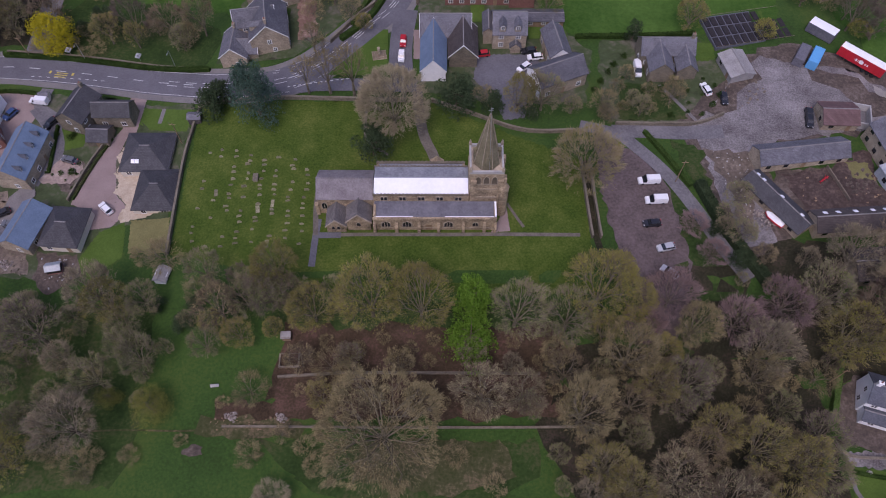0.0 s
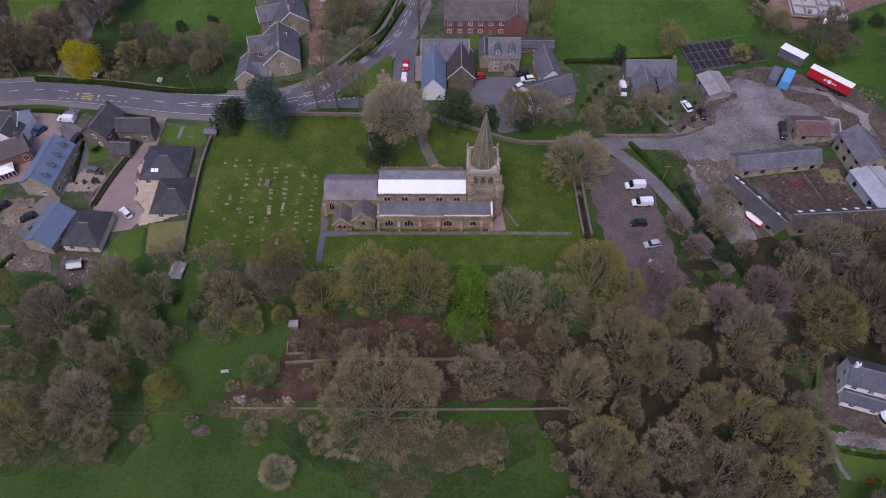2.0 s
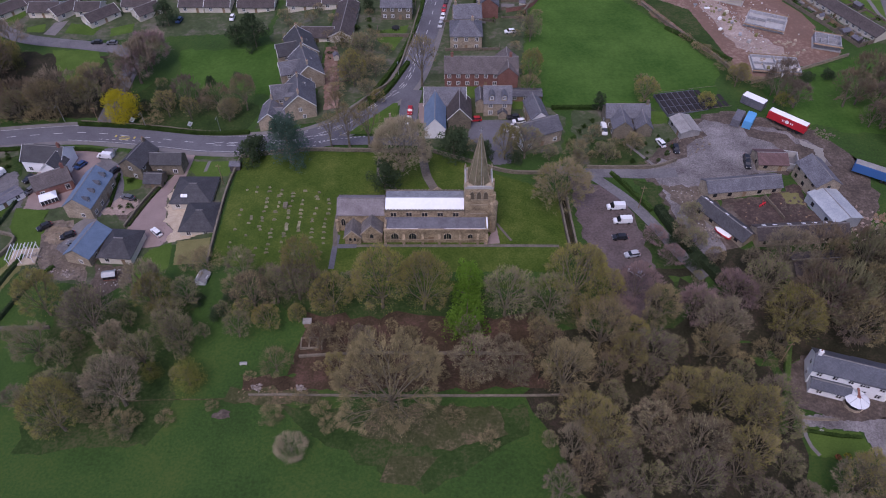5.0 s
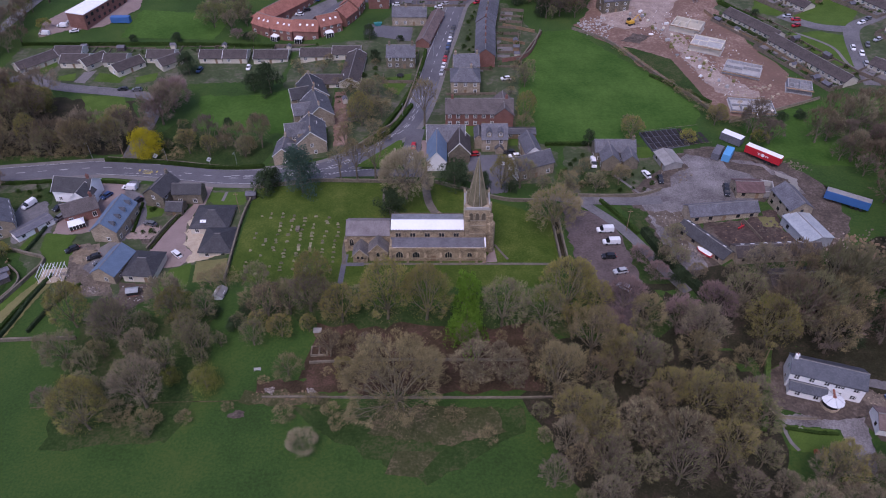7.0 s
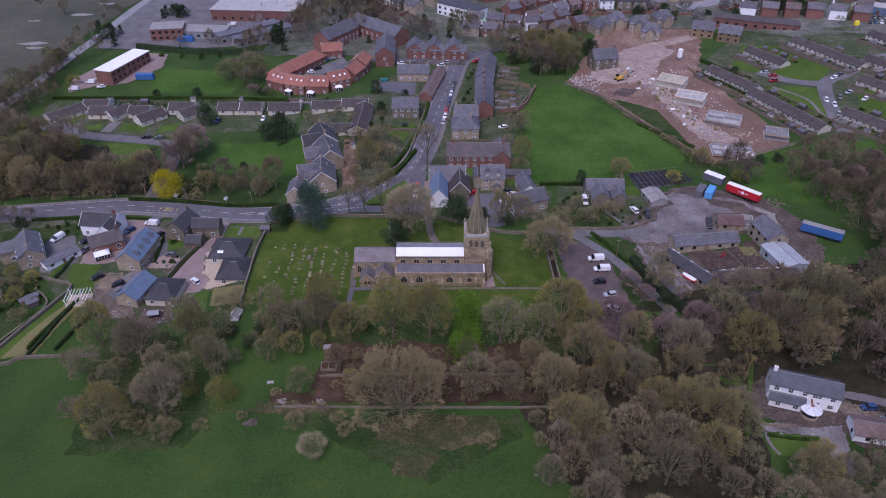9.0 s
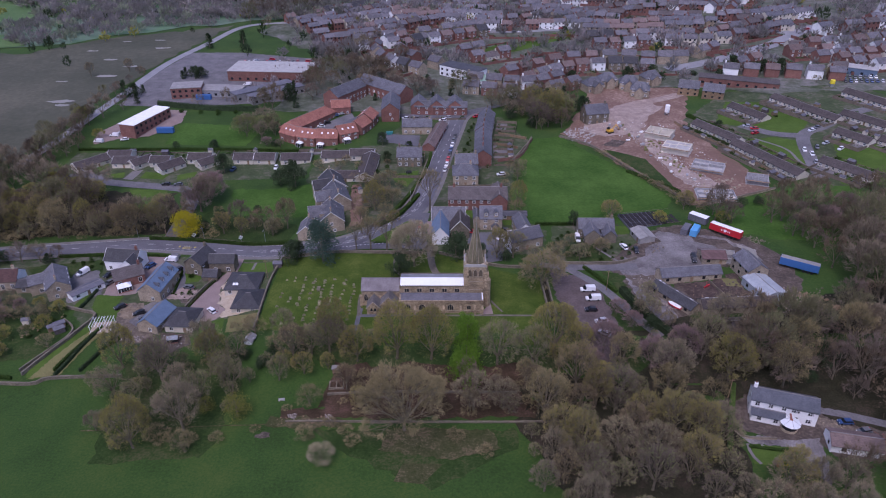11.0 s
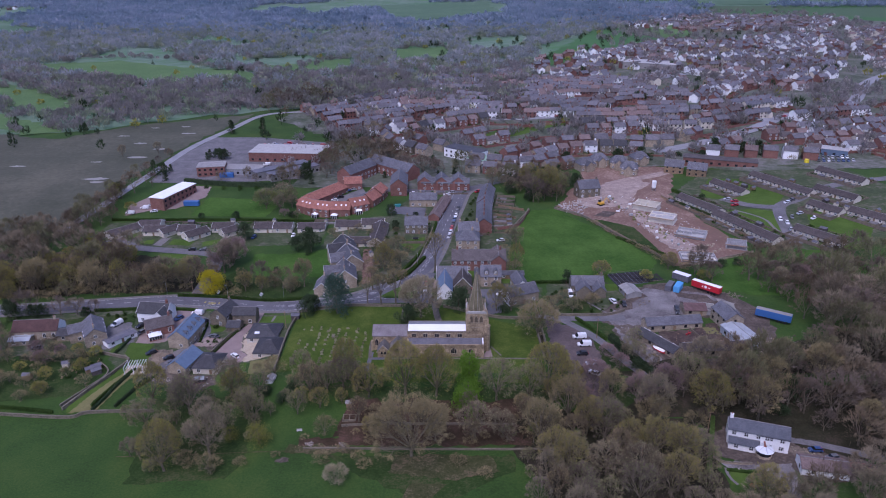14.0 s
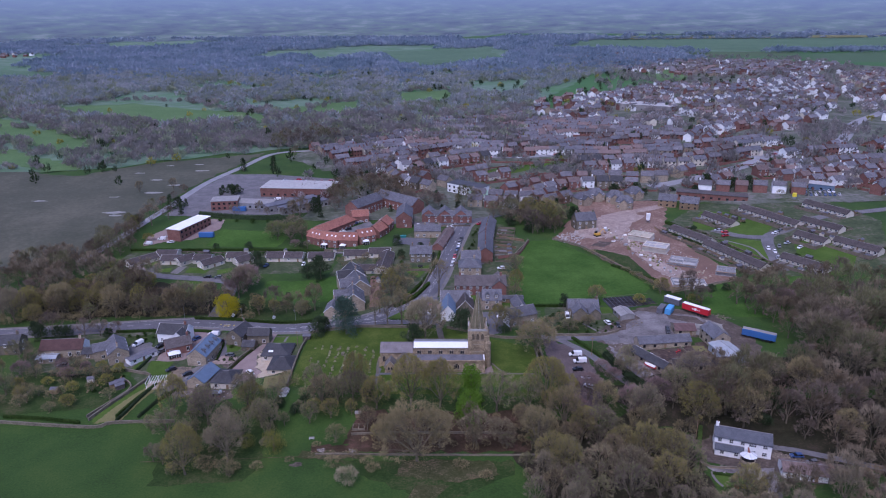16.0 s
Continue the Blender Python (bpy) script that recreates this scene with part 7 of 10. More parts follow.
for k, line in enumerate(town_lines):
    far += terraces(line, 10.5, k)
    ribbon("road_town", line, 6.0, PALEROAD, 0.55, "narrow town street between terraces", "road", step=9)
far += quarter([(90, 545), (330, 440), (420, 540), (520, 700), (640, 1000), (430, 880), (330, 860), (200, 720)], 13, 3, 25, 330)
far += quarter([(430, 1000), (640, 1020), (800, 1250), (520, 1350), (330, 1250), (300, 1120)], 15, 4, -10, 260)
far += quarter([(460, 480), (700, 560), (980, 1000), (700, 1050), (540, 720)], 15, 5, 30, 320)
far += quarter([(260, 1400), (560, 1400), (560, 1560), (300, 1560)], 18, 6, 0, 70)
far += quarter([(60, 600), (160, 570), (230, 700), (200, 800), (110, 700)], 17, 8, 10, 50)
far += quarter([(-1500, 1700), (-1250, 1650), (-1200, 1800), (-1450, 1850)], 26, 7, 0, 40)
mass("far_town", far, "crowded far town of brick and white houses", "town", (BRICK, CREAM, BRICK, WHITEWALL, BRICK, WHITEWALL, STONE, WHITEWALL, WHITEWALL, GLASS), (TOWNSLATE, BROWNTILE, TOWNSLATE, SLATE, TOWNSLATE, TOWNTILE), 9)


def far_cars(lines, gap, seed):
    """Small parked cars along the far streets, too small to tell apart."""
    rng = random.Random(seed)
    sets = [Shape() for _ in range(5)]
    for line in lines:
        for x, y, a in along(line, gap):
            if rng.random() < 0.45:
                continue
            sd = rng.choice((-1.9, 1.9))
            x2, y2 = x - math.sin(a) * sd, y + math.cos(a) * sd
            m = pose(x2, y2, ground_z(x2, y2) + 0.6, 0, 0, math.degrees(a))
            sets[rng.randrange(4)].box(-2.1, 2.1, -0.85, 0.85, 0.25, 0.95, m).box(-1.5, 1.1, -0.75, 0.75, 1.3, 1.45, m)
            sets[4].box(-1.7, 1.2, -0.78, 0.78, 0.95, 1.3, m)
    root = thing("far_parked_cars", pose(0, 0, 0), "many small parked cars along far streets", "cars", kind="stuff")
    for s, mt in zip(sets, (CARPAINT["white"], CARPAINT["silver"], CARPAINT["grey"], CARPAINT["red"], CARGLASS)):
        part("body", s, mt, root)["kind"] = "stuff"


far_cars(list(town_lines) + [[(x, 283), (x + 44, 281)] for x in (-140, -134)] + [[(-138, 291), (-92, 289)], [(-138, 297), (-92, 295)], [(230, 585), (280, 560)], [(226, 576), (276, 551)], [(222, 567), (270, 543)]], 5.4, 4)

street([(170, 238), (205, 226), (240, 214)], 12, 31, (2, 2, 5, 2, 0, 2, 1), 8.0, False)
street([(262, 246), (292, 254), (330, 268), (370, 290)], 13, 32, (2, 2, 6, 0, 0, 2, 0), 9.0)
street([(20, 232), (56, 226), (84, 240)], 12, 33, (4, 1, 1, 4, 1, 0, 2), 8.0)


# ---- church ----
church = thing("church", pose(0, 0, 0), "medieval sandstone church with a spire and white-sheeted nave roof", "church")


def crenels(x0, x1, y0, y1, z, mat, name="parapet", n=12, h=0.55):
    """A parapet wall with merlons along its top."""
    s = Shape().box(x0, x1, y0, y1, z, z + 0.35)
    long_x = (x1 - x0) > (y1 - y0)
    for i in range(n):
        u0, u1 = (i + 0.12) / n, (i + 0.68) / n
        if long_x:
            s.box(x0 + (x1 - x0) * u0, x0 + (x1 - x0) * u1, y0, y1, z + 0.34, z + h)
        else:
            s.box(x0, x1, y0 + (y1 - y0) * u0, y0 + (y1 - y0) * u1, z + 0.34, z + h)
    return part(name, s, mat, church)


def arch_window(x, y, z, w, h, turn=0, lights=1, parent=None, stone=None, fill=None):
    """A pointed stone window: dark glass, an arched surround, mullions."""
    pts = [(-w / 2, 0), (w / 2, 0), (w / 2, h * 0.6), (w * 0.36, h * 0.8), (0, h), (-w * 0.36, h * 0.8), (-w / 2, h * 0.6)]
    g = Shape().add([(a, -0.03, b) for a, b in pts] + [(a, 0.1, b) for a, b in pts], [tuple(range(7))[::-1][::-1]] + [(i, (i + 1) % 7, 7 + (i + 1) % 7, 7 + i) for i in range(7)])
    ob = part("window", g, fill or GLASS, parent or church, at=pose(x, y, z, 0, 0, turn))
    s = Shape()
    out = [(a * 1.25, b * 1.08 - 0.08) for a, b in pts]
    for i in range(7):
        j = (i + 1) % 7
        s.add([(pts[i][0], -0.12, pts[i][1]), (pts[j][0], -0.12, pts[j][1]), (out[j][0], -0.12, out[j][1]), (out[i][0], -0.12, out[i][1]), (pts[i][0], 0.05, pts[i][1]), (pts[j][0], 0.05, pts[j][1]), (out[j][0], 0.05, out[j][1]), (out[i][0], 0.05, out[i][1])], [(0, 1, 2, 3), (0, 4, 5, 1), (3, 2, 6, 7)])
    for k in range(1, lights):
        c = -w / 2 + w * k / lights
        s.box(c - 0.05, c + 0.05, -0.1, 0.02, 0, h * 0.8)
    part("tracery", s, stone or STONE, ob)


# nave with clerestory
part("nave_wall", Shape().box(-12.2, 9.3, -3.9, -3.3, -1, 7.7).box(-12.2, 9.3, 3.3, 3.9, -1, 7.7).add([(-12.2, -3.9, -1), (-12.2, 3.9, -1), (-12.2, 3.9, 7.9), (-12.2, 0, 8.8), (-12.2, -3.9, 7.9)], [(0, 1, 2, 3, 4)]), CHURCHSTONE, church)
part("nave_roof_sheet", Shape().slab([(-12.0, -3.75, 8.02), (9.2, -3.75, 8.02), (9.2, 0.0, 8.98), (-12.0, 0.0, 8.98)], 0.12), SHEET, church, "bright white sheeting over the south slope")
s = Shape().slab([(9.2, 3.75, 8.02), (-12.0, 3.75, 8.02), (-12.0, 0.01, 8.97), (9.2, 0.01, 8.97)], 0.12)
for k in range(15):
    u = -11.6 + k * 1.45
    part("lead_roll", Shape().slab([(u + 0.06, 3.7, 8.08), (u - 0.06, 3.7, 8.08), (u - 0.06, 0.05, 9.02), (u + 0.06, 0.05, 9.02)], 0.06), LEAD, church)
part("nave_roof_lead", s, LEAD, church, "grey lead sheets with rolled seams")
crenels(-12.3, 9.3, -4.0, -3.78, 7.75, COPING, n=26)
crenels(-12.3, 9.3, 3.78, 4.0, 7.75, COPING, n=26)
for k in range(5):
    x = -9.8 + k * 4.2
    arch = Shape().box(-0.7, 0.7, -0.03, 0.1, 0, 1.35)
    w = part("window", arch, GLASS, church, at=pose(x, -3.92, 5.75))
    fr = Shape()
    for a0, a1, z0, z1 in ((-0.88, 0.88, -0.16, 0.0), (-0.88, 0.88, 1.35, 1.52), (-0.88, -0.7, 0, 1.35), (0.7, 0.88, 0, 1.35), (-0.07, 0.07, 0, 1.35)):
        fr.box(a0, a1, -0.12, 0.05, z0, z1)
    part("tracery", fr, STONE, w)
# north aisle
part("north_aisle_wall", Shape().box(-12.0, 8.6, 6.9, 7.4, -1, 4.8).box(-12.0, -11.5, 3.9, 6.9, -1, 5.2).box(8.1, 8.6, 3.9, 6.9, -1, 5.2), CHURCHSTONE, church)
s = Shape().slab([(8.4, 7.0, 4.85), (-11.8, 7.0, 4.85), (-11.8, 3.95, 5.7), (8.4, 3.95, 5.7)], 0.12)
for k in range(26):
    u = -11.5 + k * 0.79
    s.slab([(u + 0.05, 6.95, 4.92), (u - 0.05, 6.95, 4.92), (u - 0.05, 4.0, 5.76), (u + 0.05, 4.0, 5.76)], 0.06)
part("north_aisle_roof", s, LEAD, church)
crenels(-12.1, 8.7, 6.95, 7.5, 4.7, COPING, n=22, h=0.6)
part("north_porch", Shape().box(0.4, 3.8, 7.4, 9.6, -1, 3.0).add([(0.4, 9.6, 3), (3.8, 9.6, 3), (2.1, 9.6, 4.4), (0.4, 7.4, 3), (3.8, 7.4, 3), (2.1, 7.4, 4.4)], [(2, 1, 0), (0, 3, 5, 2), (1, 2, 5, 4)]), CHURCHSTONE, church)
# south aisle
part("south_aisle_wall", Shape().box(-12.2, 15.6, -8.3, -7.75, -1, 4.75).box(-12.2, -11.6, -7.75, -3.9, -1, 5.3).box(15.0, 15.6, -7.75, -3.4, -1, 5.3), CHURCHSTONE, church)
s = Shape().slab([(-12.0, -7.8, 4.70), (15.4, -7.8, 4.70), (15.4, -3.95, 5.45), (-12.0, -3.95, 5.45)], 0.12)
for k in range(20):
    u = -11.4 + k * 1.38
    s.slab([(u - 0.05, -7.75, 4.77), (u + 0.05, -7.75, 4.77), (u + 0.05, -4.0, 5.51), (u - 0.05, -4.0, 5.51)], 0.06)
part("south_aisle_roof", s, LEADDARK, church)
s = Shape().box(-12.3, 15.7, -8.42, -8.02, 4.4, 4.62).box(-12.3, 15.7, -8.36, -8.06, 4.62, 5.05).box(-12.3, 15.7, -8.44, -8.0, 5.05, 5.16)
part("parapet", s, CHURCHSTONE, church)
for edge in ((-12.0, -3.2, -7.98, -7.6, 4.72, 4.86), (4.0, 15.4, -7.98, -7.6, 4.72, 4.86), (15.2, 15.6, -7.9, -4.0, 4.9, 5.5)):
    part("roof_edge_lead", Shape().box(*edge), SHEET, church, "pale weathered lead gutter edge")
part("string_course", Shape().box(-12.3, 15.7, -8.42, -8.28, 1.2, 1.4), STONE, church)
for x, lights in ((-9.4, 2), (-4.6, 2), (4.8, 2)):
    arch_window(x, -8.34, 1.6, 1.9, 2.2, lights=lights + 1)
arch_window(10.9, -8.34, 1.9, 1.2, 1.6, lights=2)
s = Shape().box(-0.75, 0.75, -0.06, 0.1, 0, 2.2)
part("door", s, TIMBER, church, at=pose(0.4, -8.3, 0.1))
for x in (-12.0, -7.0, -1.9, 2.6, 8.2, 13.0, 15.4):
    b = Shape().box(x - 0.35, x + 0.35, -9.1, -8.3, -1, 2.0)
    b.add([(x - 0.35, -9.1, 2.0), (x + 0.35, -9.1, 2.0), (x + 0.35, -8.3, 3.4), (x - 0.35, -8.3, 3.4), (x - 0.35, -8.3, 2.0), (x + 0.35, -8.3, 2.0)], [(0, 1, 2, 3), (0, 3, 4), (1, 5, 2)])
    part("buttress", b, CHURCHSTONE, church)
# chancel
part("chancel_wall", Shape().box(-25.0, -12.2, -3.8, 3.9, -1, 6.1).add([(-25.0, -3.8, 6.1), (-25.0, 3.9, 6.1), (-25.0, 0.1, 8.5)], [(2, 1, 0)]), CHURCHSTONE, church)
part("chancel_roof", Shape().slab([(-25.2, -4.05, 6.1), (-12.2, -4.05, 6.1), (-12.2, 0.1, 8.65), (-25.2, 0.1, 8.65)], 0.16).slab([(-12.2, 4.2, 6.1), (-25.2, 4.2, 6.1), (-25.2, 0.1, 8.65), (-12.2, 0.1, 8.65)], 0.16).box(-25.2, -12.2, -0.05, 0.25, 8.6, 8.75), CHANCELROOF, church)
for y0 in (-3.9, 3.4):
    part("buttress", Shape().box(-25.7, -24.9, y0 - 0.4, y0 + 0.5, -1, 4.2), CHURCHSTONE, church)
arch_window(-25.03, 0.0, 2.2, 2.6, 3.6, -90, 3)
for x in (-23.6,):
    arch_window(x, -3.84, 2.2, 1.1, 2.6, 0, 2)
# two gabled chapels on the south side
for x0, x1, e, t, y0 in ((-18.3, -12.9, 3.5, 6.5, -8.4), (-22.9, -18.6, 2.5, 5.0, -8.9)):
    c = (x0 + x1) / 2
    part("chapel_wall", Shape().box(x0, x1, y0, -3.8, -1, e).add([(x0, y0, e), (x1, y0, e), (c, y0, t - 0.15)], [(0, 1, 2)]), CHURCHSTONE, church)
    r = Shape()
    r.slab([(x0 - 0.3, y0 - 0.1, e - 0.2), (c, y0 - 0.1, t), (c, -3.0, t), (x0 - 0.3, -3.0, e - 0.2)], 0.16)
    r.slab([(c, y0 - 0.1, t), (x1 + 0.3, y0 - 0.1, e - 0.2), (x1 + 0.3, -3.0, e - 0.2), (c, -3.0, t)], 0.16)
    part("chapel_roof", r, STONESLATE, church, "weathered slate roof of a side chapel")
    part("coping", Shape().slab([(x0 - 0.35, y0 - 0.25, e - 0.15), (c, y0 - 0.25, t + 0.12), (c, y0 + 0.1, t + 0.12), (x0 - 0.35, y0 + 0.1, e - 0.15)], 0.22).slab([(c, y0 - 0.25, t + 0.12), (x1 + 0.35, y0 - 0.25, e - 0.15), (x1 + 0.35, y0 + 0.1, e - 0.15), (c, y0 + 0.1, t + 0.12)], 0.22), STONE, church)
    if e > 3:
        arch_window(c, y0 - 0.05, 2.0, 0.9, 1.5)
    else:
        for d in (-0.6, 0.6):
            arch_window(c + d, y0 - 0.05, 1.4, 0.7, 1.2)
# tower and spire
TX0, TX1, TY0, TY1, TC = 9.4, 16.6, -3.3, 4.2, (13.0, 0.45)
s = Shape().box(TX0, TX1, TY0, TY1, -1, 15.2)
part("tower_wall", s, CHURCHSTONE, church)
for z in (6.2, 9.4, 11.2, 15.0):
    part("string_course", Shape().box(TX0 - 0.14, TX1 + 0.14, TY0 - 0.14, TY1 + 0.14, z, z + 0.22), STONE, church)
part("parapet", Shape().box(TX0 - 0.1, TX1 + 0.1, TY0 - 0.1, TY0 + 0.3, 15.22, 16.0).box(TX0 - 0.1, TX1 + 0.1, TY1 - 0.3, TY1 + 0.1, 15.22, 16.0).box(TX0 - 0.1, TX0 + 0.3, TY0 + 0.3, TY1 - 0.3, 15.22, 16.0).box(TX1 - 0.3, TX1 + 0.1, TY0 + 0.3, TY1 - 0.3, 15.22, 16.0), CONCRETE, church, "pale stone parapet round the tower")
for x in (TX0 + 0.1, TX1 - 0.1):
    for y in (TY0 + 0.1, TY1 - 0.1):
        part("pinnacle", Shape().box(x - 0.28, x + 0.28, y - 0.28, y + 0.28, 15.9, 16.7).tube((x, y, 16.7), (x, y, 17.7), 0.34, 0.03, 4), STONE, church)
LOUVRE = surf("stone_louvres", (0.070, 0.056, 0.038), (0.150, 0.120, 0.085), 0.8, 0.9, 6.0, 0.3)
for k in range(3):
    c = 11.2 + k * 1.8
    arch_window(c, TY0 - 0.06, 11.6, 1.15, 2.6, 0, 1, fill=LOUVRE)
    arch_window(c, TY1 + 0.06, 11.6, 1.15, 2.6, 180, 1, fill=LOUVRE)
    arch_window(TX1 + 0.06, -1.4 + k * 1.85, 11.6, 1.15, 2.6, 90, 1, fill=LOUVRE)
    arch_window(TX0 - 0.06, -1.4 + k * 1.85, 11.6, 1.15, 2.6, -90, 1, fill=LOUVRE)
for bx, by, bw, bd, h in ((9.6, -3.9, 1.3, 0.9, 13.0), (15.5, -3.9, 1.3, 0.9, 13.0), (16.6, -2.9, 0.95, 1.3, 12.6), (16.6, 2.6, 0.95, 1.3, 12.6), (15.3, 4.2, 1.3, 0.9, 12.6), (9.6, 4.2, 1.3, 0.9, 12.6)):
    b = Shape().box(bx, bx + bw, by, by + bd, -1, h).box(bx - 0.12, bx + bw + 0.12, by - 0.12, by + bd + 0.12, -1, 5.0)
    part("buttress", b, CHURCHSTONE, church)
part("stair_turret", Shape().tube((17.0, -3.4, -1), (17.0, -3.4, 10.4), 1.25, 1.15, 8).tube((17.0, -3.4, 10.4), (17.0, -3.4, 11.6), 1.3, 0.2, 8), CHURCHSTONE, church)
sp = Shape()
rings = [(2.9, 15.3), (1.0, 25.4), (0.16, 30.2)]
for r, z in rings:
    sp.v += [(TC[0] + r * 1.06 * math.cos(radians(22.5 + 45 * i)), TC[1] + r * 1.06 * math.sin(radians(22.5 + 45 * i)), z) for i in range(8)]
for q in (0, 8):
    sp.f += [(q + i, q + (i + 1) % 8, q + 8 + (i + 1) % 8, q + 8 + i) for i in range(8)]
spire = part("spire", sp, SPIRESTONE, church, "tall octagonal mossy stone spire")
ribs = Shape()
for i in range(8):
    a = radians(22.5 + 45 * i)
    ribs.tube((TC[0] + 3.08 * math.cos(a), TC[1] + 3.08 * math.sin(a), 15.3), (TC[0] + 0.17 * math.cos(a), TC[1] + 0.17 * math.sin(a), 30.2), 0.12, 0.05, 4)
part("spire_rib", ribs, STONE, spire)
for z, w, turn in ((17.0, 0.8, 0), (17.0, 0.8, 90), (17.0, 0.8, 180), (17.0, 0.8, 270)):
    m = pose(TC[0], TC[1], z, 0, 0, turn)
    part("lucarne", Shape().box(-w / 2, w / 2, -2.95, -1.8, 0, 1.6, m).add([m @ Vector(p) for p in ((-0.5, -3.0, 1.6), (0.5, -3.0, 1.6), (0, -3.0, 2.5), (0, -1.6, 2.5))], [(0, 1, 2), (1, 3, 2), (0, 2, 3)]), SPIRESTONE, spire)
vane = part("weather_vane", Shape().tube((TC[0], TC[1], 30.1), (TC[0], TC[1], 32.2), 0.06, 0.03, 6).box(TC[0] - 0.5, TC[0] + 0.5, TC[1] - 0.03, TC[1] + 0.03, 31.2, 31.32).add([(TC[0] - 0.1, TC[1], 31.6), (TC[0] + 0.55, TC[1], 31.6), (TC[0] + 0.4, TC[1], 32.0), (TC[0] - 0.1, TC[1] + 0.02, 31.8)], [(0, 1, 2, 3)]), METAL, spire)
part("lightning_conductor", Shape().tube((13.55, -2.65, 15.4), (13.08, 0.22, 30.0), 0.05, 0.05, 5), METAL, spire)


# ---- gravestones ----
def gravestone(k):
    """An upright stone with a rounded, pointed or square head on a low plinth."""
    w, h = 0.75, 1.1
    head = [[(-w / 2, h * 0.8), (-w / 4, h), (w / 4, h), (w / 2, h * 0.8)], [(-w / 2, h * 0.75), (0, h * 1.05), (w / 2, h * 0.75)], [(-w / 2, h), (w / 2, h)]][k]
    p = [(-w / 2, -0.3)] + head + [(w / 2, -0.3)]
    n = len(p)
    s = Shape().add([(x, -0.08, z) for x, z in p] + [(x, 0.08, z) for x, z in p], [tuple(range(n))[::-1], tuple(range(n, 2 * n))] + [(i, (i + 1) % n, n + (i + 1) % n, n + i) for i in range(n)])
    s.box(-0.5, 0.5, -0.2, 0.2, -0.3, 0.14)
    return s.mesh("gravestone")


HEADS = [gravestone(k) for k in range(3)]
GRAVE = surf("grave_stone", (0.130, 0.120, 0.064), (0.290, 0.268, 0.170), 0.8, 0.9, 5.0, 0.3, 0.3)
FLAT = Shape().block(-0.45, 0.45, -1.0, 1.0, -0.3, 0.16, 0.04).mesh("ledger_stone")
for me in HEADS + [FLAT]:
    me.materials.append(GRAVE)
rng = random.Random(41)
for row in range(8):
    x0 = -55 + row * 3.7
    for k in range(20):
        x, y = x0 + rng.uniform(-0.35, 0.35), -12 + k * 1.85 + rng.uniform(-0.6, 0.6)
        if rng.random() < (0.45 if row < 3 else 0.15) or y > 17 - row * 0.8:
            continue
        flat = rng.random() < 0.04
        ob = part("ledger_stone" if flat else "gravestone", FLAT if flat else rng.choice(HEADS), None, at=stand(x, y, rng.uniform(-9, 9) + 4) @ pose(0, 0, 0.1, rng.uniform(-7, 7), rng.uniform(-4, 4), 0) @ Matrix.Diagonal((rng.uniform(0.75, 1.3), 1.0, rng.uniform(0.4, 0.65), 1)))
        tagged(ob, "flat weathered grave slab lying in the grass" if flat else "weathered upright gravestone in the churchyard grass", "gravestone", "churchyard graves")
for x, y in ((-41.5, 6.2),):
    t = thing("table_tomb", stand(x, y, 3), "stone table tomb with a flat slab", "tomb", "churchyard graves")
    part("chest", Shape().box(-0.5, 0.5, -0.95, 0.95, -0.2, 0.75), GRAVE, t)
    part("slab", Shape().block(-0.62, 0.62, -1.1, 1.1, 0.75, 0.9, 0.03), COPING, t)
memorial = thing("war_memorial", stand(-13.6, 46.2, 10), "stepped stone memorial on the grass island", "memorial")
part("step", Shape().block(-1.9, 1.9, -1.6, 1.6, -0.3, 0.55), STONE, memorial)
part("step", Shape().block(-1.2, 1.2, -1.0, 1.0, 0.55, 0.85), STONE, memorial)
part("shaft", Shape().block(-0.35, 0.35, -0.35, 0.35, 0.85, 3.2), STONE, memorial)


# ---- vehicles ----
def loft(sections, flip=False):
    """A shell through cross sections of equal length, closed at both ends."""
    s, n = Shape(), len(sections[0])
    for sec in sections:
        s.v += sec
    for k in range(len(sections) - 1):
        s.f += [(k * n + i, k * n + (i + 1) % n, (k + 1) * n + (i + 1) % n, (k + 1) * n + i) for i in range(n)]
    s.f += [tuple(range(n))[::-1], tuple(range((len(sections) - 1) * n, len(sections) * n))]
    return s


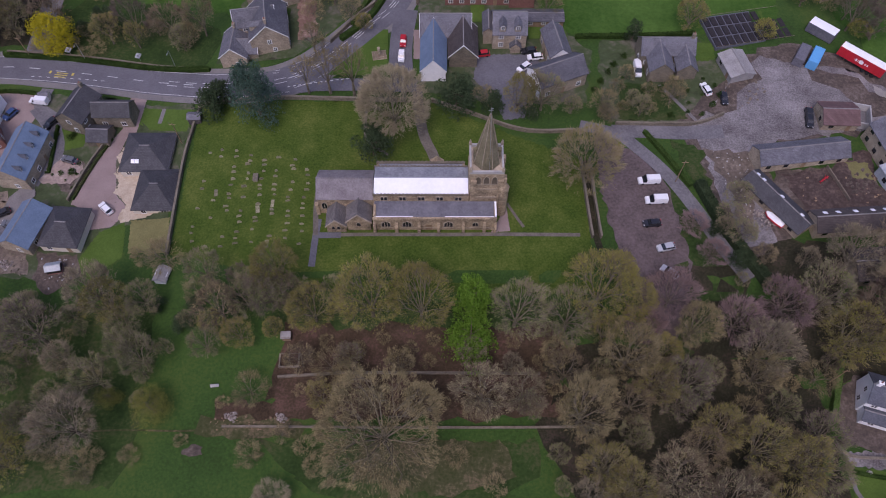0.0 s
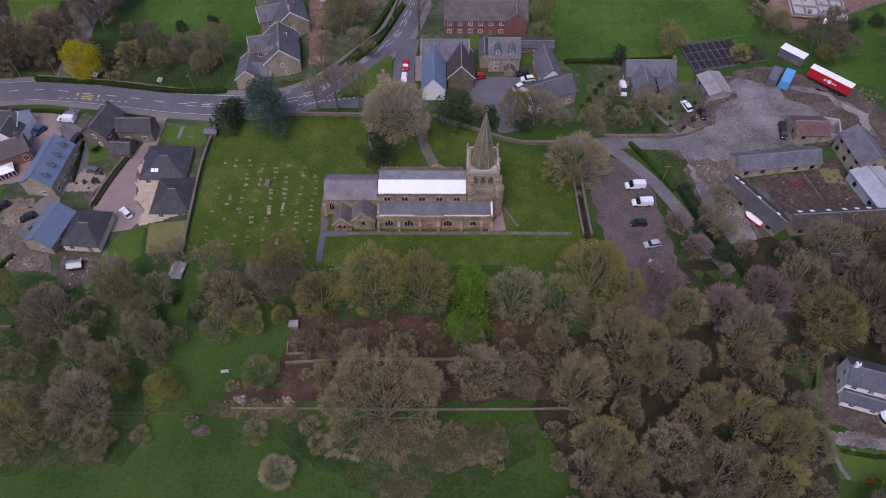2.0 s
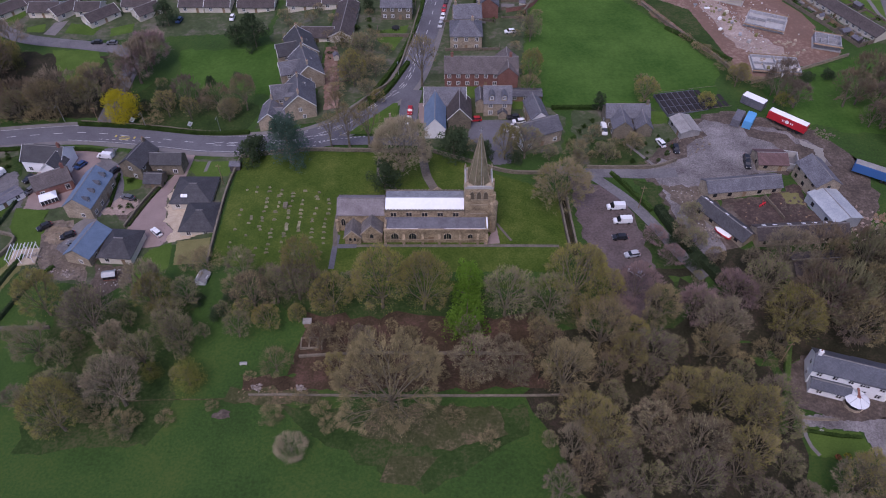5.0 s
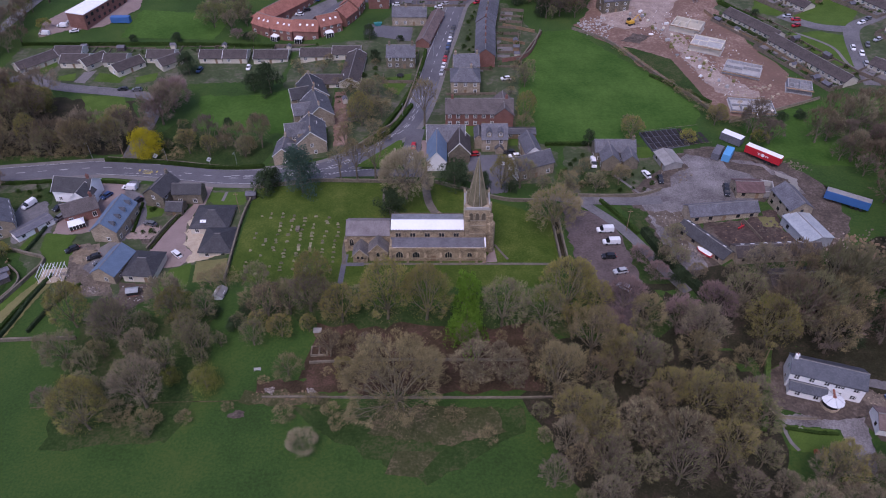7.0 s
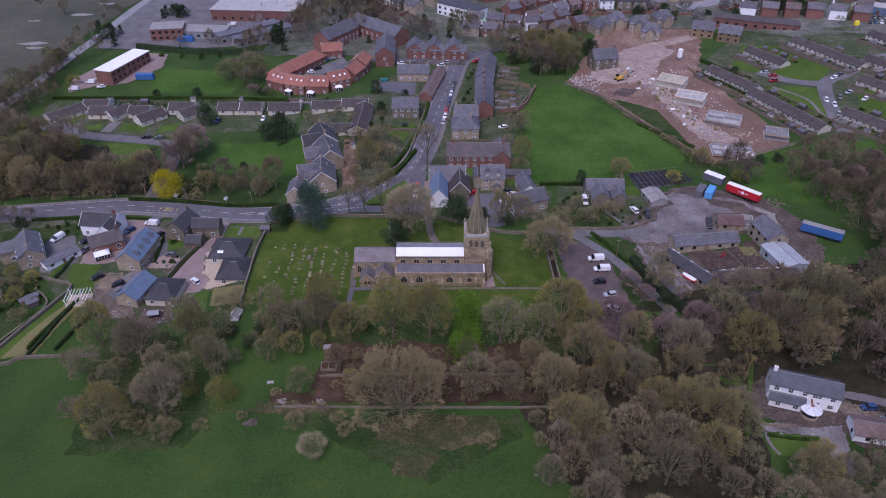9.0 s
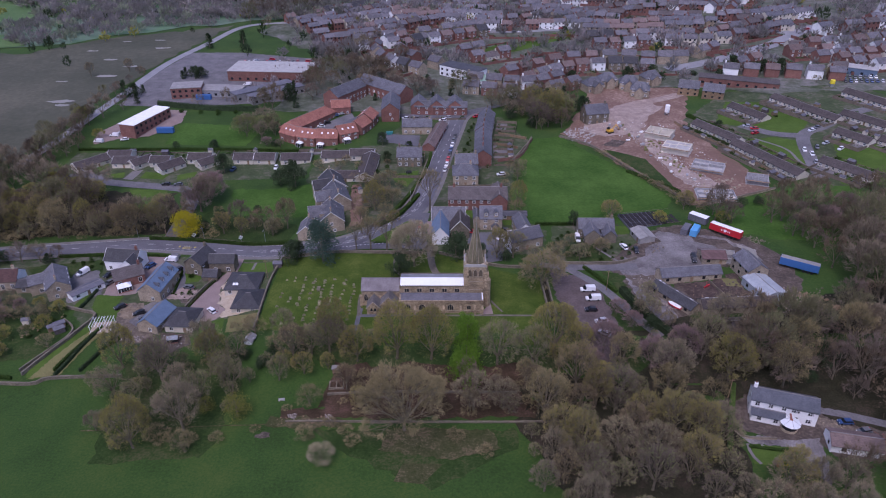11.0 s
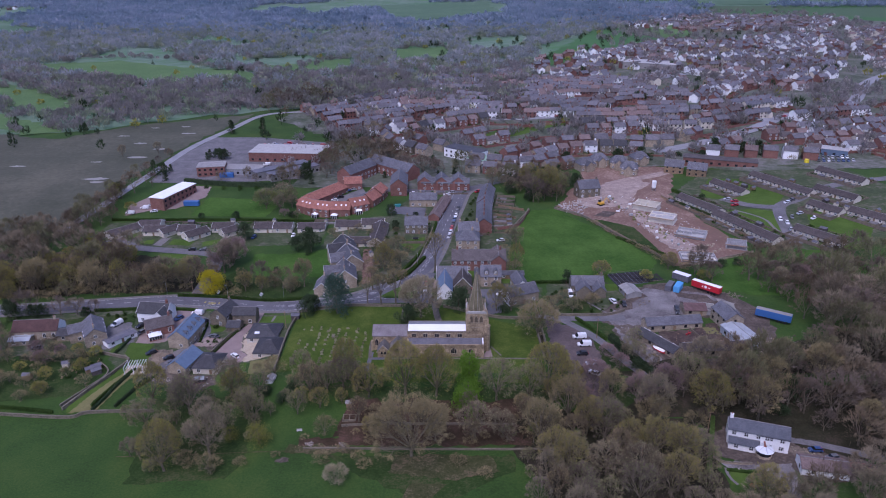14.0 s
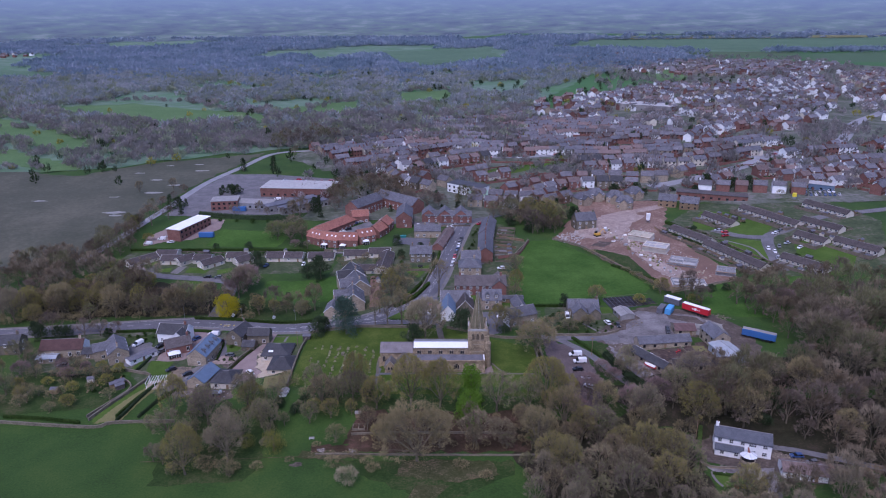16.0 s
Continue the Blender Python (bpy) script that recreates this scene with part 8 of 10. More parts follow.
def car(name, label, colour, L=4.25, W=1.78, H=1.48, van=False, plain=False):
    root = thing(name, pose(0, 0, -500), label, "van" if van else "car", "parked vehicles")
    w = W / 2

    def sec(x, z, k=1.0):
        return [(x, -w * k * 0.94, 0.28), (x, w * k * 0.94, 0.28), (x, w * k, 0.55), (x, w * k * 0.95, z), (x, -w * k * 0.95, z), (x, -w * k, 0.55)]

    a = L / 2
    body = loft([sec(-a, 0.62, 0.86), sec(-a + 0.18, 0.86, 0.95), sec(-a * 0.5, 0.93), sec(a * 0.42, 0.95), sec(a - 0.16, 0.92 if not van else 1.0, 0.96), sec(a, 0.62, 0.88)])
    part("body", body, CARPAINT[colour], root)

    def cab(x, k, z):
        return [(x, -w * k, z), (x, w * k, z)]

    f0, f1, r0, r1 = (-a * 0.52, -a * 0.18, a * 0.66, a * 0.9) if not van else (-a * 0.62, -a * 0.34, a * 0.93, a * 0.99)
    g = Shape().add(cab(f0, 0.9, 0.9) + cab(f1, 0.74, H - 0.05) + cab(r0, 0.74, H - 0.05) + cab(r1, 0.9, 0.9), [(0, 2, 3, 1), (4, 6, 7, 5), (0, 6, 4, 2), (1, 3, 5, 7)])
    if van:
        part("glazing", Shape().add(cab(f0, 0.9, 0.9) + cab(f1, 0.82, H - 0.08) + cab(a * 0.02, 0.93, 0.95) + cab(a * 0.02, 0.84, H - 0.2), [(0, 2, 3, 1), (0, 4, 6, 2), (1, 3, 7, 5)]), CARGLASS, root)
        part("cargo_body", loft([[(x, -w * 0.92, 0.8), (x, w * 0.92, 0.8), (x, w * 0.94, H * 0.7), (x, w * 0.8, H), (x, -w * 0.8, H), (x, -w * 0.94, H * 0.7)] for x in (f1 + 0.12, a * 0.9)] + [[(a * 0.99, -w * 0.9, 0.8), (a * 0.99, w * 0.9, 0.8), (a * 0.97, w * 0.9, H * 0.7), (a * 0.95, w * 0.76, H - 0.06), (a * 0.95, -w * 0.76, H - 0.06), (a * 0.97, -w * 0.9, H * 0.7)]]), CARPAINT[colour], root)
    else:
        part("glazing", g, CARGLASS, root)
        part("car_roof", Shape().block(f1 - 0.05, r0 + 0.08, -w * 0.76, w * 0.76, H - 0.09, H, 0.05), CARPAINT[colour], root)
    for x in (-a * 0.62, a * 0.6):
        for sg in (-1, 1):
            part("wheel", Shape().tube((x, sg * (w - 0.2), 0.32), (x, sg * (w - 0.01), 0.32), 0.32, 0.32, 12), TYRE, root)
    for sg in (-1, 1) if not plain else ():
        part("headlight", Shape().box(-a + 0.02, -a + 0.14, sg * w * 0.62 - 0.16, sg * w * 0.62 + 0.16, 0.66, 0.8), FRAMEW, root)
        part("rear_light", Shape().box(a - 0.12, a + 0.0, sg * w * 0.72 - 0.1, sg * w * 0.72 + 0.1, 0.68, 0.86), REDPAINT, root)
    return root


CARS = {c: car("car", "parked %s car" % c + " with dark windows", c) for c in ("white", "silver", "black", "red", "blue", "grey")}
VANS = {c: car("van", "parked white panel van with dark cab windows" if c == "white" else "parked silver van with dark windows", c, 5.2, 1.95, 1.95, True) for c in ("white", "silver")}


FARCARS = {c: car("car", "small parked %s car" % c + " with dark windows", c, plain=True) for c in ("white", "silver", "black", "red", "blue", "grey")}


def park(kind, colour, x, y, rz):
    k = (VANS if kind == "van" else CARS if y < 95 else FARCARS)[colour]
    m = stand(x, y, rz, 0.27)
    if k.name in used:
        copy_thing(k, m)
    else:
        used.add(k.name)
        k.matrix_basis = m


for row in (("van", "white", 52.8, 5.2, 3), ("van", "white", 53.7, -0.4, 2), ("car", "black", 51.8, -6.8, 4), ("car", "silver", 54.0, -13.2, 12), ("car", "silver", 53.8, -19.5, -38),
            ("van", "white", -104.7, 35.0, -8), ("car", "white", -78.6, 0.9, -42), ("car", "grey", -91.4, 15.6, -18), ("car", "blue", -111, 30.5, 60), ("car", "black", -99.5, 27.5, 60), ("car", "black", -103.5, -0.5, 30), ("car", "grey", -100.5, -3.6, -10),
            ("van", "white", -135, 25.5, 62), ("car", "black", -124.5, 24.0, 62), ("car", "grey", -122, 18.5, 62), ("car", "red", -7.3, 51.2, 88), ("car", "white", -7.6, 45.6, 88), ("car", "red", 14.0, 46.4, 6), ("car", "black", 26.6, 47.6, 8), ("car", "white", 25.0, 41.6, 40), ("car", "white", 28.2, 45.3, 8),
            ("car", "white", 71.5, 33.5, -72), ("car", "black", 75.4, 30.2, 88), ("van", "white", 55.0, 41.0, 88), ("car", "black", 94.6, 21.8, 80), ("car", "black", 95.0, 23.9, 80), ("car", "blue", 115.6, -52.5, 0), ("car", "grey", 119, -56, 10)):
    park(*row)
for k in range(8):
    park("car", ("silver", "white", "red", "black", "blue", "white", "grey", "black")[k], 2.6 + 0.16 * k * 5 * 0.9 + (k % 2) * 0.1, 107 + k * 6.3, 80)
for row in (("car", "black", -131, 104, 3), ("car", "grey", -125, 103.6, 3), ("car", "white", -138, 118.5, 60), ("car", "blue", -103, 120, 80), ("car", "white", -82, 122, 90), ("van", "white", -178.5, 160, -5), ("van", "white", -184, 152.5, -8), ("car", "silver", -176, 164, 0), ("car", "white", -171, 155, 20), ("van", "white", -126, 243, 0),
            ("car", "white", 179, 122, 75), ("car", "white", 180.5, 117, 75), ("car", "silver", 178.5, 108, 75), ("car", "grey", 186, 124, 70), ("car", "white", 192, 144, 30), ("car", "grey", 196, 147, 30), ("car", "red", 166, 152, 0), ("car", "red", 164, 146, 20), ("car", "silver", 163.5, 156, 0), ("car", "white", 196, 121, 40), ("car", "silver", 192, 128, 30),
            ("car", "silver", -58, 188, 10), ("car", "blue", -61, 186, 0), ("car", "black", -64, 175, 30), ("car", "white", -67, 171, 0), ("car", "white", -20, 178, 0), ("car", "white", 1, 175, 0), ("car", "silver", 4, 179, 30), ("car", "red", 20, 181, 40), ("car", "white", 29, 102, 10)):
    park(*row)
rng = random.Random(77)
for k in range(26):
    park("car", rng.choice(("white", "silver", "black", "grey", "red", "blue")), -140 + (k % 13) * 3.1, 284 + (k // 13) * 9 + rng.uniform(-0.3, 0.3), 90)
for k in range(16):
    park("car", rng.choice(("white", "silver", "black", "grey", "blue")), 244 + (k % 8) * 3.2, 216 + (k // 8) * 8, 70)


# ---- farm clutter and yard things ----
def trailer(x, y, rz, L, W, H, z0, skin, top, label, name="lorry_trailer", wheels=True):
    root = thing(name, stand(x, y, rz, 0.15), label, "trailer" if wheels else "container", "yard containers")
    body = Shape().block(-L / 2, L / 2, -W / 2, W / 2, z0, z0 + H, 0.05)
    part("box_body", body, skin, root)
    for sg in (-1, 1):
        n, pts = int(L / 0.6), []
        for k in range(n):
            for du, dv in ((0.0, 0.004), (0.2, 0.004), (0.27, 0.045), (0.5, 0.045), (0.57, 0.004)):
                u = -L / 2 + (k + 0.02) * L / n + du * L / n / 0.6
                pts += [(u, sg * (W / 2 + dv), z0 + 0.15), (u, sg * (W / 2 + dv), z0 + H - 0.15)]
        part("corrugated_side", Shape().add(pts, [(q, q + 2, q + 3, q + 1) for q in range(0, len(pts) - 2, 2)]), skin, root)
    part("roof_panel", Shape().box(-L / 2 + 0.06, L / 2 - 0.06, -W / 2 + 0.06, W / 2 - 0.06, z0 + H + 0.004, z0 + H + 0.05), top, root)
    if wheels:
        part("chassis", Shape().box(-L / 2 + 0.5, L / 2 - 0.3, -0.5, 0.5, z0 - 0.35, z0), RUST, root)
        for k in range(3):
            for sg in (-1, 1):
                part("wheel", Shape().tube((L / 2 - 2.0 - k * 1.3, sg * (W / 2 - 0.35), 0.5), (L / 2 - 2.0 - k * 1.3, sg * (W / 2 - 0.02), 0.5), 0.5, 0.5, 12), TYRE, root)
        for sg in (-1, 1):
            part("landing_leg", Shape().box(-L / 2 + 2.4, -L / 2 + 2.55, sg * 0.8 - 0.08, sg * 0.8 + 0.08, 0, z0), RUST, root)
    return root


tr = trailer(112.4, 40.6, -44, 12.4, 2.5, 2.7, 1.2, REDPAINT, WHITEWALL, "red lorry trailer with a white roof")
part("side_emblem", Shape().tube((0.2, -1.262, 2.6), (0.2, -1.30, 2.6), 0.62, 0.62, 14), WHITEWALL, tr, "round white emblem")
part("side_panel", Shape().box(-1.6, -0.6, -1.29, -1.262, 2.2, 2.9).box(1.0, 2.2, -1.29, -1.262, 2.3, 2.8), WHITEWALL, tr)
trailer(105.6, 52.4, -44, 7.5, 3.2, 2.8, 0.1, LEADDARK, SHEET, "weathered grey container with a pale roof", "storage_container", False)
trailer(101.0, 42.2, 58, 6.2, 2.6, 2.6, 0.1, SKYBLUE, SKYBLUE, "bright blue storage container", "storage_container", False)
trailer(97.8, 43.4, 58, 6.4, 2.6, 2.4, 0.1, LEADDARK, LEADDARK, "weathered grey-green steel container", "storage_container", False)
trailer(130.2, 15.8, -32, 13.0, 2.6, 2.8, 1.0, BLUEPAINT, CORRUGATED, "blue lorry trailer at the wood edge")
for x, y, rz in ((-146, 216, 0), (-152, 165, 0)):
    trailer(x, y, rz, 9, 2.6, 2.8, 0.1, BLUEPAINT, BLUEPAINT, "blue storage container in the works yard", "storage_container", False)
pen = thing("roofless_pen", stand(107.2, 23.0, -14, 0.1), "roofless concrete-walled pen beside the shed", "pen", "farm buildings")
for x0, x1, y0, y1 in ((-2.4, 2.4, -3.2, -2.9), (-2.4, 2.4, 2.9, 3.2), (-2.4, -2.1, -2.9, 2.9), (2.1, 2.4, -2.9, 2.9)):
    part("wall", Shape().box(x0, x1, y0, y1, -0.6, 2.1), CONCRETE, pen)
part("floor_slab", Shape().box(-2.1, 2.1, -2.9, 2.9, -0.6, 0.12), TARMAC_OLD, pen)
sheet("farm_lawn", [(48, 24.6), (58, 24.2), (66, 24.6), (63, 30), (58, 36), (50, 37)], SCRUB, 0.13, "rough grass in the farm garden", "grass", 0.5)
sheet("farm_lawn_house", [(70, 44), (76, 44), (77, 50), (71, 51)], LAWN, 0.15, "small lawn beside the farmhouse", "grass", 0.3)
ribbon("garden_path", [(60.2, 36.1), (64.2, 29.4), (68.3, 22.4)], 0.9, PAVING, 0.2, "straight flagged path across the farm garden", "path")
# garden beds in a frame of pale paths
beds = thing("allotment_base", stand(86.6, 55.4, 11, 0.1), "old glasshouse base with dark beds and pale paths", "allotment")
part("base_slab", Shape().box(-11.2, 11.2, -5.9, 5.9, -1.2, 0.12), surf("black_membrane_path", (0.075, 0.080, 0.095), (0.12, 0.125, 0.145), 0.4, 0.8, 3.0, 0.1), beds)
BEDSOIL = surf("dark_bed_soil", (0.016, 0.014, 0.016), (0.036, 0.030, 0.032), 0.6, 0.9, 4.0, 0.3)
for j in range(3):
    for i in range(11):
        if j == 2 and i > 7:
            continue
        part("bed", Shape().block(-10.9 + i * 2.0, -9.4 + i * 2.0, -5.5 + j * 3.8, -2.3 + j * 3.8, 0.12, 0.42, 0.05), BEDSOIL, beds)
part("lawn_strip", Shape().block(5.4, 10.6, 2.2, 5.2, 0.12, 0.3, 0.05), LAWN, beds, "small patch of grass among the beds")
part("frame_rail", Shape().tube((-11.1, -5.85, 0.7), (11.1, -5.85, 0.7), 0.06, 0.06, 4).tube((-11.1, 5.85, 0.7), (11.1, 5.85, 0.7), 0.06, 0.06, 4), FENCE, beds)
sheet("ruin_floor", [(83, 8), (104, 7.4), (107, -4), (88, -5.6), (82, 0)], MUDDY, 0.12, "bare brown earth of a walled farm court", "yard", 0.5)
sheet("hay_patch", [(100, 9.6), (105.5, 9.6), (105.5, 4.4), (101, 5)], STRAW, 0.22, "patch of scattered straw in the farm court", "straw", 0.4)
for x, y, r in ((78.5, -7, 1.3), (77, -4.5, 1.0), (75, 3, 1.1), (-40.5, -50.3, 0.8), (-30, -50.4, 0.7), (-110, -8, 1.6), (-104, -14, 1.5), (-99, -14.5, 1.2)):
    rg = random.Random(int(x * 13 + y))
    s = Shape()
    for _ in range(46):
        q = Vector((rg.gauss(0, r * 0.7), rg.gauss(0, r * 0.5), rg.uniform(0, 0.5) * r * 0.5))
        m = pose(*q, rg.uniform(0, 90), rg.uniform(0, 90), rg.uniform(0, 90))
        k = rg.uniform(0.1, 0.35)
        s.box(-k, k, -k * 0.6, k * 0.6, -k * 0.5, k * 0.5, m)
    tagged(part("rubble_heap", s, surf("rubble", (0.14, 0.11, 0.09), (0.42, 0.37, 0.33), 0.8, 0.95, 4.0, 0.2, island=0.4) if "rubble" not in bpy.data.materials else bpy.data.materials["rubble"], at=stand(x, y, 0, 0.15)), "heap of broken stone and debris", "rubble", "rubble heaps", "stuff")
boat = thing("covered_boat", stand(79.6, -6.6, -50, 0.5), "small boat with white and red cover", "boat")
part("hull", loft([[(x, -w, 0.5), (x, 0, 0.0), (x, w, 0.5), (x, w * 0.9, 0.9), (x, -w * 0.9, 0.9)] for x, w in ((-2.6, 0.2), (-1.6, 0.9), (0.6, 1.1), (2.4, 0.9))]), REDPAINT, boat)
part("cover", loft([[(x, -w, 0.9), (x, w, 0.9), (x, w * 0.5, 1.2), (x, -w * 0.5, 1.2)] for x, w in ((-2.5, 0.2), (-1.5, 0.85), (0.6, 1.0), (2.3, 0.85))]), WHITEWALL, boat)
cab = thing("site_caravan", stand(77.4, 0.6, -58, 0.3), "white and blue touring caravan beside the barn", "caravan")
part("shell", loft([[(x, -1.0, 0.5), (x, 1.0, 0.5), (x, 1.05, 1.6), (x, 0.85, k), (x, -0.85, k), (x, -1.05, 1.6)] for x, k in ((-2.1, 2.0), (-1.7, 2.5), (1.7, 2.5), (2.1, 2.1))]), WHITEWALL, cab)
part("stripe", Shape().box(-1.7, 1.7, -1.09, -1.04, 1.2, 1.4).box(-1.7, 1.7, 1.04, 1.09, 1.2, 1.4), SKYBLUE, cab)
for sg in (-1, 1):
    part("wheel", Shape().tube((0, sg * 0.85, 0.3), (0, sg * 1.02, 0.3), 0.3, 0.3, 12), TYRE, cab)
# conservatory of the white house
cons = thing("conservatory", stand(99.0, -54.4, -18, 0.2), "round glazed conservatory with a white ribbed roof", "conservatory")
part("plinth", Shape().tube((0, 0, -2.0), (0, 0, 0.8), 2.3, 2.3, 12), STONE, cons)
part("glazing", Shape().tube((0, 0, 0.8), (0, 0, 2.3), 2.2, 2.2, 12), GLASS, cons)
part("roof", Shape().tube((0, 0, 2.3), (0, 0, 3.3), 2.75, 0.5, 12), surf("opal_roof_sheet", (0.60, 0.62, 0.64), (0.74, 0.76, 0.78), 0.6, 0.4, 3.0, 0.0), cons)
part("ridge_cap", Shape().tube((0, 0, 3.2), (0, 0, 3.42), 0.55, 0.4, 12).block(-0.25, 0.25, 0, 2.4, 3.2, 3.42, 0.04), REDTILE, cons, "red tiled cap and ridge")
for k in range(12):
    a = radians(30 * k + 15)
    part("glazing_bar", Shape().tube((2.77 * math.cos(a), 2.77 * math.sin(a), 2.32), (0.5 * math.cos(a), 0.5 * math.sin(a), 3.34), 0.06, 0.06, 4), METAL if k % 2 else FRAMEW, cons)
per = thing("pergola", stand(-112.8, -8.4, 8, 0.2), "white timber pergola on a terrace", "pergola")
part("deck", Shape().box(-3.6, 3.6, -3.0, 3.0, -2.0, 0.3), SANDPAVE, per)
for x in (-3.2, 0, 3.2):
    for y in (-2.6, 2.6):
        part("post", Shape().box(x - 0.09, x + 0.09, y - 0.09, y + 0.09, 0.3, 2.6), FRAMEW, per)
for k in range(8):
    part("beam", Shape().box(-3.4 + k * 0.95, -3.26 + k * 0.95, -3.0, 3.0, 2.6, 2.78), FRAMEW, per)
sheet("lawn_white_house", [(86.6, -60.2), (97.6, -61.6), (98.8, -65.6), (94.6, -68.6), (84.6, -67.0)], LAWN, 0.13, "small lawn before the white house", "grass", 0.2)
sheet("drive_white_house", [(84.5, -57.2), (92.6, -57.0), (105.6, -57.0), (106.6, -58.6), (105.4, -61), (104, -68), (101.6, -75), (99.4, -70), (98.6, -61.6), (86.4, -60)], GRAVEL, 0.12, "pale gravel drive round the white house", "driveway", 0.3)
ribbon("lane_white_house", [(106, -46), (116, -48.5), (128, -53), (150, -62)], 3.0, TARMAC_OLD, 0.15, "narrow lane behind the white house", "road")
for x, y, r, tint, what in ((95.4, -68.0, 0.9, (0.62, 0.60, 0.52), "white"), (92.6, -67.4, 0.8, (0.55, 0.44, 0.06), "yellow"), (90.4, -67.6, 0.7, (0.42, 0.12, 0.05), "orange-red"), (89.0, -61.4, 0.6, (0.60, 0.58, 0.54), "white")):
    rg = random.Random(int(x * 10))
    fs = thing("flowering_shrub", stand(x, y), what + " flowering shrub at the edge of the lawn", "shrub", "flowering shrubs")
    fl, gr = Shape(), Shape()
    for _ in range(420):
        d = inside(rg, 1, 1).normalized() * r * rg.uniform(0.7, 1.05)
        leaf(gr if rg.random() < 0.45 else fl, Vector((d.x, d.y, abs(d.z) * 1.1 + 0.1)), rg.uniform(0.08, 0.18), rg)
    part("foliage", gr, HEDGE, fs)
    part("blossom", fl, paint(what.replace("-", "_") + "_blossom", tint, 0.8) if what.replace("-", "_") + "_blossom" not in bpy.data.materials else bpy.data.materials[what + "_blossom"], fs, what + " blossom")
ribbon("garden_path", [(85.6, -60), (85.2, -64), (87.0, -68)], 0.9, PAVING, 0.16, "thin garden path down the lawn", "path")


# ---- hedges, signs, poles, fences ----
LAWNHEDGE = surf("bright_hedge_leaves", (0.040, 0.080, 0.014), (0.090, 0.150, 0.030), 0.4, 0.9, 2.5, 0.0, 0.2)
def hedge(points, h, w, label, mat=HEDGE, dens=60):
    """A clipped or loose hedge of many leaves along a line."""
    rg = random.Random(int(abs(points[0][0]) * 3 + len(points)))
    s = Shape()
    for x, y, a in along(points, 0.5):
        g = ground_z(x, y)
        top = h * rg.uniform(0.8, 0.95)
        s.box(-0.34, 0.34, -w * 0.38, w * 0.38, -0.4, top, pose(x, y, g, 0, 0, math.degrees(a)))
        for _ in range(int(dens * 0.5)):
            u, v = rg.uniform(-0.4, 0.4), rg.uniform(-0.5, 0.5) * w
            z = h * rg.uniform(0.84, 1.06) if abs(v) < w * 0.36 else h * rg.uniform(0.05, 1.0)
            leaf(s, Vector((x + math.cos(a) * u - math.sin(a) * v, y + math.sin(a) * u + math.cos(a) * v, g + z)), rg.uniform(0.12, 0.26), rg)
    tagged(part("hedge", s, mat), label, "hedge", "hedges", "stuff")


hedge([(88.9, -38.7), (85.2, -48.6), (81.4, -58.0), (80, -62)], 1.9, 1.5, "clipped green hedge beside the white house", LAWNHEDGE)
hedge([(64.5, 4), (67.4, -6), (71, -15), (75.5, -23)], 2.6, 2.8, "dark overgrown hedge along the lane", LEAFDARK, 90)
hedge([(54, 20), (58, 13), (62.5, 4)], 1.3, 1.2, "green hedge along the lane")
hedge([(-119.0, -29.5), (-113.0, -8.0)], 1.3, 0.9, "clipped dark hedge between garden strips")
hedge([(-108, -20), (-103, -12)], 1.3, 0.9, "clipped dark hedge between garden strips")
hedge([(-119, 52), (-100, 50.4), (-80, 47.4), (-60, 44.2)], 1.6, 1.3, "green hedge along the main road")
hedge([(40, 53.2), (56, 53.6), (72, 53.8)], 1.3, 1.4, "hedge at the meadow edge", HEDGE, 40)
hedge([(88, 102), (97, 90), (106, 79)], 1.3, 1.4, "overgrown hedge beside the building site", HEDGE, 60)
hedge([(-170, 205), (-140, 198), (-108, 196)], 3.2, 2.4, "tall dark hedge behind the office", LEAFDARK, 50)
hedge([(85.8, -61.2), (92, -62.4), (97.2, -62.8)], 0.8, 0.9, "low garden border before the cottage lawn", HEDGE, 40)
hedge([(-190, 143), (-150, 143), (-110, 143), (-70, 141)], 1.4, 1.2, "dark hedge behind the bungalows", HEDGE, 60)
hedge([(-24, 52), (-16, 62), (-9, 80)], 1.8, 1.8, "loose hedge above the road wall", HEDGE, 40)
hedge([(150, 150), (142, 168), (138, 176)], 2.0, 2.0, "green hedge between site and terraces", HEDGE, 40)
for x, y in ((-101.2, 52.8), (-81.2, 50.6)):
    sg = thing("roadside_sign", stand(x, y, 42), "white diamond roadside sign on a post", "sign", "road signs")
    part("post", Shape().tube((0, 0, -0.5), (0, 0, 1.8), 0.05, 0.05, 6), METAL, sg)
    b = part("board", Shape().box(-0.75, 0.75, -0.03, 0.03, -0.75, 0.75, pose(0, 0, 1.9, 0, 45, 0)), WHITEWALL, sg)
    part("lettering", Shape().box(-0.5, 0.5, -0.045, -0.032, 1.98, 2.1).box(-0.4, 0.4, -0.045, -0.032, 1.7, 1.82), surf("sign_ink", (0.02, 0.02, 0.03), (0.03, 0.03, 0.05), 1, 0.6, 3, 0), b)


